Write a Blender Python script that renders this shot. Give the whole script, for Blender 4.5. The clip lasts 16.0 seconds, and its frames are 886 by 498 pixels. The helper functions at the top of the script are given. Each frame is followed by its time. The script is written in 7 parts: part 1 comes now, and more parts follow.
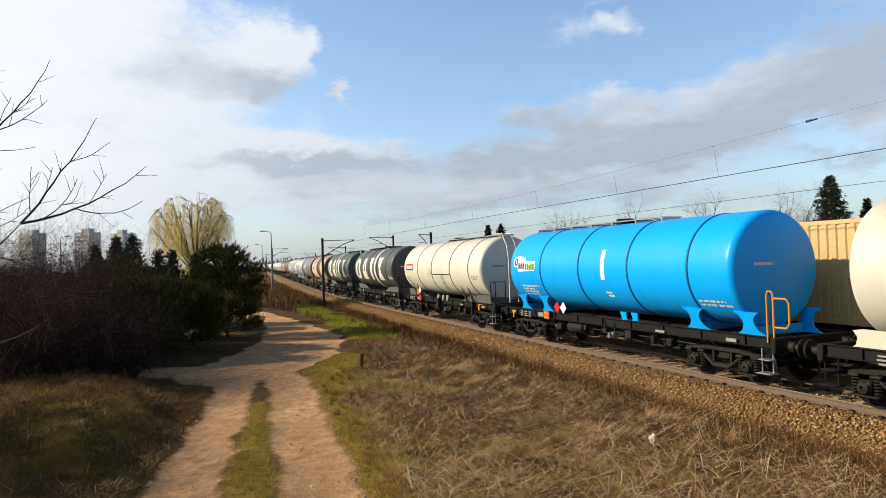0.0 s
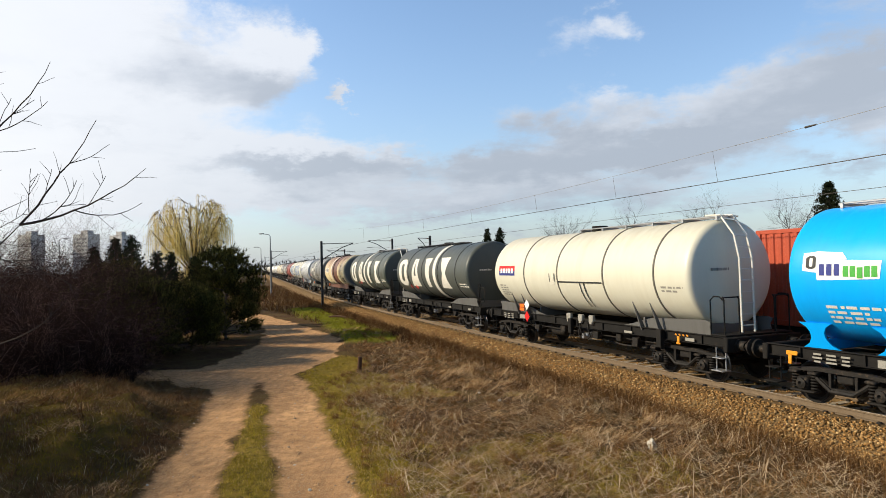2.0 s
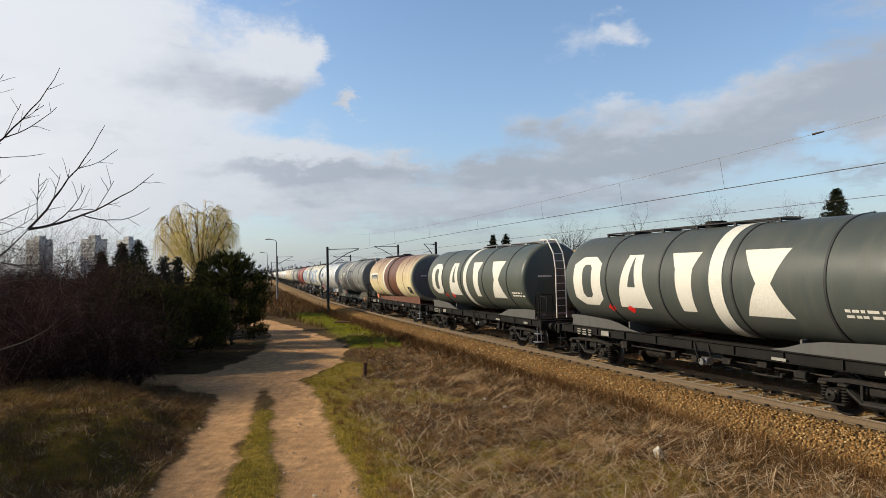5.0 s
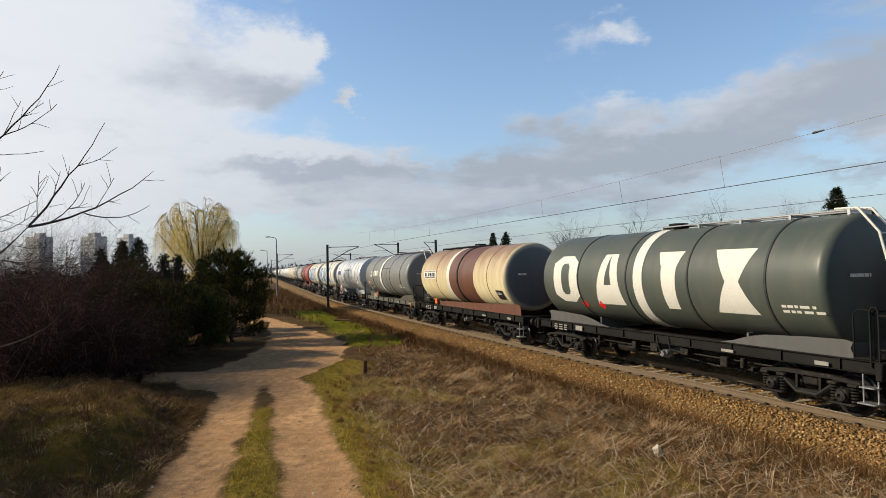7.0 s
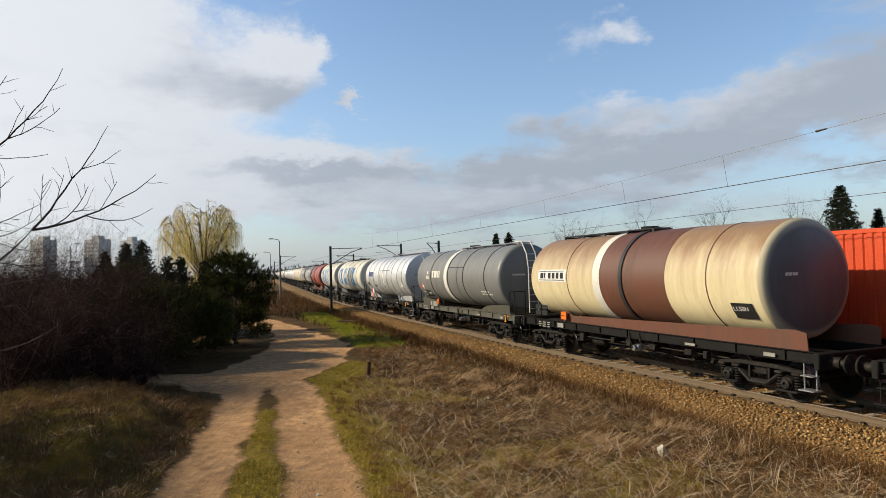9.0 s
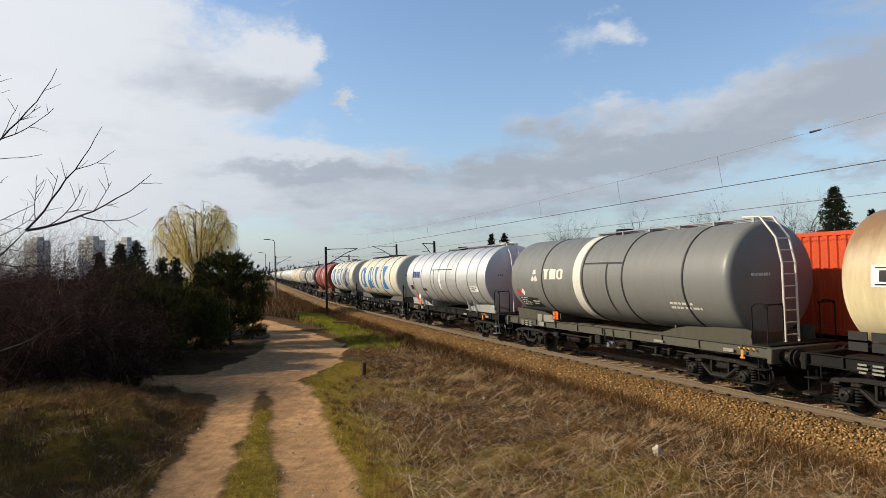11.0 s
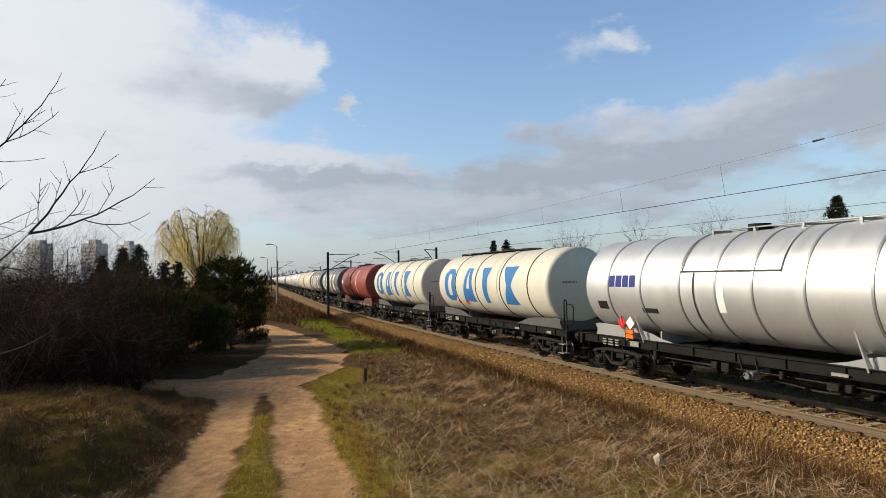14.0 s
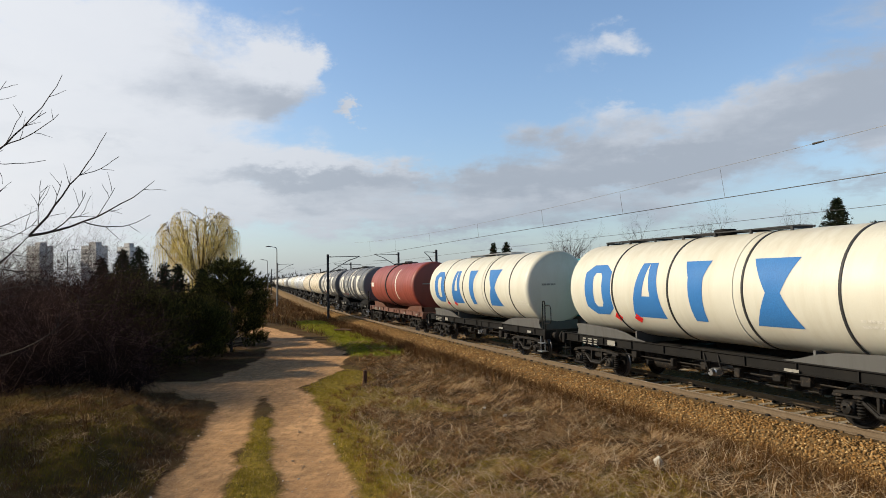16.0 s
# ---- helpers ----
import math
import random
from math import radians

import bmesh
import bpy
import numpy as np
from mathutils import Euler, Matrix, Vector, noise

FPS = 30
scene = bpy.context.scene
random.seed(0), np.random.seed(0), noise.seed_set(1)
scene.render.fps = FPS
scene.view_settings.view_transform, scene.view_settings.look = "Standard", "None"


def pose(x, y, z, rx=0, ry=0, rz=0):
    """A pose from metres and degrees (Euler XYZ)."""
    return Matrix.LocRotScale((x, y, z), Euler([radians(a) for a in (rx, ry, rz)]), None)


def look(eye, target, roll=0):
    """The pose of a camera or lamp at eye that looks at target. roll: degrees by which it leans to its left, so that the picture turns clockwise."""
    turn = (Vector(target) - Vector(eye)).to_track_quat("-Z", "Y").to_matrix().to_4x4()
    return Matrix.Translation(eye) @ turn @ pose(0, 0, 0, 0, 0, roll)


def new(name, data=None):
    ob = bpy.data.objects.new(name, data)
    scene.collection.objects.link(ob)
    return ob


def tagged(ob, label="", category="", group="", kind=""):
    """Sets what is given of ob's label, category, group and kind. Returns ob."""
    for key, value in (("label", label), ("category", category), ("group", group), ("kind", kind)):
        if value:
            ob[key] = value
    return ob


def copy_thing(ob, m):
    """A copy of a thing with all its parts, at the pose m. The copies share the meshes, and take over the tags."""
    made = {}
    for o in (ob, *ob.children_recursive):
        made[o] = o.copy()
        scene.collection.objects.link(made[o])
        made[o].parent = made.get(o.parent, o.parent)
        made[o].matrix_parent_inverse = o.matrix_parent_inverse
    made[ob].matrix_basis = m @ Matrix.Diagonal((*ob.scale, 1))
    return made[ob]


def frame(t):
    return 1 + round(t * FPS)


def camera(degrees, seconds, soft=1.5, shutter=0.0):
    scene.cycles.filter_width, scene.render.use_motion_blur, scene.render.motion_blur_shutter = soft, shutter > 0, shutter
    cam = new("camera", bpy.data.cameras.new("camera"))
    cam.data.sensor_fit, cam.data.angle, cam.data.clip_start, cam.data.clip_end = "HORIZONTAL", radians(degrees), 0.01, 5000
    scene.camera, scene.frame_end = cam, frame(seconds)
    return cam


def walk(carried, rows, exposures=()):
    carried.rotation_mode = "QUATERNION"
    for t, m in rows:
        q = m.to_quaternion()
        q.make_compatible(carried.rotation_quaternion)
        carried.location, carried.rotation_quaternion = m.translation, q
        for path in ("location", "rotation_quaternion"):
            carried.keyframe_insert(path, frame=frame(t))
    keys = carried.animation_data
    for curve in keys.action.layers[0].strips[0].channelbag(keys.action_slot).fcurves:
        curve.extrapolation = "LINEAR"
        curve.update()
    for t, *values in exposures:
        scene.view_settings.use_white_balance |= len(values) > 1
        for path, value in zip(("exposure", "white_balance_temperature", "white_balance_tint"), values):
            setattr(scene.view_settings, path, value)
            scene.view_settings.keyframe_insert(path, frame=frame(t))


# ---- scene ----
# ---- camera: hand-held on one spot, 3.3 m above the rails ----
EYE = (0.0, 0.0, 3.317)
cam = camera(67.59, 16.0, soft=0.35)
EXPOSURES = [(0, 0.2), (1, 0.2), (2.5, 0.2), (3, 0.04), (4, -0.02), (16, -0.02)]
TURNS = [(0, 91.002, 1.715, 0.030), (0.5, 91.180, 1.482, -0.326), (1, 91.295, 1.693, -0.129), (1.5, 91.405, 1.561, -0.040),
         (2, 91.316, 1.420, -0.059), (2.5, 91.346, 1.478, -0.101), (3, 91.403, 1.537, -0.210), (3.5, 91.635, 1.271, -0.254),
         (4, 91.846, 1.289, 0.403), (6.5, 91.827, 1.111, 0.416), (7, 91.677, 1.095, 0.432), (7.5, 91.850, 1.073, 0.368),
         (8, 91.897, 1.100, 0.620), (8.5, 91.789, 1.197, 0.710), (9, 91.756, 1.425, 0.696), (11.5, 91.822, 1.425, 0.286),
         (12, 91.895, 1.426, 0.286), (12.5, 92.021, 1.384, 0.348), (13, 91.944, 1.269, 0.348), (13.5, 92.165, 1.149, 0.264),
         (14, 92.332, 0.992, 0.468), (14.5, 92.396, 0.940, 0.468), (15, 92.453, 0.869, 0.467), (15.5, 92.526, 0.855, 0.393),
         (16, 92.535, 0.977, 0.467)]
walk(cam, [(t, pose(*EYE, rx, ry, rz)) for t, rx, ry, rz in TURNS], exposures=EXPOSURES)

# ---- the line: rail top is z = 0; s runs along the near track away from the camera ----
TRACK_D, TRACK_HEADING, TRACK_BEND, BEND_END = 14.187, 0.39101, 0.001119, 100.0
_g = np.concatenate([np.arange(-120, 160, 0.5), np.arange(160, 1400, 10.0)])
_h = TRACK_HEADING - TRACK_BEND * np.clip(_g, -40, BEND_END)
_dx, _dy, _ds = -np.sin(_h), np.cos(_h), np.diff(_g)
_x = np.concatenate([[0], np.cumsum((_dx[1:] + _dx[:-1]) / 2 * _ds)])
_y = np.concatenate([[0], np.cumsum((_dy[1:] + _dy[:-1]) / 2 * _ds)])
_x += TRACK_D * math.cos(TRACK_HEADING) - np.interp(0, _g, _x)
_y += TRACK_D * math.sin(TRACK_HEADING) - np.interp(0, _g, _y)


def along(s, lat=0.0):
    """x, y and heading (radians) at s along the near track, lat metres to its right."""
    h = np.interp(s, _g, _h)
    return np.interp(s, _g, _x) + lat * np.cos(h), np.interp(s, _g, _y) + lat * np.sin(h), h


def rail_pose(s, lat=0.0, z=0.0):
    x, y, h = along(s, lat)
    return pose(float(x), float(y), z, 0, 0, math.degrees(float(h)))


def track_coords(x, y):
    """s and lat of points of the plan (arrays)."""
    s = np.asarray(y, float) * 1.05
    for _ in range(8):
        px, py, h = along(s)
        s = s + (x - px) * -np.sin(h) + (y - py) * np.cos(h)
    px, py, h = along(s)
    return s, (x - px) * np.cos(h) + (y - py) * np.sin(h)


TRAIN_SPEED, BOX_SPEED = 6.798, 6.7     # tank train comes towards the camera, container train goes away
TRACK_GAP = 4.0

# ---- light ----
SUN_AZ, SUN_EL = 87.0, 27.0             # degrees to the left of +Y, and above the horizon
sun_dir = Vector((-math.sin(radians(SUN_AZ)) * math.cos(radians(SUN_EL)), math.cos(radians(SUN_AZ)) * math.cos(radians(SUN_EL)), math.sin(radians(SUN_EL))))
sun = new("sun", bpy.data.lights.new("sun", "SUN"))
sun.data.energy, sun.data.angle, sun.data.color = 5.8, radians(0.6), (1.0, 0.86, 0.64)
sun.matrix_world = look((0, 0, 60), Vector((0, 0, 60)) - sun_dir)

world = bpy.data.worlds.new("sky")
scene.world = world
world.use_nodes = True


def sky_nodes():
    """Clear sky with banks of cloud: broken white heaps on the sun's side, grey sheets to the right, haze low down."""
    nt = world.node_tree
    nt.nodes.clear()
    N, L = nt.nodes.new, nt.links.new

    def op(kind, a, b=None, clamp=False):
        n = N("ShaderNodeMath")
        n.operation, n.use_clamp = kind, clamp
        for i, v in enumerate((a, b)):
            if v is None:
                continue
            if isinstance(v, (int, float)):
                n.inputs[i].default_value = v
            else:
                L(v, n.inputs[i])
        return n.outputs[0]

    def mix(f, a, b):
        n = N("ShaderNodeMix")
        n.data_type = "RGBA"
        for i, v in ((0, f), (6, a), (7, b)):
            if isinstance(v, tuple):
                n.inputs[i].default_value = v
            else:
                L(v, n.inputs[i])
        return n.outputs[2]

    def step(v, lo, hi):
        n = N("ShaderNodeMapRange")
        n.interpolation_type = "SMOOTHSTEP"
        n.inputs[1].default_value, n.inputs[2].default_value = lo, hi
        L(v, n.inputs[0])
        return n.outputs[0]

    out, bg, skyt = N("ShaderNodeOutputWorld"), N("ShaderNodeBackground"), N("ShaderNodeTexSky")
    skyt.sky_type, skyt.sun_disc = "NISHITA", False
    skyt.sun_elevation, skyt.sun_rotation = radians(SUN_EL), radians(-SUN_AZ)
    skyt.air_density, skyt.dust_density, skyt.ozone_density = 1.0, 0.7, 2.0
    co, sep = N("ShaderNodeTexCoord"), N("ShaderNodeSeparateXYZ")
    L(co.outputs["Generated"], sep.inputs[0])
    x, y, z = sep.outputs
    az = op("ARCTAN2", x, y)
    up = op("MAXIMUM", z, 0.0)
    # heights are drawn apart overhead and pressed together near the horizon
    lift = op("POWER", op("ADD", up, 0.02), 0.62)
    comb = N("ShaderNodeCombineXYZ")
    L(az, comb.inputs[0]), L(lift, comb.inputs[1])

    def fbm(scale, offs, detail, rough, stretch, dist=0.0):
        m = N("ShaderNodeMapping")
        m.inputs["Location"].default_value, m.inputs["Scale"].default_value = offs, stretch
        L(comb.outputs[0], m.inputs[0])
        n = N("ShaderNodeTexNoise")
        n.inputs["Scale"].default_value, n.inputs["Detail"].default_value = scale, detail
        n.inputs["Roughness"].default_value, n.inputs["Distortion"].default_value = rough, dist
        L(m.outputs[0], n.inputs["Vector"])
        return n.outputs["Fac"]

    def lobe(a, el, wa, we):
        """A soft patch of sky round a direction, in degrees."""
        da = op("DIVIDE", op("SUBTRACT", az, radians(a)), radians(wa))
        de = op("DIVIDE", op("SUBTRACT", z, math.sin(radians(el))), radians(we))
        r2 = op("ADD", op("MULTIPLY", da, da), op("MULTIPLY", de, de))
        return op("POWER", 2.718, op("MULTIPLY", r2, -1.0))

    # the banks have billowed edges: their place is shifted by turbulence
    drift_a = op("MULTIPLY", op("SUBTRACT", fbm(13.0, (3.1, 0.7, 0), 9, 0.62, (1.0, 1.7, 1)), 0.5), 0.16)
    drift_e = op("MULTIPLY", op("SUBTRACT", fbm(13.0, (9.4, 5.2, 0), 9, 0.62, (1.0, 1.7, 1)), 0.5), 0.10)
    az, z = op("ADD", az, drift_a), op("ADD", z, drift_e)
    shape = fbm(5.2, (1.3, 4.1, 0), 12, 0.62, (1.0, 2.3, 1), 0.2)
    cover = op("ADD", op("MULTIPLY", op("SUBTRACT", shape, 0.5), 0.95), 0.5 + COVER)
    for a, el, wa, we, gain in BANKS:
        cover = op("ADD", cover, op("MULTIPLY", lobe(a, el, wa, we), gain))
    dense = step(cover, 0.40, 0.74)
    grey = fbm(4.2, (7.7, 1.9, 0), 7, 0.58, (0.8, 2.6, 1), 0.2)
    for a, el, wa, we, gain in SHEETS:
        grey = op("ADD", grey, op("MULTIPLY", lobe(a, el, wa, we), gain))
    tone = mix(op("MULTIPLY", step(grey, 0.44, 0.92), 0.92), CLOUD_WHITE, CLOUD_GREY)
    sunny = op("MULTIPLY", lobe(-50, 20, 34, 26), 0.75)
    tone = mix(op("MULTIPLY", sunny, op("SUBTRACT", 1.0, op("MULTIPLY", step(grey, 0.46, 0.78), 0.88))), tone, CLOUD_SUNNY)
    gain = N("ShaderNodeMix")
    gain.data_type, gain.blend_type = "RGBA", "MULTIPLY"
    gain.inputs[0].default_value = 1.0
    L(skyt.outputs[0], gain.inputs[6])
    # the blue deepens towards the zenith
    L(mix(step(up, 0.36, 0.85), SKY_GAIN, SKY_TOP), gain.inputs[7])
    mixed = mix(op("MULTIPLY", dense, 0.92), gain.outputs[2], tone)
    haze = op("POWER", 2.718, op("MULTIPLY", up, -7.0))
    mixed = mix(op("MULTIPLY", haze, 0.80), mixed, HAZE)
    mixed = mix(op("MULTIPLY", lobe(-46, 5, 22, 10), 0.72), mixed, CLOUD_SUNNY)
    L(mixed, bg.inputs[0])
    bg.inputs[1].default_value = SKY_STRENGTH
    L(bg.outputs[0], out.inputs[0])


SKY_STRENGTH, COVER = 0.082, -0.22
SKY_GAIN, SKY_TOP = (2.16, 2.27, 2.34, 1), (0.95, 0.95, 0.95, 1)
CLOUD_WHITE, CLOUD_GREY, CLOUD_SUNNY, HAZE = (9.0, 9.4, 10.1, 1), (4.7, 5.2, 6.0, 1), (11.8, 11.8, 11.9, 1), (4.1, 4.75, 5.75, 1)
# azimuth, height, half width, half height (degrees), strength
BANKS = [(0, 75, 2000, 26, -0.40), (14, 7.0, 26, 5.0, 0.20), (24, 11, 13, 4, 0.10), (33, 19, 7, 5, 0.10), (-75, 18, 40, 30, 0.30), (80, 16, 45, 14, 0.16), (180, 20, 70, 25, 0.14), (-28.8, 18.0, 12.4, 5.4, 0.46), (-14.8, 18.7, 3.7, 2.2, 0.34),
         (-11.7, 17.6, 1.9, 2.0, 0.22), (-21.5, 15.0, 11.0, 3.4, 0.30), (-13.9, 14.8, 3.5, 2.0, 0.20), (-8.1, 14.9, 1.3, 0.9, 0.66), (-11.9, 21.9, 3.7, 0.7, 0.22),
         (-2.3, 17.5, 7.3, 5.4, -0.25), (-4.7, 21.0, 5.8, 2.9, -0.12), (-29.9, 8.0, 10.3, 6.8, 0.46), (-14.9, 10.2, 7.8, 1.5, 0.36), (-11.1, 8.6, 6.1, 1.3, 0.34),
         (-4.4, 8.6, 2.7, 1.1, 0.36), (-14.0, 6.2, 11.1, 2.0, 0.34), (-0.5, 5.6, 9.8, 2.2, 0.32), (2.3, 21.8, 2.0, 1.2, 0.22), (4.1, 16.9, 2.9, 1.3, 0.24), (7.6, 18.1, 2.9, 2.0, 0.10),
         (15.0, 19.1, 2.5, 1.3, 0.32), (11.0, 18.5, 2.8, 1.5, 0.14), (10.3, 10.8, 7.1, 2.0, 0.30), (15.5, 13.4, 3.2, 1.5, 0.26), (21.1, 10.2, 5.5, 1.6, 0.32), (25.7, 10.9, 2.8, 1.5, 0.22),
         (28.8, 12.8, 5.6, 2.2, 0.34), (33.5, 12.5, 4.1, 3.4, 0.30), (6.9, 8.3, 7.2, 1.6, 0.30), (17.1, 8.3, 5.4, 1.2, 0.22), (31.2, 6.9, 3.2, 0.7, 0.20), (17.1, 5.0, 18.8, 1.5, 0.14),
         (21.7, 15.4, 5.1, 2.0, -0.10), (30.6, 8.7, 3.3, 0.9, -0.14)]
SHEETS = [(18, 8, 22, 5, 0.22), (33, 19, 8, 7, 0.30), (-21.5, 14.8, 9.7, 1.9, 0.20), (-13.9, 14.6, 2.8, 1.3, 0.20), (-11.1, 8.4, 8.0, 0.9, 0.36), (1.4, 4.1, 12.7, 1.8, 0.22), (-13.0, 6.4, 7.0, 0.7, 0.14), (-27.0, 11.5, 6.0, 1.0, 0.16), (-31.0, 17.0, 4.0, 1.6, 0.14), (-20.0, 17.8, 4.0, 1.2, 0.12),
         (10.2, 9.6, 8.1, 1.7, 0.18), (21.5, 9.2, 5.9, 1.1, 0.26), (30.6, 11.3, 5.4, 2.4, 0.22), (6.9, 7.9, 7.7, 1.3, 0.24), (17.1, 8.3, 5.4, 1.1, 0.20), (31.9, 6.7, 3.2, 0.6, 0.30),
         (-14.8, 18.7, 5.0, 1.5, -0.25), (-14.9, 10.3, 7.8, 1.0, -0.20), (15.0, 19.4, 2.5, 1.1, -0.20), (15.5, 14.1, 3.2, 1.0, -0.12), (-24.9, 5.6, 8.0, 2.0, -0.30),
         (-31.8, 18.3, 4.2, 2.9, -0.20), (23.5, 3.8, 16.5, 1.5, 0.20)]
sky_nodes()


# ---- materials ----
def material(name, base, other=None, rough=0.6, metal=0.0, grain=40.0, stain=1.2, amount=0.5, bump=0.15, stretch=(1, 1, 1), third=None, third_at=(0.55, 0.75),
             island=False, per_object=0.0, rough_var=0.12, bump_scale=None, coat=0.0, spec=0.2):
    """Base colour that drifts to another in stains, with fine grain, a third colour in patches of wear, and relief."""
    m = bpy.data.materials.new(name)
    m.use_nodes = True
    nt = m.node_tree
    N, L = nt.nodes.new, nt.links.new
    b = nt.nodes["Principled BSDF"]
    co = N("ShaderNodeTexCoord")
    mp = N("ShaderNodeMapping")
    mp.inputs["Scale"].default_value = stretch
    L(co.outputs["Object"], mp.inputs[0])

    def tex(scale, detail=5, rough_=0.6):
        n = N("ShaderNodeTexNoise")
        n.inputs["Scale"].default_value, n.inputs["Detail"].default_value, n.inputs["Roughness"].default_value = scale, detail, rough_
        L(mp.outputs[0], n.inputs["Vector"])
        return n.outputs["Fac"]

    def spread(v, lo, hi):
        n = N("ShaderNodeMapRange")
        n.inputs[1].default_value, n.inputs[2].default_value = lo, hi
        L(v, n.inputs[0])
        return n.outputs[0]

    def mix(f, a, c):
        n = N("ShaderNodeMix")
        n.data_type = "RGBA"
        for i, v in ((0, f), (6, a), (7, c)):
            if isinstance(v, tuple):
                n.inputs[i].default_value = (*v, 1) if len(v) == 3 else v
            elif isinstance(v, float):
                n.inputs[i].default_value = v
            else:
                L(v, n.inputs[i])
        return n.outputs[2]

    other = other or tuple(c * 0.7 for c in base)
    fine = tex(grain, 4, 0.65)
    col = mix(spread(tex(stain, 6, 0.62), 0.35, 0.35 + 0.5 / max(amount, 0.05)), base, other)
    if island:
        g = N("ShaderNodeNewGeometry")
        col = mix(spread(g.outputs["Random Per Island"], 0.0, 1.0), col, other)
        if third:
            col = mix(spread(g.outputs["Random Per Island"], *third_at), col, third)
    elif third:
        col = mix(spread(tex(stain * 2.3, 7, 0.7), *third_at), col, third)
    dark = N("ShaderNodeMix")
    dark.data_type, dark.blend_type = "RGBA", "MULTIPLY"
    dark.inputs[0].default_value = 0.35
    L(col, dark.inputs[6])
    bw = N("ShaderNodeCombineColor")
    f2 = spread(fine, 0.2, 0.62)
    for i in range(3):
        L(f2, bw.inputs[i])
    L(bw.outputs[0], dark.inputs[7])
    col = dark.outputs[2]
    if per_object:
        oi = N("ShaderNodeObjectInfo")
        hsv = N("ShaderNodeHueSaturation")
        r = N("ShaderNodeMapRange")
        r.inputs[3].default_value, r.inputs[4].default_value = 1 - per_object, 1 + per_object
        L(oi.outputs["Random"], r.inputs[0])
        L(r.outputs[0], hsv.inputs["Value"]), L(col, hsv.inputs["Color"])
        col = hsv.outputs[0]
    L(col, b.inputs["Base Color"])
    rr = N("ShaderNodeMapRange")
    rr.inputs[3].default_value, rr.inputs[4].default_value = max(rough - rough_var, 0.03), min(rough + rough_var, 1)
    L(tex(stain * 3, 5), rr.inputs[0])
    L(rr.outputs[0], b.inputs["Roughness"])
    b.inputs["Metallic"].default_value, b.inputs["Specular IOR Level"].default_value = metal, spec
    if coat:
        b.inputs["Coat Weight"].default_value, b.inputs["Coat Roughness"].default_value = coat, 0.12
    if bump:
        bp = N("ShaderNodeBump")
        bp.inputs["Strength"].default_value, bp.inputs["Distance"].default_value = bump, 0.01
        L(tex(bump_scale or grain * 0.6, 6, 0.7), bp.inputs["Height"])
        L(bp.outputs[0], b.inputs["Normal"])
    return m


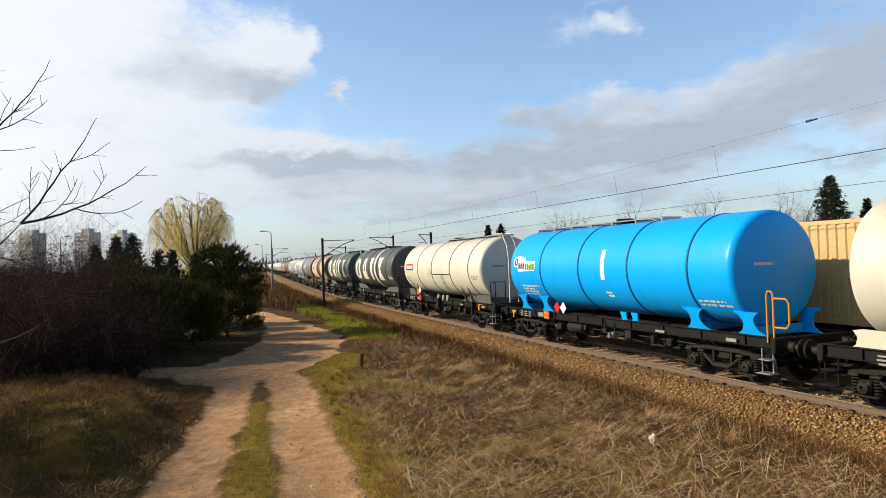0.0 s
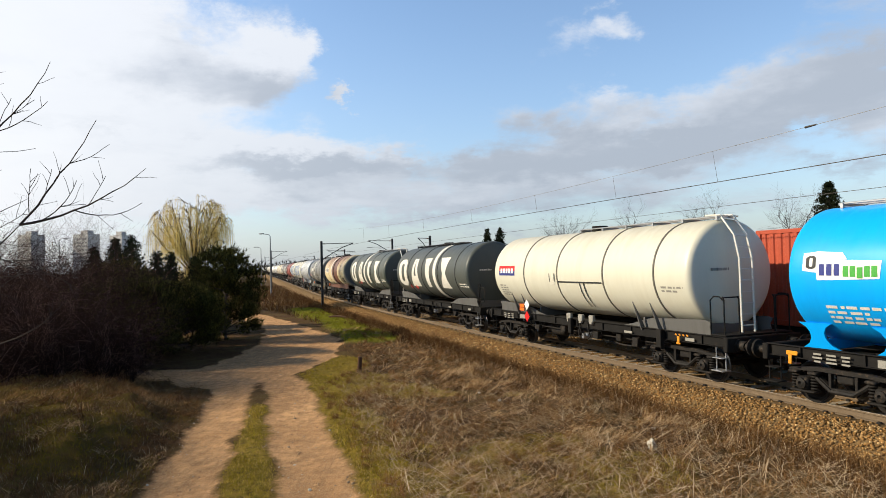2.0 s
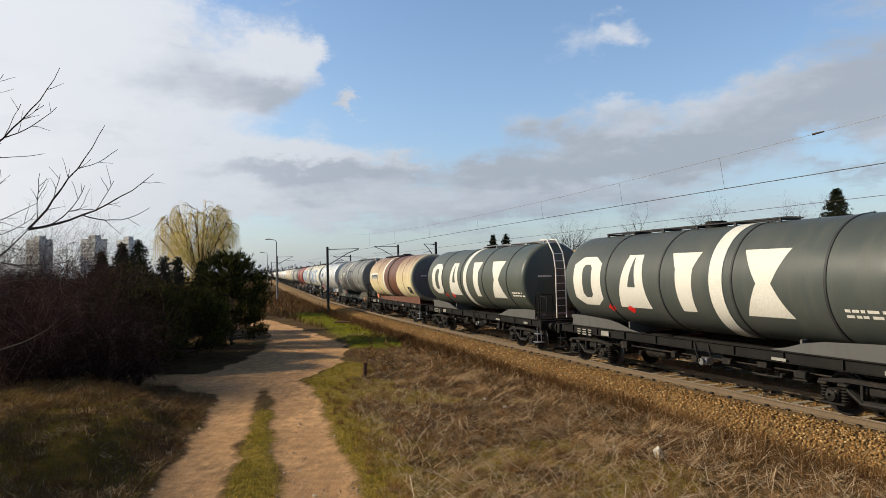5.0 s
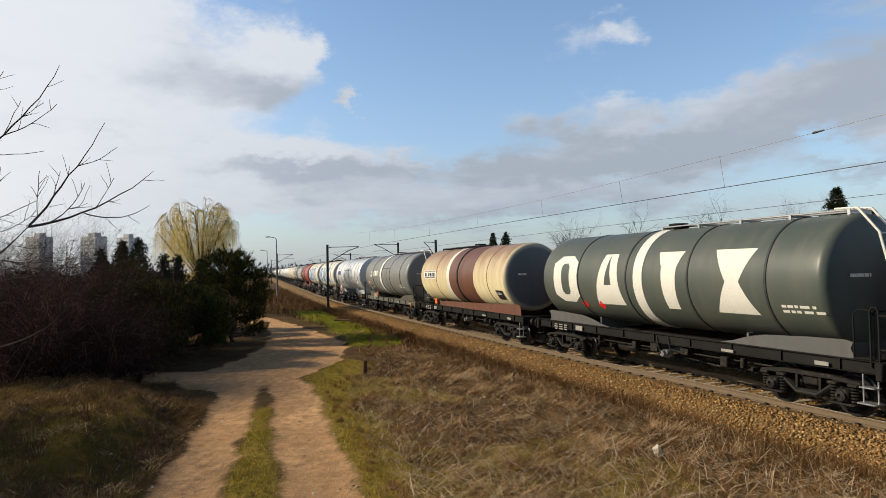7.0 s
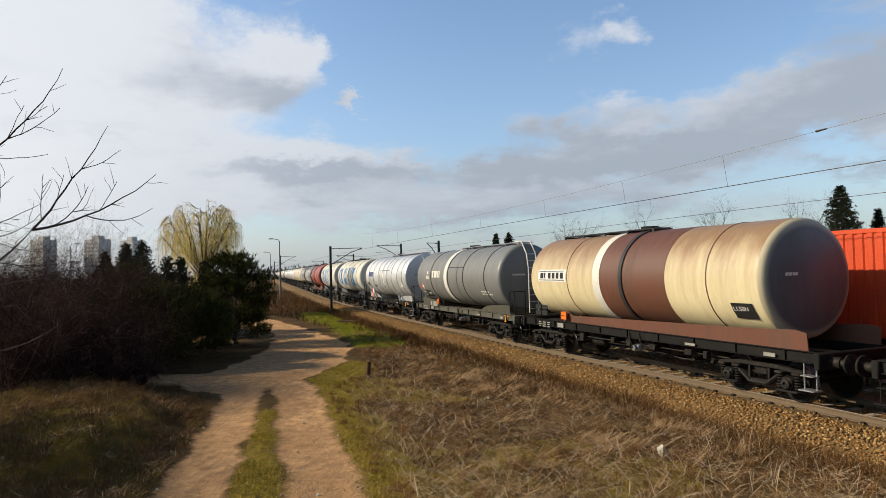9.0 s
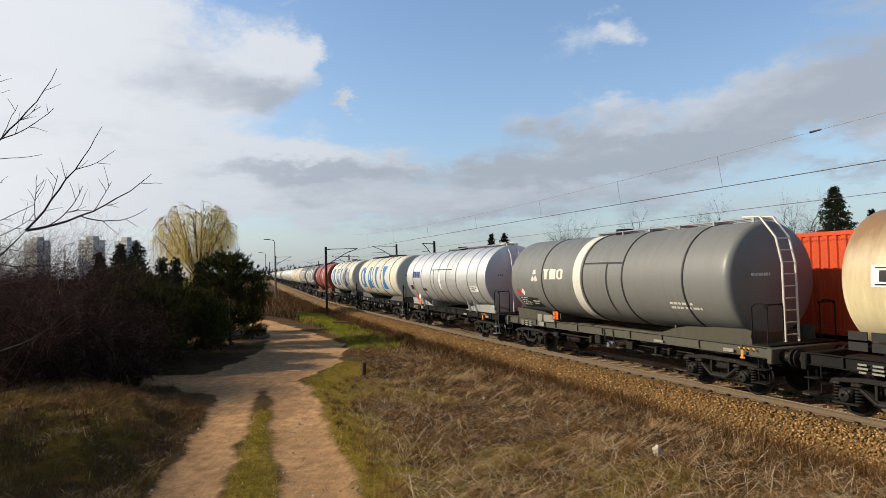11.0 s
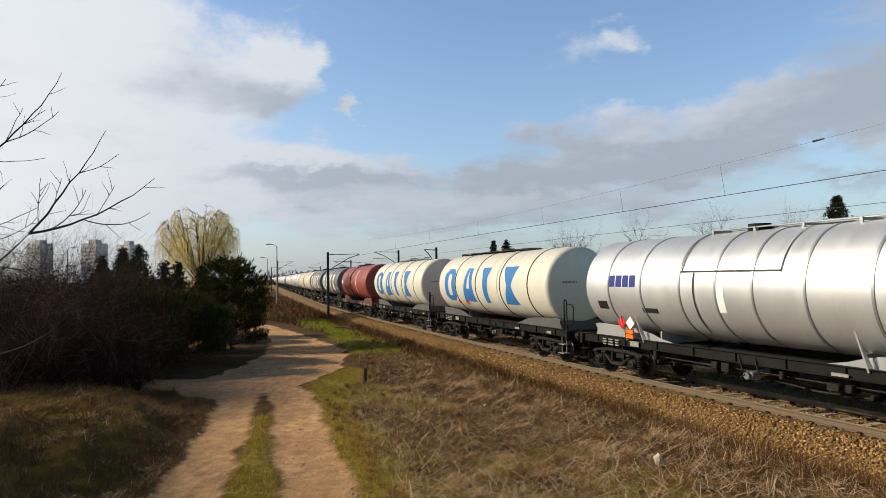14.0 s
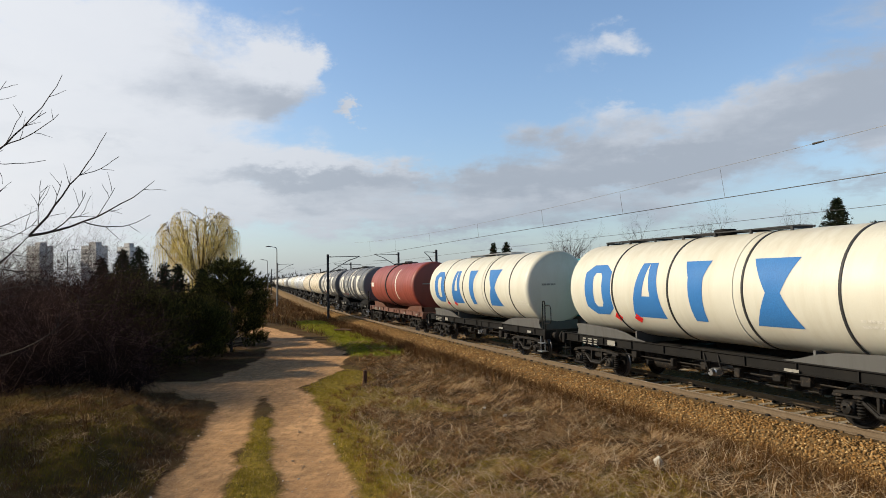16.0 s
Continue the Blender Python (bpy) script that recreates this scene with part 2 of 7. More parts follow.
def tank_paint(name, base, grime, rough=0.38, dirt=0.5, metal=0.0, rust=None, rust_at=(0.62, 0.8), spill=None, spill_z=(1.15, 0.45), rim=None, gloss=0.4):
    """Paint of a tank: runs of grime from the top down, dull patches, fine dust."""
    m = bpy.data.materials.new(name)
    m.use_nodes = True
    nt = m.node_tree
    N, L = nt.nodes.new, nt.links.new
    b = nt.nodes["Principled BSDF"]
    co = N("ShaderNodeTexCoord")

    def tex(scale, stretch, detail=6, rough_=0.6):
        mp = N("ShaderNodeMapping")
        mp.inputs["Scale"].default_value = stretch
        L(co.outputs["Object"], mp.inputs[0])
        n = N("ShaderNodeTexNoise")
        n.inputs["Scale"].default_value, n.inputs["Detail"].default_value, n.inputs["Roughness"].default_value = scale, detail, rough_
        L(mp.outputs[0], n.inputs["Vector"])
        return n.outputs["Fac"]

    def spread(v, lo, hi, a=0.0, c=1.0):
        n = N("ShaderNodeMapRange")
        n.inputs[1].default_value, n.inputs[2].default_value, n.inputs[3].default_value, n.inputs[4].default_value = lo, hi, a, c
        L(v, n.inputs[0])
        return n.outputs[0]

    def mix(f, a, c):
        n = N("ShaderNodeMix")
        n.data_type = "RGBA"
        for i, v in ((0, f), (6, a), (7, c)):
            if isinstance(v, tuple):
                n.inputs[i].default_value = (*v, 1)
            else:
                L(v, n.inputs[i])
        return n.outputs[2]

    runs = tex(1.0, (1.0, 2.4, 0.22), 7, 0.68)      # vertical runs
    broad = tex(0.55, (1, 1, 1), 5, 0.55)
    dust = tex(30, (1, 1, 1), 4, 0.7)
    col = mix(spread(runs, 0.46, 0.80, 0, dirt), base, grime)
    col = mix(spread(broad, 0.42, 0.75, 0, dirt * 0.5), col, grime)
    col = mix(spread(dust, 0.45, 0.8, 0, 0.16), col, grime)
    if rust:
        col = mix(spread(tex(0.8, (1, 1.2, 0.5), 8, 0.7), *rust_at), col, rust)
    if spill:
        # product and rust that ran down from the manhole along the top
        sx = N("ShaderNodeSeparateXYZ")
        L(co.outputs["Object"], sx.inputs[0])
        down = N("ShaderNodeMath")
        down.operation = "MULTIPLY_ADD"
        L(tex(1.3, (1, 2.2, 0.25), 7, 0.7), down.inputs[0])
        down.inputs[1].default_value = 2.2
        L(sx.outputs[2], down.inputs[2])
        col = mix(spread(down.outputs[0], TANK_Z + 1.1 + spill_z[1], TANK_Z + 1.1 + spill_z[0] + 0.6, 0, 0.9), col, spill)
    if rim:
        # soot of a dished end, wiped off towards the rim
        sx = N("ShaderNodeSeparateXYZ")
        L(co.outputs["Object"], sx.inputs[0])
        ends = []
        for axis, mid in ((0, 0.0), (2, -TANK_Z)):
            q = N("ShaderNodeMath")
            q.operation = "ADD"
            L(sx.outputs[axis], q.inputs[0])
            q.inputs[1].default_value = mid
            p = N("ShaderNodeMath")
            p.operation = "POWER"
            L(q.outputs[0], p.inputs[0])
            p.inputs[1].default_value = 2.0
            ends.append(p.outputs[0])
        r2 = N("ShaderNodeMath")
        r2.operation = "ADD"
        L(ends[0], r2.inputs[0]), L(ends[1], r2.inputs[1])
        wav = N("ShaderNodeMath")
        wav.operation = "MULTIPLY_ADD"
        L(broad, wav.inputs[0])
        wav.inputs[1].default_value = 0.35
        L(r2.outputs[0], wav.inputs[2])
        col = mix(spread(wav.outputs[0], 1.75, 2.28), col, rim)
    L(col, b.inputs["Base Color"])
    L(spread(runs, 0.3, 0.8, rough - 0.08, rough + 0.22), b.inputs["Roughness"])
    b.inputs["Metallic"].default_value = metal
    b.inputs["Specular IOR Level"].default_value = gloss
    bp = N("ShaderNodeBump")
    bp.inputs["Strength"].default_value, bp.inputs["Distance"].default_value = 0.06, 0.02
    L(tex(2.6, (1, 1, 1), 5, 0.5), bp.inputs["Height"])
    L(bp.outputs[0], b.inputs["Normal"])
    return m


TANK_R, TANK_Z = 1.5, 2.88
M = {}
M["blue"] = tank_paint("blue_paint", (0.002, 0.325, 0.82), (0.004, 0.21, 0.56), 0.34, 0.3, gloss=0.22)
M["cream"] = tank_paint("cream_paint", (0.54, 0.53, 0.44), (0.41, 0.38, 0.29), 0.40, 0.4, spill=(0.36, 0.30, 0.20), spill_z=(1.9, 0.95))
M["charcoal"] = tank_paint("charcoal_paint", (0.052, 0.062, 0.058), (0.105, 0.103, 0.088), 0.42, 0.6, gloss=0.25)
M["olive"] = tank_paint("olive_grey_paint", (0.058, 0.071, 0.060), (0.12, 0.115, 0.095), 0.40, 0.6, gloss=0.28)
M["millet"] = tank_paint("beige_paint", (0.68, 0.60, 0.37), (0.40, 0.27, 0.14), 0.40, 0.5, rust=(0.20, 0.105, 0.055), rust_at=(0.70, 0.88), spill=(0.20, 0.105, 0.052), spill_z=(0.55, -0.60))
M["rustbrown"] = tank_paint("red_brown_paint", (0.125, 0.050, 0.030), (0.06, 0.036, 0.026), 0.5, 0.7)
M["vtg"] = tank_paint("mid_grey_paint", (0.158, 0.162, 0.155), (0.11, 0.106, 0.094), 0.42, 0.5)
M["silver"] = tank_paint("aluminium_cladding", (0.60, 0.615, 0.62), (0.43, 0.42, 0.395), 0.42, 0.4, metal=0.66)
M["khaki"] = tank_paint("khaki_grey_paint", (0.070, 0.066, 0.048), (0.04, 0.036, 0.028), 0.55, 0.7)
M["grey_saddle"] = tank_paint("grey_saddle_paint", (0.10, 0.10, 0.097), (0.06, 0.056, 0.05), 0.5, 0.7)
M["white"] = tank_paint("off_white_paint", (0.57, 0.555, 0.475), (0.41, 0.37, 0.27), 0.42, 0.5, spill=(0.34, 0.29, 0.20), spill_z=(1.9, 0.95))
M["oxide"] = tank_paint("oxide_red_paint", (0.24, 0.045, 0.03), (0.09, 0.045, 0.035), 0.45, 0.6)
M["dark"] = tank_paint("dark_grey_paint", (0.10, 0.105, 0.11), (0.19, 0.18, 0.17), 0.42, 0.6)
M["sand"] = tank_paint("sand_paint", (0.60, 0.54, 0.42), (0.33, 0.25, 0.17), 0.45, 0.6)
M["steel_black"] = material("black_frame", (0.009, 0.0088, 0.0085), (0.022, 0.019, 0.016), 0.7, 0.0, 30, 1.5, 0.7, 0.2, third=(0.055, 0.037, 0.026), third_at=(0.62, 0.85), spec=0.12)
M["bogie"] = material("bogie_iron", (0.010, 0.0095, 0.009), (0.028, 0.022, 0.017), 0.68, 0.1, 40, 3.0, 0.7, 0.25, third=(0.12, 0.085, 0.055), third_at=(0.54, 0.80), spec=0.2)
M["grey_cap"] = tank_paint("grimy_grey_end", (0.105, 0.11, 0.112), (0.075, 0.065, 0.055), 0.5, 0.7, rim=(0.46, 0.40, 0.27))
M["dull_plate"] = material("dull_plate", (0.27, 0.26, 0.23), (0.15, 0.14, 0.12), 0.6, 0.0, 40, 4, 0.5, 0.05)
M["blue_ring"] = material("dark_blue_ring", (0.008, 0.075, 0.22), (0.006, 0.045, 0.13), 0.5, 0.0, 40, 3, 0.5, 0.1)
M["grey_ring"] = material("grey_ring", (0.135, 0.125, 0.105), (0.09, 0.08, 0.065), 0.55, 0.0, 40, 3, 0.5, 0.1)
M["wheel"] = material("wheel_steel", (0.012, 0.011, 0.010), (0.028, 0.020, 0.015), 0.55, 0.3, 40, 3, 0.6, 0.1)
M["tread"] = material("wheel_tread", (0.13, 0.125, 0.12), (0.06, 0.052, 0.045), 0.38, 0.8, 60, 6, 0.4, 0.05)
M["band"] = material("band_rubber", (0.03, 0.031, 0.033), (0.07, 0.068, 0.065), 0.55, 0.0, 40, 3, 0.5, 0.1)
M["galv"] = material("galvanised_steel", (0.42, 0.43, 0.44), (0.30, 0.30, 0.30), 0.42, 0.8, 50, 3, 0.5, 0.1)
M["pale"] = material("pale_letters", (0.66, 0.64, 0.57), (0.60, 0.575, 0.50), 0.5, 0.0, 30, 1.5, 0.5, 0.05)
M["blue_letters"] = material("blue_letters", (0.035, 0.16, 0.42), (0.06, 0.20, 0.45), 0.5, 0.0, 30, 1.5, 0.5, 0.05)
M["navy"] = material("navy_letters", (0.03, 0.04, 0.20), (0.05, 0.06, 0.22), 0.45, 0.0, 30, 2, 0.4, 0.05)
M["orange_plate"] = material("orange_plate", (0.85, 0.17, 0.02), (0.6, 0.13, 0.03), 0.4, 0.0, 40, 4, 0.4, 0.05)
M["red_plate"] = material("red_plate", (0.72, 0.02, 0.02), (0.5, 0.02, 0.02), 0.4, 0.0, 40, 4, 0.4, 0.05)
M["white_plate"] = material("white_plate", (0.8, 0.8, 0.77), (0.6, 0.58, 0.54), 0.45, 0.0, 40, 4, 0.4, 0.05)
M["green_logo"] = material("green_logo", (0.06, 0.33, 0.05), (0.05, 0.25, 0.05), 0.45, 0.0, 30, 3, 0.4, 0.05)
M["yellow_paint"] = material("yellow_handle", (0.68, 0.27, 0.02), (0.45, 0.19, 0.03), 0.45, 0.0, 40, 4, 0.5, 0.08)
M["black_mark"] = material("black_marking", (0.02, 0.02, 0.02), (0.05, 0.05, 0.05), 0.5, 0.0, 40, 4, 0.4, 0.05)
M["rail_head"] = material("polished_rail", (0.25, 0.21, 0.17), (0.14, 0.105, 0.075), 0.55, 0.35, 60, 4, 0.5, 0.05)
M["rail_side"] = material("rusty_rail", (0.155, 0.112, 0.070), (0.09, 0.062, 0.04), 0.8, 0.0, 60, 5, 0.6, 0.3)
M["concrete"] = material("concrete_sleeper", (0.36, 0.31, 0.24), (0.24, 0.19, 0.13), 0.9, 0.0, 60, 3, 0.6, 0.3, per_object=0.15)
M["ballast"] = material("ballast_stone", (0.37, 0.20, 0.064), (0.088, 0.048, 0.016), 0.92, 0.0, 25, 3, 0.6, 0.5, island=True, third=(0.52, 0.345, 0.155), third_at=(0.72, 1.0))
M["ballast_bed"] = material("ballast_bed", (0.21, 0.13, 0.052), (0.066, 0.040, 0.017), 0.95, 0.0, 22, 6, 0.8, 1.0, bump_scale=18)
M["mast"] = material("mast_paint", (0.055, 0.058, 0.06), (0.12, 0.10, 0.085), 0.6, 0.3, 20, 2, 0.5, 0.2)
M["thin_wire"] = material("weathered_wire", (0.24, 0.24, 0.24), (0.17, 0.165, 0.16), 0.6, 0.3, 20, 2, 0.4, 0.0)
M["wire"] = material("copper_wire", (0.06, 0.055, 0.05), (0.10, 0.09, 0.07), 0.5, 0.5, 20, 2, 0.4, 0.0)
M["lamp_post"] = material("lamp_post", (0.20, 0.20, 0.20), (0.15, 0.15, 0.145), 0.5, 0.5, 20, 2, 0.4, 0.1)
M["bark"] = material("grey_bark", (0.062, 0.048, 0.040), (0.035, 0.027, 0.023), 0.9, 0.0, 30, 5, 0.6, 0.6, stretch=(1, 1, 0.3))
M["twig"] = material("brown_twig", (0.045, 0.032, 0.027), (0.028, 0.021, 0.018), 0.85, 0.0, 30, 5, 0.6, 0.3)
M["shrub_twig"] = material("red_brown_twig", (0.050, 0.026, 0.022), (0.014, 0.0075, 0.007), 0.9, 0.0, 20, 2, 0.7, 0.0, island=True, third=(0.30, 0.19, 0.155), third_at=(0.82, 1.0), spec=0.03)
M["needle"] = material("pine_needles", (0.038, 0.040, 0.010), (0.012, 0.014, 0.005), 0.75, 0.0, 20, 0.8, 0.8, 0.0, island=True, third=(0.25, 0.22, 0.05), third_at=(0.66, 1.0), spec=0.04)
M["spruce"] = material("spruce_needles", (0.040, 0.050, 0.020), (0.014, 0.020, 0.010), 0.8, 0.0, 20, 1.5, 0.8, 0.0, island=True, spec=0.08)
M["willow_twig"] = material("willow_twigs", (0.74, 0.58, 0.18), (0.60, 0.42, 0.10), 0.7, 0.0, 20, 1.0, 0.7, 0.0, island=True, third=(0.80, 0.68, 0.27), third_at=(0.5, 1.0))
M["willow_limb"] = material("willow_bark", (0.17, 0.125, 0.06), (0.10, 0.075, 0.04), 0.9, 0.0, 20, 3, 0.6, 0.5)
M["far_wood"] = material("far_wood", (0.085, 0.072, 0.065), (0.055, 0.048, 0.045), 0.9, 0.0, 1.0, 0.15, 0.7, 0.0, island=True, third=(0.06, 0.07, 0.05), third_at=(0.6, 1.0))
M["block_wall"] = material("block_render", (0.70, 0.67, 0.62), (0.60, 0.57, 0.53), 0.85, 0.0, 3.0, 0.1, 0.5, 0.1)
M["block_wall2"] = material("block_panel", (0.56, 0.53, 0.49), (0.46, 0.44, 0.41), 0.85, 0.0, 3.0, 0.1, 0.5, 0.1)
M["far_glass"] = material("far_window_glass", (0.33, 0.325, 0.32), (0.27, 0.265, 0.26), 0.5, 0.0, 3.0, 0.2, 0.5, 0.0)
M["post_wood"] = material("weathered_post", (0.10, 0.05, 0.028), (0.05, 0.03, 0.02), 0.85, 0.0, 30, 6, 0.6, 0.5, stretch=(1, 1, 0.2))
M["stone"] = material("pale_stone", (0.55, 0.51, 0.42), (0.36, 0.32, 0.25), 0.9, 0.0, 20, 4, 0.6, 0.6)
M["straw"] = material("dead_grass", (0.41, 0.215, 0.072), (0.070, 0.032, 0.012), 0.85, 0.0, 3, 0.5, 0.9, 0.0, island=True, third=(0.56, 0.38, 0.19), third_at=(0.80, 1.0), spec=0.05)
M["reed"] = material("tall_dead_grass", (0.18, 0.086, 0.027), (0.048, 0.023, 0.009), 0.85, 0.0, 3, 0.5, 0.9, 0.0, island=True, third=(0.42, 0.27, 0.12), third_at=(0.82, 1.0), spec=0.1)
M["green_grass"] = material("spring_grass", (0.31, 0.262, 0.016), (0.40, 0.27, 0.045), 0.8, 0.0, 3, 0.4, 0.9, 0.0, island=True, third=(0.54, 0.39, 0.15), third_at=(0.72, 1.0), spec=0.05)
M["moss"] = material("mossy_turf", (0.185, 0.155, 0.010), (0.18, 0.108, 0.017), 0.85, 0.0, 3, 0.4, 0.9, 0.0, island=True, third=(0.14, 0.09, 0.04), third_at=(0.7, 1.0), spec=0.1)
M["dull_straw"] = material("rotten_grass", (0.22, 0.115, 0.044), (0.052, 0.026, 0.012), 0.9, 0.0, 3, 0.5, 0.9, 0.0, island=True, third=(0.44, 0.34, 0.21), third_at=(0.82, 1.0), spec=0.1)
M["bright_grass"] = material("fresh_grass", (0.23, 0.26, 0.014), (0.30, 0.27, 0.03), 0.8, 0.0, 3, 0.4, 0.9, 0.0, island=True, spec=0.05)
CONTAINER = {}
for nm, c, o in (("tan", (0.60, 0.42, 0.19), (0.42, 0.28, 0.13)), ("red", (0.42, 0.075, 0.035), (0.25, 0.05, 0.03)), ("yellow", (0.66, 0.36, 0.02), (0.45, 0.24, 0.03)),
                 ("scarlet", (0.60, 0.075, 0.02), (0.38, 0.05, 0.02)), ("teal", (0.035, 0.30, 0.34), (0.03, 0.20, 0.24)), ("rust", (0.22, 0.10, 0.05), (0.13, 0.06, 0.035)), ("slate", (0.075, 0.040, 0.032), (0.045, 0.028, 0.024))):
    CONTAINER[nm] = material(nm + "_container_paint", c, o, 0.5, 0.0, 20, 0.8, 0.5, 0.1, third=(0.16, 0.08, 0.05), third_at=(0.72, 0.85))


# ---- mesh building ----
class Shape:
    """Vertices and faces, gathered piece by piece."""

    def __init__(self):
        self.v, self.f = [], []

    def add(self, verts, faces):
        n = len(self.v)
        self.v.extend(verts)
        self.f.extend([tuple(i + n for i in f) for f in faces])
        return self

    def box(self, c, size, bevel=0.0, rot=None):
        hx, hy, hz = (s / 2 for s in size)
        b = min(bevel, hx * 0.9, hy * 0.9, hz * 0.9)
        vs, fs = [], []
        if b <= 0:
            vs = [(x, y, z) for x in (-hx, hx) for y in (-hy, hy) for z in (-hz, hz)]
            fs = [(0, 1, 3, 2), (4, 6, 7, 5), (0, 4, 5, 1), (2, 3, 7, 6), (0, 2, 6, 4), (1, 5, 7, 3)]
        else:
            idx = {}
            for sx in (-1, 1):
                for sy in (-1, 1):
                    for sz in (-1, 1):
                        for a in range(3):
                            p = [sx * (hx - b), sy * (hy - b), sz * (hz - b)]
                            p[a] = (sx * hx, sy * hy, sz * hz)[a]
                            idx[sx, sy, sz, a] = len(vs)
                            vs.append(tuple(p))
            cyc = [(-1, -1), (1, -1), (1, 1), (-1, 1)]
            for a in range(3):
                o = [i for i in range(3) if i != a]
                for sg in (-1, 1):
                    q = []
                    for s1, s2 in cyc:
                        k = [0, 0, 0]
                        k[a], k[o[0]], k[o[1]] = sg, s1, s2
                        q.append(idx[(*k, a)])
                    fs.append(tuple(q))
                for s1, s2 in cyc:
                    e = []
                    for sg in (-1, 1):
                        k = [0, 0, 0]
                        k[a], k[o[0]], k[o[1]] = sg, s1, s2
                        e.append((idx[(*k, o[0])], idx[(*k, o[1])]))
                    fs.append((e[0][0], e[0][1], e[1][1], e[1][0]))
            for sx in (-1, 1):
                for sy in (-1, 1):
                    for sz in (-1, 1):
                        fs.append(tuple(idx[sx, sy, sz, a] for a in range(3)))
        m = Matrix.Translation(c) @ (rot.to_4x4() if rot else Matrix())
        return self.add([tuple(m @ Vector(p)) for p in vs], fs)

    def tube(self, pts, r, n=8, caps=True):
        pts = [Vector(p) for p in pts]
        rs = r if isinstance(r, (list, tuple)) else [r] * len(pts)
        vs, fs = [], []
        side = None
        for i, p in enumerate(pts):
            d = (pts[min(i + 1, len(pts) - 1)] - pts[max(i - 1, 0)]).normalized()
            if side is None:
                side = d.cross(Vector((0, 0, 1)) if abs(d.z) < 0.9 else Vector((1, 0, 0))).normalized()
            else:
                side = (side - d * side.dot(d)).normalized()
            up = d.cross(side)
            for k in range(n):
                a = 2 * math.pi * k / n
                vs.append(tuple(p + (side * math.cos(a) + up * math.sin(a)) * rs[i]))
        for i in range(len(pts) - 1):
            for k in range(n):
                fs.append((i * n + k, i * n + (k + 1) % n, (i + 1) * n + (k + 1) % n, (i + 1) * n + k))
        if caps:
            fs.append(tuple(range(n - 1, -1, -1)))
            fs.append(tuple((len(pts) - 1) * n + k for k in range(n)))
        return self.add(vs, fs)

    def lathe(self, profile, axis="Y", n=32, centre=(0, 0, 0), arc=None):
        """profile: (along, radius). axis Y or X. arc: part of the turn in degrees, 0 = up."""
        vs, fs = [], []
        a0, a1 = arc or (0, 360)
        full = arc is None
        cols = n if full else n + 1
        for t, r in profile:
            for k in range(cols):
                a = radians(a0 + (a1 - a0) * k / n)
                p = (r * math.sin(a), t, r * math.cos(a)) if axis == "Y" else (t, r * math.sin(a), r * math.cos(a))
                vs.append((p[0] + centre[0], p[1] + centre[1], p[2] + centre[2]))
        for i in range(len(profile) - 1):
            for k in range(n):
                k2 = (k + 1) % cols
                fs.append((i * cols + k, (i + 1) * cols + k, (i + 1) * cols + k2, i * cols + k2))
        return self.add(vs, fs)

    def prism(self, outline, thick, frame_=None):
        """outline: (x, y) in a plane, pulled up by thick; frame_: matrix of that plane."""
        m = frame_ or Matrix()
        n = len(outline)
        vs = [tuple(m @ Vector((x, y, 0))) for x, y in outline] + [tuple(m @ Vector((x, y, thick))) for x, y in outline]
        fs = [tuple(range(n - 1, -1, -1)), tuple(range(n, 2 * n))] + [(i, (i + 1) % n, n + (i + 1) % n, n + i) for i in range(n)]
        return self.add(vs, fs)

    def mesh(self, name, mat, smooth=40):
        me = bpy.data.meshes.new(name)
        me.from_pydata(self.v, [], self.f)
        bm = bmesh.new()
        bm.from_mesh(me)
        bmesh.ops.recalc_face_normals(bm, faces=bm.faces)
        bm.to_mesh(me)
        bm.free()
        if smooth:
            me.polygons.foreach_set("use_smooth", [True] * len(me.polygons))
            me.set_sharp_from_angle(angle=radians(smooth))
        me.materials.append(M[mat] if isinstance(mat, str) else mat)
        return me


def part(name, shape, mat, parent, label="", smooth=40, at=None):
    ob = new(name, shape if isinstance(shape, bpy.types.Mesh) else shape.mesh(name, mat, smooth))
    ob.parent = parent
    if at is not None:
        ob.matrix_basis = at
    return tagged(ob, label, kind="stuff" if name == "lettering" else "")


def thing(name, m=None, label="", category="", group="", kind=""):
    ob = new(name)
    ob.empty_display_size = 0.3
    if m is not None:
        ob.matrix_basis = m
    return tagged(ob, label, category, group, kind)


def quick_mesh(name, co, tris, mat):
    """A mesh straight from arrays: co (n, 3), tris (m, 3)."""
    me = bpy.data.meshes.new(name)
    co, tris = np.ascontiguousarray(co, np.float32), np.ascontiguousarray(tris, np.int32)
    me.vertices.add(len(co)), me.loops.add(tris.size), me.polygons.add(len(tris))
    me.vertices.foreach_set("co", co.ravel())
    me.loops.foreach_set("vertex_index", tris.ravel())
    me.polygons.foreach_set("loop_start", np.arange(0, tris.size, 3, dtype=np.int32))
    me.update(calc_edges=True)
    me.materials.append(M[mat] if isinstance(mat, str) else mat)
    return me


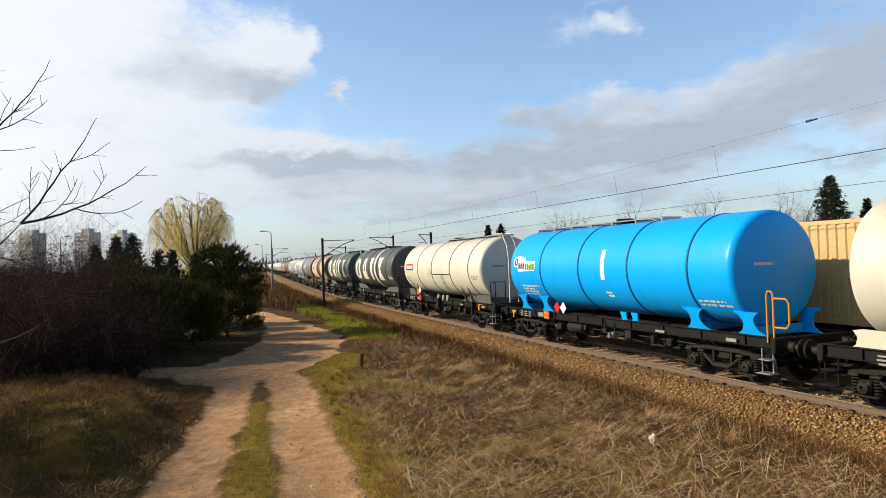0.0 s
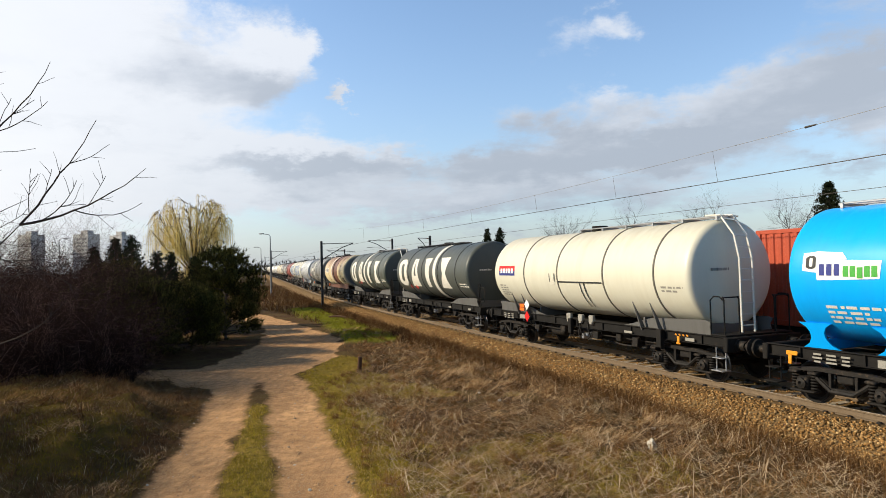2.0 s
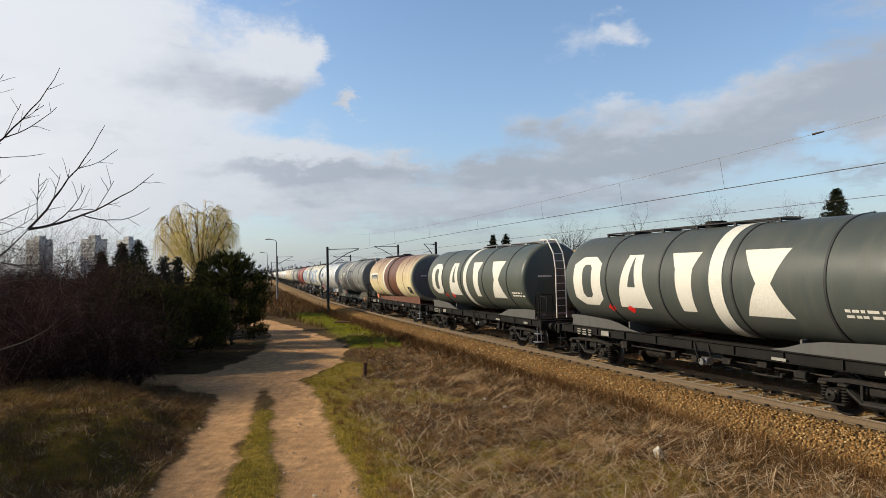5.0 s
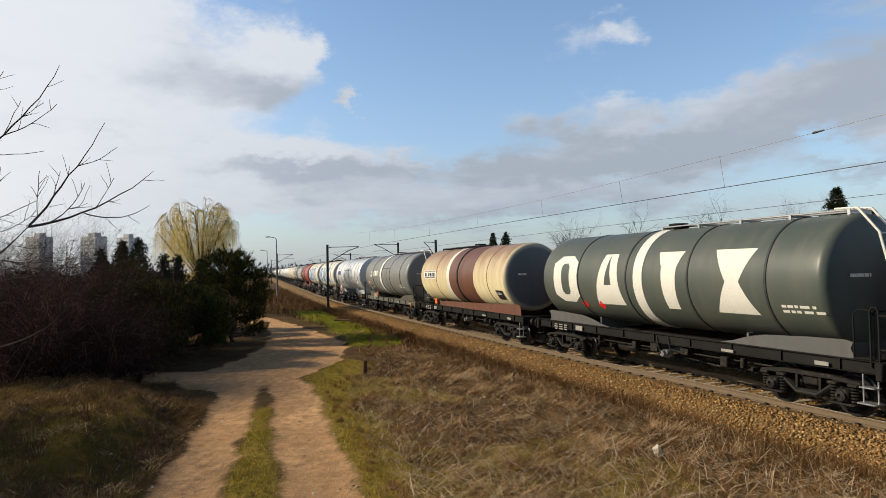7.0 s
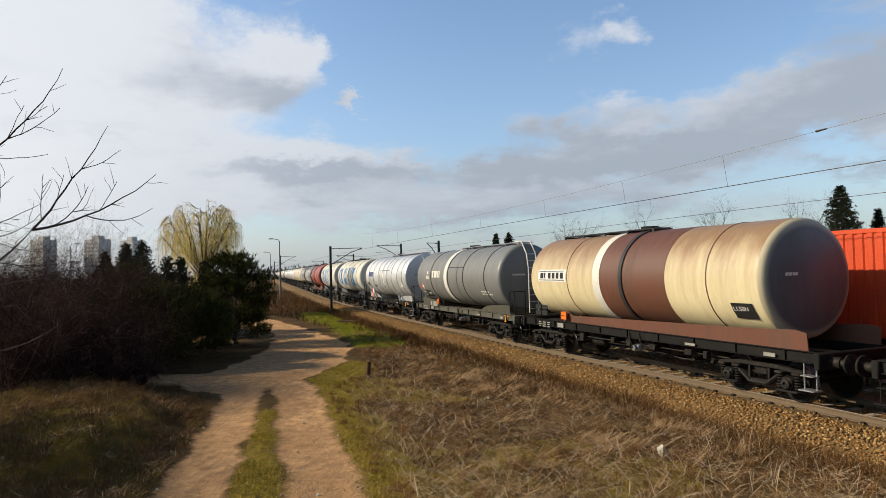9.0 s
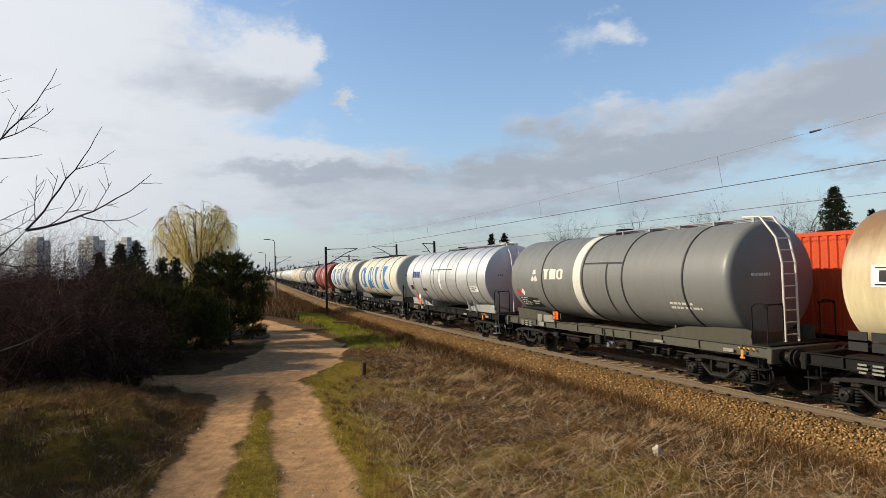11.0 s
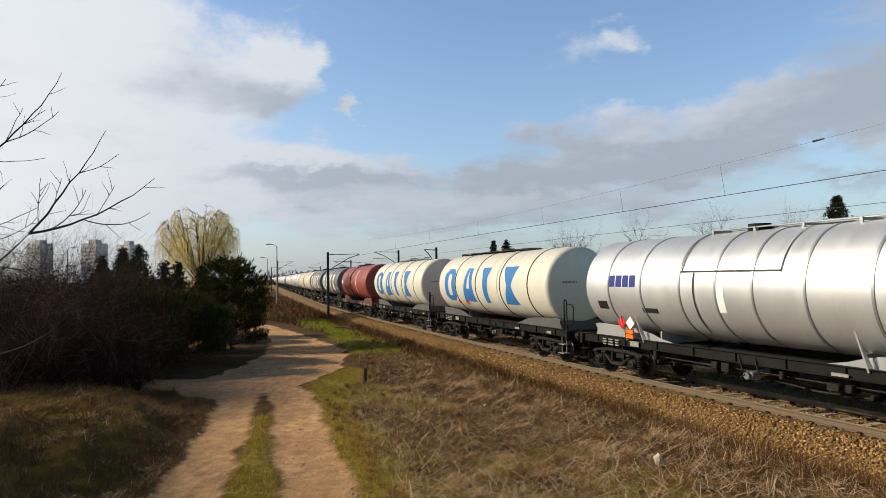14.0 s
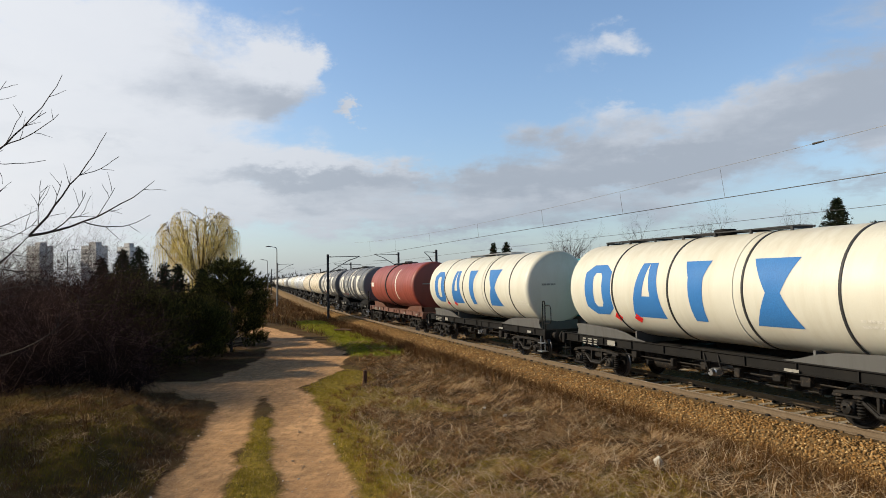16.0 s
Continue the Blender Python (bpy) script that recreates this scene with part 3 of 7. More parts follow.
# ---- ground ----
RUT_LEFT = [(-2.6, -20), (-3.0, 0), (-4.1, 8.5), (-4.6, 11.1), (-4.98, 13.0), (-5.4, 15.2), (-6.06, 18.2), (-6.6, 20.6), (-7.2, 23.8)]
RUT_RIGHT = [(-0.3, -20), (-0.6, 0), (-1.5, 8.5), (-2.1, 10.9), (-2.61, 12.8), (-3.22, 14.9), (-4.07, 17.9), (-4.79, 20.4), (-5.8, 23.2)]
MIDDLE = [(-1.4, -20), (-1.8, 0), (-2.9, 8.5), (-3.35, 11.0), (-3.8, 12.9), (-4.35, 15.5), (-4.95, 18.3)]
ROAD = [(-7.6, 23.6), (-7.3, 26), (-7.0, 29), (-7.5, 35), (-10.1, 42.5), (-15.4, 53.5), (-21, 63), (-39, 100), (-76, 180)]
SIDE_ROAD = [(-7.0, 24.2), (-10.5, 24.6), (-14, 25.4), (-26, 28), (-60, 36)]
GREEN_FAR = [(-12.6, 60), (-9.4, 51), (-6.6, 45), (-4.6, 38), (-3.6, 34.5)]
VERGE = [(0.6, 2), (-0.5, 8.5), (-1.1, 11), (-1.7, 13), (-2.4, 15.2), (-3.2, 18), (-3.9, 20.8), (-4.2, 24), (-4.0, 27)]
BANK = [(-7.6, 4), (-8.2, 10), (-8.8, 13.5), (-9.6, 17), (-11.5, 19.5), (-15, 21)]


def off_line(x, y, line):
    """Distance of points from a line of the plan, and how far along it (0..1) they are."""
    best, at = np.full(np.shape(x), 1e9), np.zeros(np.shape(x))
    n = len(line) - 1
    for i in range(n):
        (ax, ay), (bx, by) = line[i], line[i + 1]
        dx, dy = bx - ax, by - ay
        t = np.clip(((x - ax) * dx + (y - ay) * dy) / (dx * dx + dy * dy), 0, 1)
        d = np.hypot(x - ax - t * dx, y - ay - t * dy)
        near = d < best
        best, at = np.where(near, d, best), np.where(near, (i + t) / n, at)
    return best, at


def soft_step(v, lo, hi):
    t = np.clip((v - lo) / (hi - lo), 0, 1)
    return t * t * (3 - 2 * t)


def wobble(x, y, scale=1.0, seed=0.0):
    """Cheap smooth unevenness, about -1 to 1."""
    x, y = x * scale + seed, y * scale - seed * 1.7
    return (np.sin(x * 1.1 + 1.3 * np.sin(y * 0.7)) + np.sin(y * 1.3 + 1.7 * np.sin(x * 0.6 + 2)) + np.sin((x + y) * 2.3 + 1.1 * np.sin(x * 1.9)) * 0.6
            + np.sin((x - y) * 3.7 + np.sin(y * 2.9)) * 0.4) / 3.0


def masks(x, y):
    w = wobble(x, y, 1.7) * 0.16 + wobble(x, y, 5.3, 4) * 0.07
    dl, _ = off_line(x, y, RUT_LEFT)
    dr, _ = off_line(x, y, RUT_RIGHT)
    dm, tm = off_line(x, y, MIDDLE)
    do, to = off_line(x, y, ROAD)
    ds, _ = off_line(x, y, SIDE_ROAD)
    dirt = np.maximum(1 - soft_step(dl + w, 0.30, 0.88), 1 - soft_step(dr + w, 0.36, 0.98))
    dirt = np.maximum(dirt, 1 - soft_step(do + w * 1.5 - np.interp(to, [0, 0.12, 0.25, 0.4, 0.5, 1], [0.7, 1.1, 1.1, 0.8, 0.0, 0.0]), 1.05, 1.35))
    dirt = np.maximum(dirt, 1 - soft_step(ds + w * 1.5, 1.0, 1.5))
    dg, _ = off_line(x, y, GREEN_FAR)
    dv, _ = off_line(x, y, VERGE)
    fresh = 1 - soft_step(dg + w * 2, 0.9, 1.9)
    green = np.maximum(1 - soft_step(dv + w * 2.5, 0.5, 1.3), 1 - soft_step(dm + w, 0.3, 0.65))
    patch = soft_step(wobble(x, y, 0.42, 31) + 0.5 * wobble(x, y, 1.7, 8), 0.12, 0.55) * soft_step(x, -5.5, -3.5) * (1 - soft_step(x + 0.16 * y, 5.0, 9.0)) * (1 - soft_step(y, 22, 30))
    green = np.maximum(green, 0.62 * patch)
    bank = 1 - soft_step(off_line(x, y, BANK)[0] + w * 2, 0.8, 2.9)
    return dirt, np.maximum(green * (1 - dirt), 0), fresh * (1 - dirt), bank * (1 - dirt)


def ground_height(x, y):
    x, y = np.asarray(x, float), np.asarray(y, float)
    dirt, green, fresh, bank = masks(x, y)
    s, lat = track_coords(x, y)
    near = np.exp(-((x / 60) ** 2 + ((y - 15) / 70) ** 2))
    z = -0.5 + near * (0.05 * wobble(x, y, 0.35) + 0.03 * wobble(x, y, 1.3, 2) * (1 - dirt) + 0.012 * wobble(x, y, 6, 1) * (1 - dirt * 0.5)) - 0.06 * dirt * near
    z = z + bank * (0.52 + 0.16 * wobble(x, y, 0.9, 7) + 0.10 * wobble(x, y, 2.4, 3)) + 0.10 * fresh
    under = (1 - soft_step(np.abs(lat - 2.0), 4.6, 6.0))
    z = z * (1 - under) + under * -0.64
    return z - 0.35 * soft_step(np.hypot(x, y), 90, 400)


def ground_material():
    m = bpy.data.materials.new("ground_soil")
    m.use_nodes = True
    nt = m.node_tree
    N, L = nt.nodes.new, nt.links.new
    b = nt.nodes["Principled BSDF"]
    co = N("ShaderNodeTexCoord")

    def tex(scale, detail=6, rough_=0.65, stretch=(1, 1, 1)):
        mp = N("ShaderNodeMapping")
        mp.inputs["Scale"].default_value = stretch
        L(co.outputs["Object"], mp.inputs[0])
        n = N("ShaderNodeTexNoise")
        n.inputs["Scale"].default_value, n.inputs["Detail"].default_value, n.inputs["Roughness"].default_value = scale, detail, rough_
        L(mp.outputs[0], n.inputs["Vector"])
        return n.outputs["Fac"]

    def spread(v, lo, hi, a=0.0, c=1.0):
        n = N("ShaderNodeMapRange")
        for i, k in ((1, lo), (2, hi), (3, a), (4, c)):
            n.inputs[i].default_value = k
        L(v, n.inputs[0])
        return n.outputs[0]

    def mix(f, a, c):
        n = N("ShaderNodeMix")
        n.data_type = "RGBA"
        for i, v in ((0, f), (6, a), (7, c)):
            if isinstance(v, tuple):
                n.inputs[i].default_value = (*v, 1)
            else:
                L(v, n.inputs[i])
        return n.outputs[2]

    def attr(name):
        n = N("ShaderNodeAttribute")
        n.attribute_name = name
        return n.outputs["Fac"]

    def op(kind, a, c):
        n = N("ShaderNodeMath")
        n.operation = kind
        for i, v in enumerate((a, c)):
            if isinstance(v, float):
                n.inputs[i].default_value = v
            else:
                L(v, n.inputs[i])
        return n.outputs[0]

    fine, mid, big = tex(38, 5, 0.7), tex(6, 6), tex(0.7, 5)
    straw = mix(spread(mid, 0.35, 0.7), (0.080, 0.042, 0.019), (0.028, 0.015, 0.008))
    straw = mix(spread(big, 0.42, 0.62), straw, (0.085, 0.062, 0.022))
    straw = mix(spread(fine, 0.45, 0.75), straw, (0.15, 0.088, 0.042))
    grass = mix(spread(mid, 0.35, 0.7), (0.26, 0.21, 0.018), (0.26, 0.165, 0.042))
    fresh = mix(spread(mid, 0.35, 0.7), (0.17, 0.19, 0.016), (0.19, 0.16, 0.03))
    sand = mix(spread(big, 0.4, 0.65), (0.64, 0.375, 0.18), (0.46, 0.255, 0.115))
    sand = mix(spread(tex(3.2, 7, 0.7), 0.42, 0.72), sand, (0.23, 0.13, 0.064))
    sand = mix(spread(tex(2.0, 6, 0.7, (3.2, 0.55, 1)), 0.45, 0.7), sand, (0.31, 0.178, 0.087))
    sand = mix(spread(fine, 0.48, 0.78), sand, (0.62, 0.43, 0.25))
    edge = op("ADD", attr("dirt"), op("MULTIPLY", op("SUBTRACT", tex(9, 6, 0.7), 0.5), 0.8))
    col = mix(op("MULTIPLY", attr("green"), spread(mid, 0.3, 0.55)), straw, grass)
    col = mix(op("MULTIPLY", attr("bank"), 0.75), col, mix(spread(mid, 0.35, 0.7), (0.13, 0.10, 0.012), (0.13, 0.070, 0.028)))
    col = mix(attr("fresh"), col, fresh)
    col = mix(spread(edge, 0.30, 0.74), col, sand)
    L(col, b.inputs["Base Color"])
    b.inputs["Roughness"].default_value = 0.95
    b.inputs["Specular IOR Level"].default_value = 0.05
    bp = N("ShaderNodeBump")
    bp.inputs["Strength"].default_value, bp.inputs["Distance"].default_value = 1.0, 0.05
    L(op("ADD", tex(14, 8, 0.75), op("MULTIPLY", tex(55, 4, 0.7), 0.5)), bp.inputs["Height"])
    L(bp.outputs[0], b.inputs["Normal"])
    return m


def build_ground():
    def geo(a, b, n):
        return np.sign(a) * np.geomspace(abs(a), abs(b), n)
    xs = np.concatenate([geo(-3200, -60, 22)[:-1], np.arange(-60, -17, 1.5), np.arange(-17, 13, 0.16), np.arange(13, 60, 2.0), geo(60, 3200, 22)])
    ys = np.concatenate([geo(-3200, -20, 16)[:-1], np.arange(-20, 5, 1.2), np.arange(5, 30, 0.15), np.arange(30, 66, 0.45), np.arange(66, 200, 5.0), geo(200, 3600, 24)])
    X, Y = np.meshgrid(xs, ys)
    Z = ground_height(X.ravel(), Y.ravel())
    nx, ny = len(xs), len(ys)
    i = np.arange(nx * ny).reshape(ny, nx)
    a, b_, c, d = i[:-1, :-1].ravel(), i[:-1, 1:].ravel(), i[1:, 1:].ravel(), i[1:, :-1].ravel()
    tris = np.concatenate([np.stack([a, b_, c], 1), np.stack([a, c, d], 1)])
    me = quick_mesh("ground", np.stack([X.ravel(), Y.ravel(), Z], 1), tris, ground_material())
    for name, values in zip(("dirt", "green", "fresh", "bank"), masks(X.ravel(), Y.ravel())):
        at = me.attributes.new(name, "FLOAT", "POINT")
        at.data.foreach_set("value", values.astype(np.float32))
    me.polygons.foreach_set("use_smooth", [True] * len(me.polygons))
    tagged(new("ground", me), "dry winter field with sandy wheel ruts and patches of grass", kind="structure")


build_ground()


# ---- tracks ----
def sweep(shape, outline, s_values, lat, closed=True):
    """An outline (lat, z) carried along the line."""
    n = len(outline)
    vs = []
    for s in s_values:
        x, y, h = along(s)
        for a, z in outline:
            vs.append((float(x + (lat + a) * math.cos(h)), float(y + (lat + a) * math.sin(h)), z))
    fs = []
    for i in range(len(s_values) - 1):
        for k in range(n if closed else n - 1):
            k2 = (k + 1) % n
            fs.append((i * n + k, i * n + k2, (i + 1) * n + k2, (i + 1) * n + k))
    return shape.add(vs, fs)


S_LONG = list(np.arange(-60, 100, 2.0)) + list(np.arange(100, 900, 20.0))
BED = [(-3.0, -0.75), (-2.72, -0.62), (-2.2, -0.44), (-1.75, -0.20), (-1.2, -0.165), (-0.86, -0.17), (-0.8, -0.20), (0.8, -0.20), (0.86, -0.17), (1.2, -0.165), (1.6, -0.22), (2.4, -0.24), (3.2, -0.20), (4.8, -0.20), (5.75, -0.235), (6.7, -0.62), (7.0, -0.75)]
bed = part("ballast_bed", sweep(Shape(), BED, S_LONG, 0.0, closed=False), "ballast_bed", None)
tagged(bed, "tan crushed-stone ballast bed under two railway tracks", kind="structure")


def build_rail(lat, owner):
    prof = [(-0.075, -0.17), (0.075, -0.17), (0.075, -0.155), (0.012, -0.135), (0.010, -0.045), (0.034, -0.035), (0.036, -0.006), (0.026, -0.001), (-0.026, -0.001), (-0.036, -0.006),
            (-0.034, -0.035), (-0.010, -0.045), (-0.012, -0.135), (-0.075, -0.155)]
    r = part("rail", sweep(Shape(), prof, S_LONG, lat), "rail_side", owner, "rusty steel rail")
    part("running_surface", sweep(Shape(), [(-0.030, -0.004), (0.030, -0.004), (0.027, 0.002), (-0.027, 0.002)], S_LONG, lat), "rail_head", r, "polished running surface")


def build_track(name, label, lat, s_from, s_to):
    owner = thing(name, None, label, "railway track", kind="structure")
    for side in (-0.7525, 0.7525):
        build_rail(lat + side, owner)
    sh = Shape()
    sh.box((0, 0, -0.28), (2.5, 0.24, 0.2), 0.03)
    me = sh.mesh("sleeper", "concrete")
    clip = Shape()
    for side in (-0.7525, 0.7525):
        for o in (-0.12, 0.12):
            clip.box((side + o, 0, -0.155), (0.075, 0.10, 0.055), 0.012)
    me_clip = clip.mesh("fastening", "bogie")
    rng = random.Random(5)
    for s in np.arange(s_from, s_to, 0.6):
        m = rail_pose(s + rng.uniform(-0.02, 0.02), lat) @ pose(0, 0, rng.uniform(-0.008, 0.004), 0, 0, rng.uniform(-0.8, 0.8))
        sl = part("sleeper", me, None, owner, at=m)
        part("fastening", me_clip, None, sl)


build_track("track_near", "concrete-sleepered railway track with rusty rails", 0.0, 2.0, 80.0)
build_track("track_far", "second railway track behind the first", TRACK_GAP, 4.0, 50.0)


# ---- tank wagons: local +Y points away along the track, -X is the side towards the camera ----
WAGON_PITCH = 14.95


def decal(shape, quads, r=TANK_R, zc=TANK_Z, lift=0.006, side=-1, n=8):
    """Flat marks bent round the tank: quads of (y, height along the skin from the axis)."""
    rr = r + lift
    for q in quads:
        vs, fs = [], []
        for i in range(n + 1):
            t = i / n
            for k in range(n + 1):
                w = k / n
                a = (q[0][0] * (1 - w) + q[1][0] * w, q[0][1] * (1 - w) + q[1][1] * w)
                b = (q[3][0] * (1 - w) + q[2][0] * w, q[3][1] * (1 - w) + q[2][1] * w)
                y, h = a[0] * (1 - t) + b[0] * t, a[1] * (1 - t) + b[1] * t
                vs.append((side * rr * math.cos(h / r), y, zc + rr * math.sin(h / r)))
        for i in range(n):
            for k in range(n):
                fs.append((i * (n + 1) + k, i * (n + 1) + k + 1, (i + 1) * (n + 1) + k + 1, (i + 1) * (n + 1) + k))
        shape.add(vs, fs)
    return shape


def rect(y, h, w, t):
    """A rectangle of marks: far edge y, foot h, width w towards the near end, height t."""
    return [(y, h), (y - w, h), (y - w, h + t), (y, h + t)]


def mark_quads(kind, y, h, w, t):
    """One big plain mark in a box: far edge y, foot h, width w, height t."""
    def q(*pts):
        return [(y - u * w, h + v * t) for u, v in pts]
    if kind == "ring":
        o = [(0.28, 0), (0.74, 0), (1, 0.15), (1, 0.85), (0.74, 1), (0.28, 1), (0, 0.84), (0, 0.16)]
        i = [(0.42, 0.17), (0.60, 0.17), (0.67, 0.24), (0.67, 0.76), (0.60, 0.83), (0.42, 0.83), (0.34, 0.75), (0.34, 0.25)]
        return [q(o[k], o[(k + 1) % 8], i[(k + 1) % 8], i[k]) for k in range(8)]
    if kind == "gable":
        return [q((0, 0), (0.30, 0), (0.58, 1), (0.36, 1)), q((0.72, 0), (1, 0), (0.82, 1), (0.58, 1)), q((0.20, 0.0), (0.82, 0.0), (0.76, 0.40), (0.34, 0.40))]
    if kind == "pillar":
        return [q((0.30, 0), (0.72, 0), (0.78, 0.72), (0.24, 0.72)), q((0.24, 0.72), (0.78, 0.72), (0.96, 1), (0.04, 1))]
    if kind == "hourglass":
        return [q((0, 0), (1, 0), (0.66, 0.5), (0.34, 0.5)), q((0.34, 0.5), (0.66, 0.5), (1, 1), (0, 1))]
    return [q((0, 0), (1, 0), (1, 1), (0, 1))]


def wheelset_mesh():
    sh = Shape()
    sh.tube([(-1.12, 0, 0), (1.12, 0, 0)], 0.085, 12)
    for s in (-1, 1):
        prof = [(0.68, 0.10), (0.69, 0.19), (0.715, 0.22), (0.72, 0.36), (0.68, 0.395), (0.68, 0.49), (0.70, 0.49), (0.72, 0.462), (0.81, 0.455), (0.81, 0.395), (0.775, 0.36), (0.77, 0.22), (0.80, 0.19), (0.80, 0.10)]
        sh.lathe([(s * a, r) for a, r in prof], "X", 28)
        for k in range(6):
            a = k * math.pi / 3
            sh.box((s * 0.775, 0.29 * math.sin(a), 0.29 * math.cos(a)), (0.04, 0.05, 0.05))
    me = sh.mesh("wheelset", "wheel")
    me.materials.append(M["tread"])
    for p in me.polygons:
        c = p.center
        r = math.hypot(c.y, c.z)
        if r > 0.445:
            p.material_index = 1
    return me


def bogie_mesh():
    sh = Shape()
    for s in (-1, 1):
        x = s * 1.03
        # cast side frame: arms over the boxes, dropped middle
        m = Matrix(((0, 0, s, x - s * 0.05), (1, 0, 0, 0), (0, 1, 0, 0), (0, 0, 0, 1)))
        sh.prism([(-1.28, 0.70), (-1.28, 0.77), (-0.62, 0.85), (0.62, 0.85), (1.28, 0.77), (1.28, 0.70), (0.62, 0.76), (-0.62, 0.76)], 0.12, m)
        sh.prism([(-0.80, 0.72), (-0.70, 0.76), (-0.28, 0.44), (0.28, 0.44), (0.70, 0.76), (0.80, 0.72), (0.34, 0.34), (-0.34, 0.34)], 0.10, m)
        for y in (-0.3, 0.3):
            sh.box((x, y, 0.60), (0.09, 0.07, 0.34), 0.01)
        for a, b in (((-0.62, 0.62), (-0.26, 0.36)), ((0.62, 0.62), (0.26, 0.36))):
            sh.tube([(x + s * 0.06, a[0], a[1]), (x + s * 0.07, b[0], b[1])], 0.045, 6)
        sh.tube([(x + s * 0.06, -0.26, 0.36), (x + s * 0.06, 0.26, 0.36)], 0.05, 6)
        for w in (-0.9, 0.9):
            sh.box((x + s * 0.02, w, 0.46), (0.30, 0.30, 0.30), 0.05)                # axle box
            sh.lathe([(x + s * 0.17, 0.02), (x + s * 0.22, 0.05), (x + s * 0.20, 0.12), (x + s * 0.13, 0.13)], "X", 12, (0, w, 0.46))
            sh.box((x + s * 0.03, w, 0.29), (0.28, 0.62, 0.05), 0.015)                # spring seat
            for o in (-0.24, 0.24):
                for k in range(5):                                                    # coil spring
                    sh.lathe([(0.335 + k * 0.065, 0.07), (0.36 + k * 0.065, 0.095), (0.385 + k * 0.065, 0.07)], "Z2", 10, (x + s * 0.04, w + o, 0))
                sh.box((x + s * 0.04, w + o, 0.70), (0.22, 0.24, 0.07), 0.02)
    sh.box((0, 0, 0.66), (2.0, 0.42, 0.26), 0.04)
    for y in (-1.24, 1.24):
        sh.tube([(-1.0, y, 0.62), (1.0, y, 0.62)], 0.05, 6)
    for y in (-0.42, 0.42):
        for s in (-1, 1):
            sh.box((s * 0.75, y, 0.42), (0.12, 0.08, 0.34), 0.02)                      # brake blocks
    return sh.mesh("bogie", "bogie")


def _lathe_z(self, profile, axis="Y", n=32, centre=(0, 0, 0), arc=None, plain=Shape.lathe):
    if axis != "Z2":
        return plain(self, profile, axis, n, centre, arc)
    vs = [(r * math.cos(2 * math.pi * k / n) + centre[0], r * math.sin(2 * math.pi * k / n) + centre[1], t + centre[2]) for t, r in profile for k in range(n)]
    fs = [(i * n + k, i * n + (k + 1) % n, (i + 1) * n + (k + 1) % n, (i + 1) * n + k) for i in range(len(profile) - 1) for k in range(n)]
    return self.add(vs, fs)


Shape.lathe = _lathe_z
WHEELSET, BOGIE = wheelset_mesh(), bogie_mesh()
TANKS = []          # (wagon, place in the train)
WHEELSETS = []


def tank_profile(half, r=TANK_R, dome=0.26, near=None, knuckle=0.20):
    """A dished end: shallow crown, tight knuckle, then the straight shell; near: half length towards the near end."""
    near = near or half

    def end(reach):
        pts, k_r = [], knuckle
        crown = max(dome - 0.13, 0.03)
        for k in range(10):
            f = k / 9 * (r - k_r)
            pts.append((-reach + crown * (f / (r - k_r)) ** 2, f))
        for k in range(1, 7):
            a = k / 6 * math.pi / 2
            pts.append((-reach + crown + k_r * (1 - math.cos(a)), r - k_r + k_r * math.sin(a)))
        return pts
    body = [(y, r) for y in np.linspace(-near + 0.6, half - 0.6, 5)]
    return end(near) + body + [(-y, rr) for y, rr in reversed(end(half))]


def frame_parts(w, mat="steel_black", half=6.88):
    sh = Shape()
    for s in (-1, 1):
        sh.box((s * 1.13, 0, 1.14), (0.08, half * 2, 0.25), 0.015)
        sh.box((s * 1.17, 0, 1.265), (0.10, half * 2, 0.025), 0.01)
        sh.box((s * 1.17, 0, 1.015), (0.10, half * 2, 0.025), 0.01)
        for y in np.arange(-6.0, 6.1, 1.5):
            sh.box((s * 1.17, y, 1.14), (0.09, 0.04, 0.23))
    sh.box((0, 0, 1.02), (0.5, half * 2 - 0.4, 0.30), 0.03)
    for y in (-5.1, -2.0, 2.0, 5.1):
        sh.box((0, y, 1.05), (2.2, 0.32, 0.24), 0.02)
    part("underframe", sh, mat, w, "dark steel underframe")
    for e in (-1, 1):
        hs = Shape()
        hs.box((0, e * (half + 0.02), 1.08), (2.55, 0.16, 0.38), 0.025)
        part("headstock", hs, mat, w)
        for s in (-1, 1):
            bf = Shape()
            y0 = e * (half + 0.08)
            bf.lathe([(0, 0.0), (0, 0.17), (e * 0.05, 0.17), (e * 0.05, 0.125), (e * 0.26, 0.125), (e * 0.26, 0.095), (e * 0.43, 0.095), (e * 0.44, 0.22), (e * 0.48, 0.235), (e * 0.50, 0.2), (e * 0.51, 0.0)], "Y", 20, (s * 0.875, y0, 1.06))
            part("buffer", bf, "bogie", w, "round steel buffer")
        cp = Shape()
        cp.box((0, e * (half + 0.2), 1.0), (0.09, 0.30, 0.16), 0.02)
        cp.tube([(0, e * (half + 0.3), 1.0), (0, e * (half + 0.58), 0.92)], 0.045, 8)
        part("coupling", cp, "bogie", w)
        for s in (-1, 1):
            st = Shape()
            st.box((s * 1.22, e * (half - 0.20), 0.42), (0.30, 0.40, 0.035), 0.01)
            st.box((s * 1.22, e * (half - 0.20), 0.74), (0.24, 0.34, 0.03), 0.01)
            for o in (-0.16, 0.16):
                st.tube([(s * 1.2, e * (half - 0.20) + o, 0.42), (s * 1.2, e * (half - 0.20) + o, 1.0)], 0.018, 6)
            part("footstep", st, "galv" if e < 0 and mat == "steel_black" and half > 6.6 else "steel_black", w)


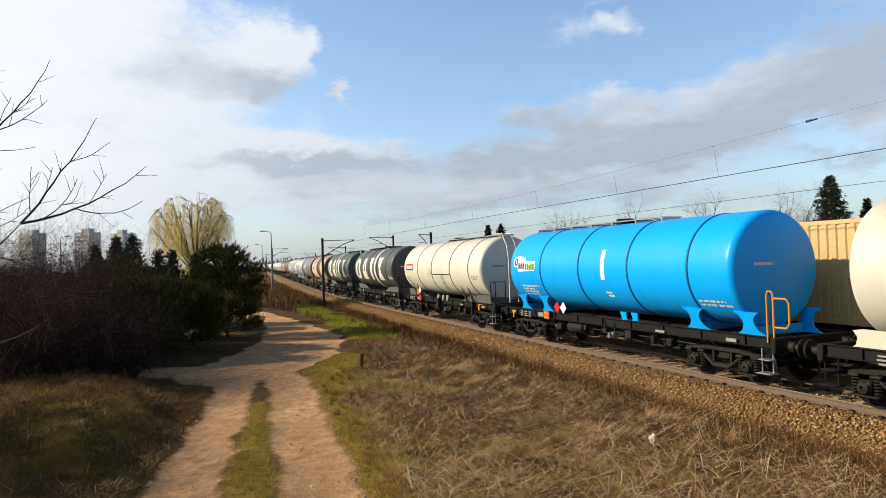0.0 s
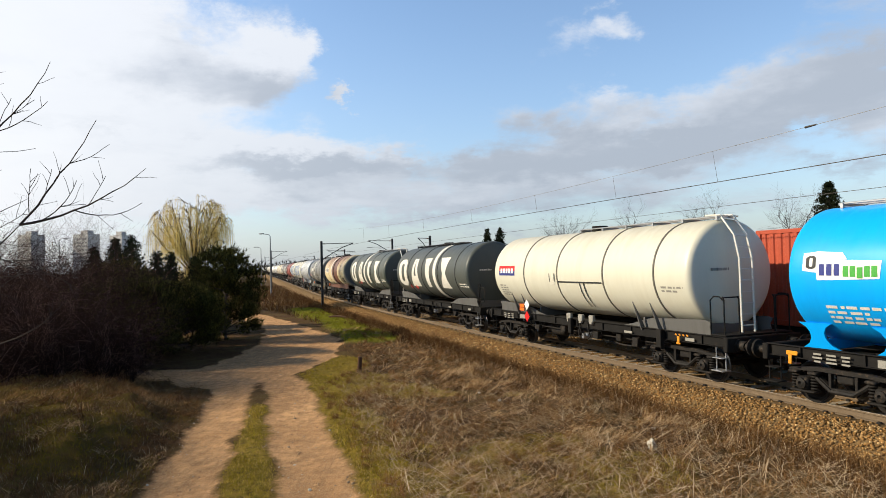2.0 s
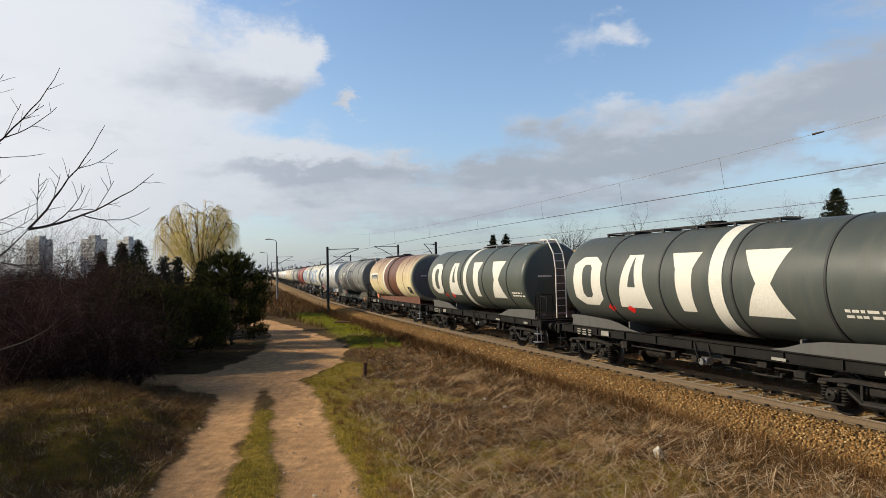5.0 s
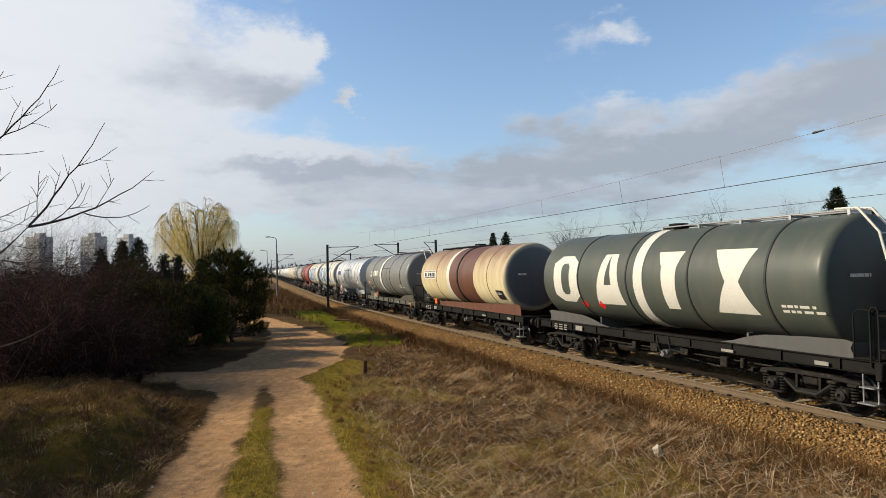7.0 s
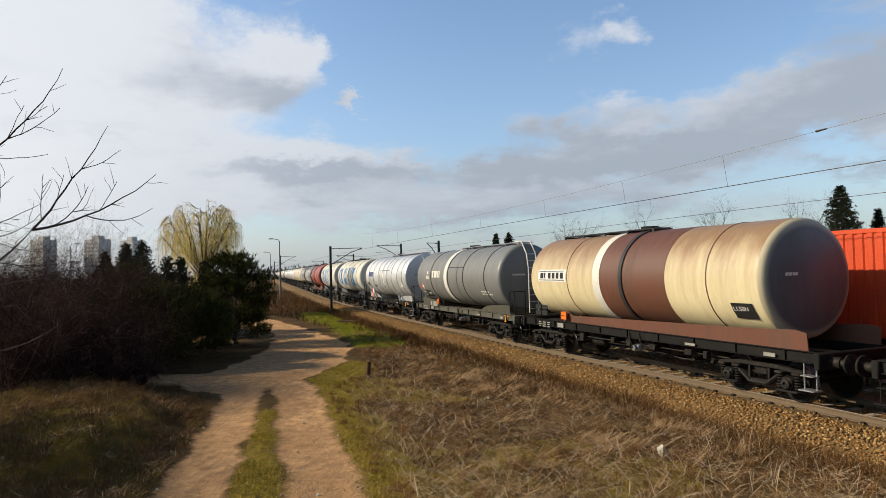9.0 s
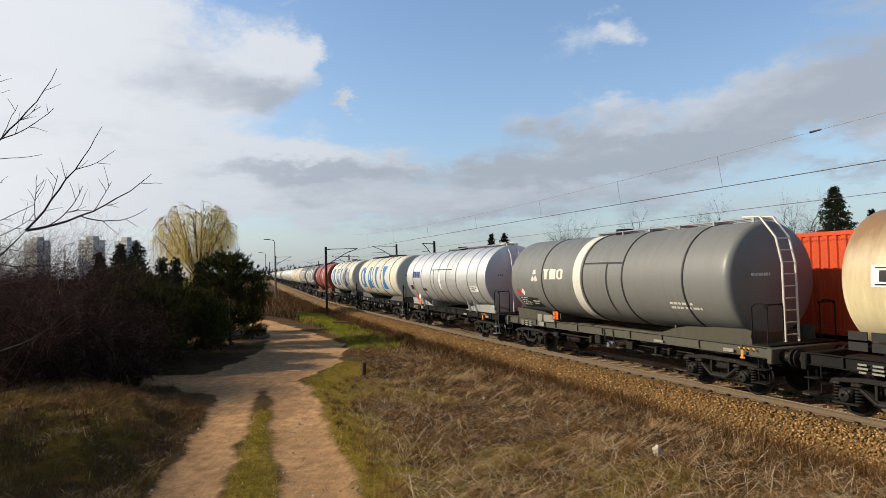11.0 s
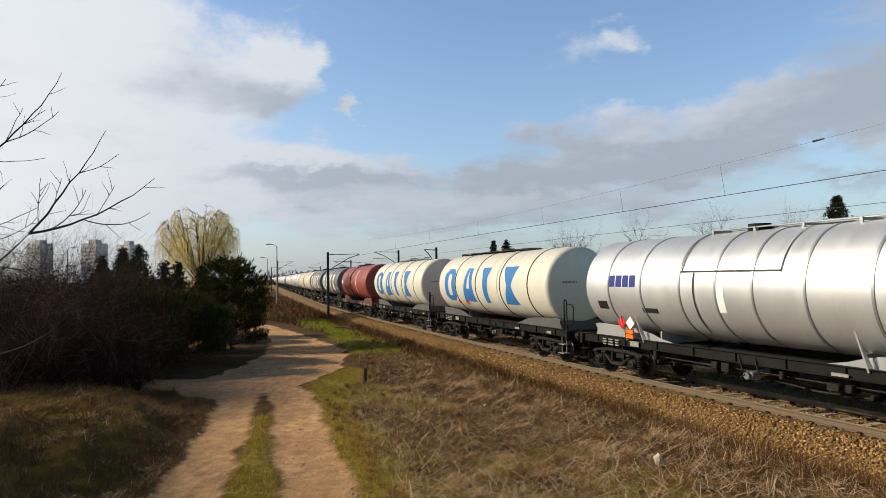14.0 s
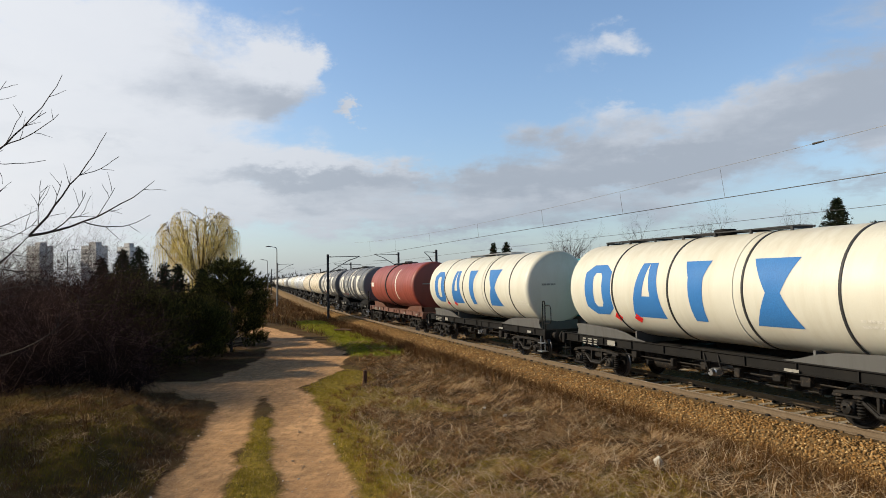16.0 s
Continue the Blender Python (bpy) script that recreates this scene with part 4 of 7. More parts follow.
def bogies(w, keyed):
    for y in (-5.1, 5.1):
        b = part("bogie", BOGIE, None, w, "black cast bogie with coil springs", at=pose(0, y, 0))
        for o in (-0.9, 0.9):
            ws = part("wheelset", WHEELSET, None, b, "steel wheels with worn bright treads", at=pose(0, o, 0.46))
            if keyed:
                WHEELSETS.append(ws)


def gear(w, seed):
    """Brake reservoir, rods, valves and hoses under the frame."""
    rng = random.Random(seed)
    g = Shape()
    y = rng.uniform(1.4, 2.6)
    g.lathe([(y - 0.5, 0.0), (y - 0.46, 0.14), (y - 0.38, 0.19), (y + 0.38, 0.19), (y + 0.46, 0.14), (y + 0.5, 0.0)], "Y", 16, (-0.62, 0, 0.68))
    part("air_reservoir", g, "bogie", w)
    v = Shape()
    for y in (-3.2, -2.4, -1.2, 0.2, 1.0, 3.0):
        y += rng.uniform(-0.25, 0.25)
        v.box((-1.0 - rng.uniform(0, 0.12), y, 0.82 + rng.uniform(-0.08, 0.05)), (0.16, rng.uniform(0.1, 0.34), rng.uniform(0.14, 0.30)), 0.02)
    v.tube([(-0.9, -4.0, 0.80), (-0.95, 3.6, 0.80)], 0.022, 6)
    v.tube([(-0.6, -4.2, 0.58), (-0.6, -1.8, 0.52), (-0.55, 0.4, 0.66), (-0.6, 4.0, 0.58)], 0.025, 6)
    for y in (-0.6, -0.1):
        v.tube([(-1.18, y, 1.2), (-1.24, y - 0.12, 0.96), (-1.22, y - 0.22, 0.74), (-1.20, y - 0.05, 0.66)], 0.02, 6)
    part("brake_gear", v, "bogie", w)
    # rigging bulked out with added blocks to keep the space below dark
    rg = Shape()
    for y in (-3.3, -2.6, 2.7, 3.4):
        rg.box((0, y, 0.62), (1.7, 0.10, 0.12), 0.02)
        rg.box((-0.35, y + 0.2, 0.74), (0.5, 0.5, 0.36), 0.04)
    for x in (-0.35, 0.1, 0.45):
        rg.tube([(x, -4.0, 0.60), (x * 0.6, 0, 0.56), (x, 4.0, 0.60)], 0.04, 6)
    rg.box((0.1, 0.3, 0.78), (1.5, 1.3, 0.34), 0.08)
    rg.box((0.15, -1.6, 0.74), (1.2, 0.9, 0.36), 0.08)
    part("brake_rigging", rg, "bogie", w)
    t = Shape()
    t.box((-1.0, -0.35, 0.72), (0.26, 0.22, 0.2), 0.03)
    t.tube([(-1.22, -0.35, 0.72), (-0.5, -0.35, 0.78)], 0.09, 10)
    part("outlet_valve", t, "galv", w)


def saddles(w, mat, half, style):
    if style == "horn":               # waisted painted feet, as on the blue tank
        for y in (-5.95, -4.1, 4.0, 5.7):
            sh = Shape()
            for s in (-1, 1):
                o = [(-0.60, 0), (-0.42, 0.05), (-0.27, 0.14), (-0.18, 0.27), (-0.17, 0.40), (-0.24, 0.52), (-0.40, 0.62), (0.40, 0.62), (0.24, 0.52), (0.17, 0.40), (0.18, 0.27), (0.27, 0.14), (0.42, 0.05), (0.60, 0)]
                m = Matrix(((0, 0.35 * s, s, s * 0.84), (1, 0, 0, y), (0, 1, 0, 1.20), (0, 0, 0, 1)))
                sh.prism(o, 0.05, m)
            sh.box((0, y, 1.32), (1.6, 0.12, 0.24), 0.02)
            part("saddle", sh, mat, w)
        return
    for e in (-1, 1):
        sh = Shape()
        for s in (-1, 1) if style != "bare" else ():
            o = [(-2.5, 0.0), (-1.6, 0.16), (-1.1, 0.30), (-0.6, 0.38), (0.6, 0.44), (1.50, 0.46), (1.70, 0.42), (1.62, 0.28), (1.68, 0.12), (1.86, 0.0)]
            pts = [(y * e + e * 4.55, z) for y, z in o]
            m = Matrix(((0, 0.16 * s, s, s * 1.0), (1, 0, 0, 0), (0, 1, 0, 1.19), (0, 0, 0, 1)))
            sh.prism(pts, 0.03, m)
        for y in (3.2, 4.6, 5.9) if style != "bare" else (3.2, 4.6):
            sh.box((0, e * y, 1.36), (1.7, 0.06, 0.36))
        part("saddle", sh, mat, w)
        if style == "gusset":
            for y in (3.55, 4.35):
                for s in (-1, 1):
                    gs = Shape()
                    gs.add([(s * 1.06, e * y, 1.2), (s * 1.22, e * y, 1.2), (s * 1.44, e * y + 0.1, 2.05), (s * 1.22, e * y + 0.05, 1.6),
                            (s * 1.06, e * y + 0.04, 1.2), (s * 1.22, e * y + 0.04, 1.2), (s * 1.44, e * y + 0.14, 2.05), (s * 1.22, e * y + 0.09, 1.6)],
                           [(0, 1, 2, 3), (4, 7, 6, 5), (0, 4, 5, 1), (1, 5, 6, 2), (2, 6, 7, 3), (3, 7, 4, 0)])
                    part("gusset", gs, mat, w)


def walkway(w, y0, y1, ladder=None, mat="band"):
    """Grating on brackets along the top of the tank, and a ladder down one end."""
    top = TANK_Z + TANK_R
    sh = Shape()
    for x in (-0.32, 0.32):
        sh.box((x, (y0 + y1) / 2, top + 0.07), (0.04, y1 - y0, 0.04), 0.01)
    for x in (-0.2, -0.07, 0.07, 0.2):
        sh.box((x, (y0 + y1) / 2, top + 0.09), (0.07, y1 - y0, 0.02))
    for y in np.linspace(y0 + 0.1, y1 - 0.1, max(3, int((y1 - y0) / 1.1))):
        sh.box((0, y, top + 0.035), (0.66, 0.04, 0.06))
        sh.box((-0.34, y, top + 0.02), (0.05, 0.07, 0.12))
    part("walkway", sh, mat, w, "grating walkway on top")
    if ladder:
        e = ladder
        half = 6.2
        ld = Shape()
        for x in (-0.28, 0.16):
            ld.tube([(x, e * (half - 0.9), top + 0.12), (x, e * (half - 0.35), top + 0.10), (x, e * (half + 0.12), top - 0.45), (x, e * (half + 0.28), top - 1.1), (x, e * (half + 0.30), 1.3)], 0.03, 6)
        for z in np.arange(1.5, 4.1, 0.3):
            ye = half + 0.30 if z < 3.2 else half + 0.28 - (z - 3.2) * 0.2
            ld.tube([(-0.28, e * ye, z), (0.16, e * ye, z)], 0.018, 6)
        part("ladder", ld, "pale", w, "pale ladder at the end")
        pf = Shape()
        pf.box((0, e * 6.55, 1.30), (2.3, 0.55, 0.04), 0.01)
        for x in (-1.12, -0.62, 0.6, 1.12):
            pf.tube([(x, e * 6.75, 1.3), (x, e * 6.75, 2.22), (x, e * 6.70, 2.3)], 0.02, 6)
        pf.tube([(-1.12, e * 6.75, 2.28), (-0.62, e * 6.75, 2.28)], 0.02, 6)
        pf.tube([(0.6, e * 6.75, 2.28), (1.12, e * 6.75, 2.28)], 0.02, 6)
        for x in (-1.14, 1.14):
            pf.tube([(x, e * 6.3, 1.3), (x, e * 6.3, 2.2), (x, e * 6.42, 2.3), (x, e * 6.62, 2.3), (x, e * 6.75, 2.2)], 0.02, 6)
        part("platform", pf, "steel_black", w, "end platform with railings")


def hoop_rail(w, y, mat):
    """A bent grab rail that stands on the frame's corner."""
    sh = Shape()
    x = -1.2
    sh.tube([(x, y - 0.09, 1.15), (x, y - 0.09, 2.28), (x, y - 0.05, 2.36), (x, y + 0.05, 2.36), (x, y + 0.09, 2.28), (x, y + 0.09, 1.15)], 0.024, 6)
    sh.tube([(x, y - 0.12, 2.2), (x + 0.03, y - 0.42, 2.2), (x + 0.03, y - 0.5, 2.1), (x + 0.03, y - 0.5, 1.62), (x + 0.03, y - 0.42, 1.52), (x, y - 0.12, 1.52)], 0.022, 6)
    part("grab_rail", sh, mat, w, "bent tubular grab rail")


def hazard_plates(w, y, diamonds_y=None, z=1.5):
    sh = Shape()
    sh.box((-1.30, y, z), (0.02, 0.42, 0.32), 0.005)
    p = part("hazard_plate", sh, "orange_plate", w, "orange hazard plate with black border")
    b = Shape()
    for o, s in (((0, 0), (0.40, 0.02)), ((0, 0.145), (0.40, 0.02)), ((0, -0.145), (0.40, 0.02))):
        b.box((-1.315, y + o[0], z + o[1]), (0.006, s[0], s[1]))
    for o in (-0.195, 0.195):
        b.box((-1.315, y + o, z), (0.006, 0.02, 0.30))
    part("border", b, "black_mark", p)
    if diamonds_y is not None:
        for dy, mt in ((0.0, "red_plate"), (-0.42, "white_plate")):
            d = Shape()
            d.box((-1.34, diamonds_y + dy, z + 0.34), (0.015, 0.30, 0.30), 0.003, Euler((radians(45), 0, 0)).to_matrix())
            part("hazard_diamond", d, mt, w)


def data_panels(w, mat="dull_plate", far=True):
    """Small lettering: plain bars on the frame and the tank skin."""
    sh = Shape()
    rng = random.Random(3)
    for k in range(3):
        for c in range(3):
            sh.box((-1.235, 5.55 - c * 0.33, 1.16 - k * 0.08), (0.008, rng.uniform(0.16, 0.28), 0.04))
    sh.box((-1.235, 4.0, 1.12), (0.008, 0.42, 0.16))
    sh.box((-1.235, -2.9, 1.08), (0.008, 0.4, 0.07))
    sh.box((-1.235, -5.6, 1.10), (0.008, 0.34, 0.09))
    part("lettering", sh, mat, w, "small pale lettering bars")


def bars(rows, y, h, pitch=0.12, seed=1):
    rng = random.Random(seed)
    out = []
    for k, width in enumerate(rows):
        x = 0.0
        while x < width:
            step = rng.uniform(0.08, 0.26)
            out.append(rect(y - x, h - k * pitch, min(step, width - x), pitch * 0.52))
            x += step + rng.uniform(0.03, 0.08)
    return out


def tank_wagon(place, paint, label, half=6.2, rings=(3.5, 0.9, -1.8, -4.4), ring_mat="band", saddle=None, saddle_style="plain", deco=None, frame_mat="steel_black", keyed=False, r=TANK_R, ladder=None,
               walk_span=(-2.2, 2.4), full=True, dome=0.26, knuckle=0.20, walk_mat="band"):
    w = thing("tank_wagon", rail_pose(place), label, "tank wagon", "wagons of the tank train")
    tk = Shape().lathe(tank_profile(half, r, dome, half - 0.12, knuckle), "Y", 56, (0, 0, TANK_Z))
    part("tank", tk, paint, w, label.split(" with ")[0].replace(" wagon", ""), smooth=50)
    for y in rings:
        sh = Shape().lathe([(y - 0.03, r - 0.01), (y - 0.03, r + 0.018), (y + 0.03, r + 0.018), (y + 0.03, r - 0.01)], "Y", 56, (0, 0, TANK_Z))
        part("ring", sh, ring_mat, w)
    frame_parts(w, frame_mat)
    bogies(w, keyed)
    saddles(w, saddle or frame_mat, half, saddle_style)
    if full:
        gear(w, int(place))
        data_panels(w)
        hole = Shape()
        hole.lathe([(0, 0.0), (0.05, 0.28), (-0.05, 0.30), (-0.2, 0.30)][::-1], "Z2", 18, (0, 0.2, TANK_Z + r + 0.12))
        part("manhole", hole, "steel_black", w)
        code, x = Shape(), -0.85
        for wide in (0.07, 0.09, 0.16, 0.12, 0.05):
            code.box((x + wide / 2, -half + 0.14, TANK_Z + 0.12), (wide, 0.03, 0.075))
            x += wide + 0.03
        part("lettering", code, "pale" if paint in ("blue", "charcoal", "olive", "vtg", "dark", "millet") else "dull_plate", w)
    walkway(w, *walk_span, ladder=ladder, mat="galv" if ladder else walk_mat)
    if deco:
        deco(w)
    TANKS.append((w, place))
    return w


def big_marks(mat, spots=((5.2, 1.55), (2.68, 1.5), (-0.45, 1.15), (-2.7, 1.35)), band=(0.1, 0.52), band_mat="pale"):
    def build(w):
        for kind, (y, wd) in zip(("ring", "gable", "pillar", "hourglass"), spots):
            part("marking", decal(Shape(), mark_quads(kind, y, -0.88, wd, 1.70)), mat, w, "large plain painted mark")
        a, b = band
        part("band", Shape().lathe([(a, TANK_R), (a, TANK_R + 0.016), (b, TANK_R + 0.016), (b, TANK_R)], "Y", 56, (0, 0, TANK_Z), None), band_mat, w, "pale band round the tank")
        part("lettering", decal(Shape(), bars((0.9, 1.1), -4.75, -0.62, 0.13, 4), n=2), "pale", w)
        hoop_rail(w, -6.80, "steel_black")
        for y, mt in ((3.75, "red_plate"), (2.75, "red_plate")):
            sh = decal(Shape(), [[(y, -0.95), (y - 0.2, -1.13), (y - 0.4, -0.95), (y - 0.2, -0.77)]], n=2)
            part("hazard_diamond", sh, mt, w)
    return build


def blue_deco(w):
    part("logo_plate", decal(Shape(), [[(5.28, -0.10), (3.92, -0.06), (3.88, 0.30), (5.28, 0.34)], [(5.62, 0.10), (5.28, 0.06), (5.28, 0.52), (5.62, 0.48)], [(5.28, 0.34), (4.6, 0.33), (4.72, 0.48), (5.28, 0.52)]], n=4, lift=0.008), "white_plate", w, "white company plate")
    part("logo_mark", decal(Shape(), mark_quads("ring", 5.54, 0.14, 0.24, 0.28), n=2, lift=0.014), "band", w)
    part("logo_mark", decal(Shape(), [rect(5.22 - k * 0.17, 0.0, 0.12, 0.24) for k in range(3)], n=2, lift=0.014), "navy", w)
    part("logo_word", decal(Shape(), [rect(4.68 - k * 0.15, -0.02 - 0.03 * (k == 2), 0.12, 0.22) for k in range(5)], n=2, lift=0.014), "green_logo", w)
    part("stripe", decal(Shape(), [rect(-0.42, -0.35, 0.2, 1.0)]), "white_plate", w)
    part("stripe", decal(Shape(), [rect(-0.5, -0.95, 0.3, 0.08), rect(-0.45, -0.82, 0.3, 0.06)], n=2), "white_plate", w)
    part("lettering", decal(Shape(), bars((1.3, 0.9, 1.1, 1.0), 5.2, -0.72, 0.13, 2), n=2), "pale", w)
    part("lettering", decal(Shape(), bars((0.95, 1.1), -4.55, -0.92, 0.13, 7), n=2), "pale", w)
    hazard_plates(w, 3.46, 2.6, 1.14)
    for y in (-1.0, -1.55):
        part("outlet_bracket", Shape().prism([(y - 0.2, 1.2), (y - 0.12, 1.32), (y - 0.16, 1.52), (y + 0.16, 1.52), (y + 0.12, 1.32), (y + 0.2, 1.2)], 0.05, Matrix(((0, -0.2, -1, -0.74), (1, 0, 0, 0), (0, 1, 0, 0), (0, 0, 0, 1)))), "blue", w)
    part("air_tank", Shape().lathe([(1.4, 0.0), (1.42, 0.14), (1.5, 0.19), (2.3, 0.19), (2.38, 0.14), (2.4, 0.0)], "Y", 16, (-0.95, 0, 0.78)), "bogie", w, "black air tank under the frame")
    hoop_rail(w, -6.80, "yellow_paint")
    part("warning_sign", Shape().box((-1.28, 6.15, 1.12), (0.03, 0.30, 0.10), 0.02).box((-1.28, 6.2, 1.0), (0.03, 0.10, 0.26), 0.02), "yellow_paint", w, "yellow warning sign")


def nacco_deco(w):
    part("logo_plate", decal(Shape(), [rect(5.5, 0.10, 1.4, 0.20)], n=2), "red_plate", w, "red and blue company panel")
    part("logo_plate", decal(Shape(), [rect(5.5, -0.10, 1.4, 0.20)], n=2), "navy", w)
    part("logo_word", decal(Shape(), [rect(5.36 - k * 0.24, 0.0, 0.17, 0.19) for k in range(5)], n=2, lift=0.012), "white_plate", w, "row of white plain blocks")
    part("lettering", decal(Shape(), bars((0.5, 0.7, 0.6, 0.8, 0.7), 5.6, -0.55, 0.11, 2), n=2), "dull_plate", w)
    part("lettering", decal(Shape(), bars((0.9, 0.7), -4.75, -0.40, 0.11, 6), n=2), "dull_plate", w)
    fr = decal(Shape(), [rect(0.78, -0.32, 2.7, 0.05), rect(-0.6, -1.3, 0.05, 1.0), rect(-0.85, -1.3, 0.05, 1.0), rect(1.35, -0.3, 0.04, 0.3), rect(1.0, -0.3, 0.04, 0.3)], lift=0.02)
    part("trim_strip", fr, "band", w, "dark cladding joint strips")
    hazard_plates(w, 3.9)
    for z, mt in ((1.62, "white_plate"), (1.16, "red_plate")):
        part("hazard_diamond", Shape().box((-1.34, 3.42, z), (0.015, 0.30, 0.30), 0.003, Euler((radians(45), 0, 0)).to_matrix()), mt, w)
    part("inspection_plate", decal(Shape(), [rect(1.35, -0.42, 0.30, 0.62)], n=3, lift=0.012), "white", w, "pale six-sided plate")
    for y in (0.5, -0.25, -0.9):
        part("valve_guard", Shape().box((-1.2, y, 1.34), (0.12, 0.26, 0.24), 0.02).box((-1.22, y, 1.20), (0.10, 0.14, 0.08), 0.01), "dull_plate", w, "small pale valve cover on the frame")
    for y in (-4.4, 0.35):
        part("side_bracket", Shape().box((-1.26, y, 1.02), (0.10, 0.24, 0.52), 0.02).box((-1.30, y - 0.14, 1.02), (0.12, 0.03, 0.56), 0.01), "steel_black", w, "black bracket on the frame")
    warning_bracket(w)


def warning_bracket(w, y=-5.2):
    sh = Shape()
    sh.box((-1.28, y, 1.06), (0.03, 0.10, 0.20), 0.02)
    sh.box((-1.28, y, 0.96), (0.03, 0.17, 0.05), 0.015)
    part("warning_sign", sh, "yellow_paint", w, "yellow warning sign")
    for k in range(4):
        st = Shape().box((-1.255, y + 0.12 - k * 0.15, 1.20), (0.02, 0.07, 0.035), 0, Euler((0.5, 0, 0)).to_matrix())
        part("warning_stripe", st, "yellow_paint", w)


def millet_deco(w):
    R_ = TANK_R
    part("brown_section", Shape().lathe([(-2.25, R_), (-2.25, R_ + 0.010), (0.98, R_ + 0.010), (0.98, R_)], "Y", 56, (0, 0, TANK_Z)), "rustbrown", w, "rusty brown middle section", smooth=50)
    part("band", Shape().lathe([(0.98, R_), (0.98, R_ + 0.016), (1.38, R_ + 0.016), (1.38, R_)], "Y", 56, (0, 0, TANK_Z)), "pale", w, "pale band round the tank")
    part("ring", Shape().lathe([(-0.26, R_), (-0.26, R_ + 0.05), (-0.10, R_ + 0.05), (-0.10, R_)], "Y", 56, (0, 0, TANK_Z)), "band", w)
    part("logo_plate", decal(Shape(), [rect(5.1, -0.12, 2.0, 0.44)], n=3), "white_plate", w, "white name plate with dark lettering bar")
    part("logo_word", decal(Shape(), [rect(5.02, -0.08, 1.84, 0.03), rect(5.02, 0.25, 1.84, 0.03)] + [rect(4.93 - k * 0.29, -0.01, (0.24, 0.10, 0.2, 0.2, 0.19, 0.22)[k], 0.22) for k in range(6)], n=2, lift=0.014), "black_mark", w, "row of dark plain blocks")
    part("sign_panel", decal(Shape(), [rect(-4.6, -1.05, 0.7, 0.46)], n=2, lift=0.02), "black_mark", w)
    lbl = bpy.data.curves.new("code", "FONT")
    lbl.body, lbl.size = "L1.5BN", 0.17
    tx = new("plate_lettering", lbl)
    me = bpy.data.meshes.new_from_object(tx.evaluated_get(bpy.context.evaluated_depsgraph_get()))
    bpy.data.objects.remove(tx)
    for v in me.vertices:
        h = -0.80 + v.co.y
        a = h / TANK_R
        v.co = Vector((-(TANK_R + 0.03) * math.cos(a), -4.64 - v.co.x * 0.95, TANK_Z + (TANK_R + 0.03) * math.sin(a)))
    me.materials.append(M["white_plate"])
    part("plate_lettering", me, None, w)
    pn = Shape()
    for k in range(4):
        pn.box((-1.26, 5.6 - (k % 2) * 0.5, 1.75 - (k // 2) * 0.22), (0.02, 0.42, 0.18), 0.004)
    part("data_plate", pn, "black_mark", w, "black data plates with pale bars")
    hazard_plates(w, 3.63)
    sk = Shape()
    for s in (-1, 1):
        m = Matrix(((0, 0.1 * s, s, s * 1.12), (1, 0, 0, 0), (0, 1, 0, 1.18), (0, 0, 0, 1)))
        sk.prism([(-6.62, 0), (-6.62, 0.50), (-6.3, 0.56), (-5.0, 0.50), (3.2, 0.34), (3.6, 0.48), (3.9, 0.48), (3.9, 0)], 0.03, m)
    part("side_skirt", sk, "rustbrown", w, "rust-brown side skirt")
    for y in (3.0, -3.9):
        part("seam", Shape().lathe([(y, R_ - 0.01), (y, R_ + 0.012), (y + 0.03, R_ + 0.012), (y + 0.03, R_ - 0.01)], "Y", 56, (0, 0, TANK_Z)), "rustbrown", w)
    cap = [(y - 0.012, r) for y, r in tank_profile(5.95, TANK_R, 0.26, 5.83)[:15]]
    part("end_cap", Shape().lathe(cap, "Y", 56, (0, 0, TANK_Z)), "grey_cap", w, "grimy dark grey dished end", smooth=50)


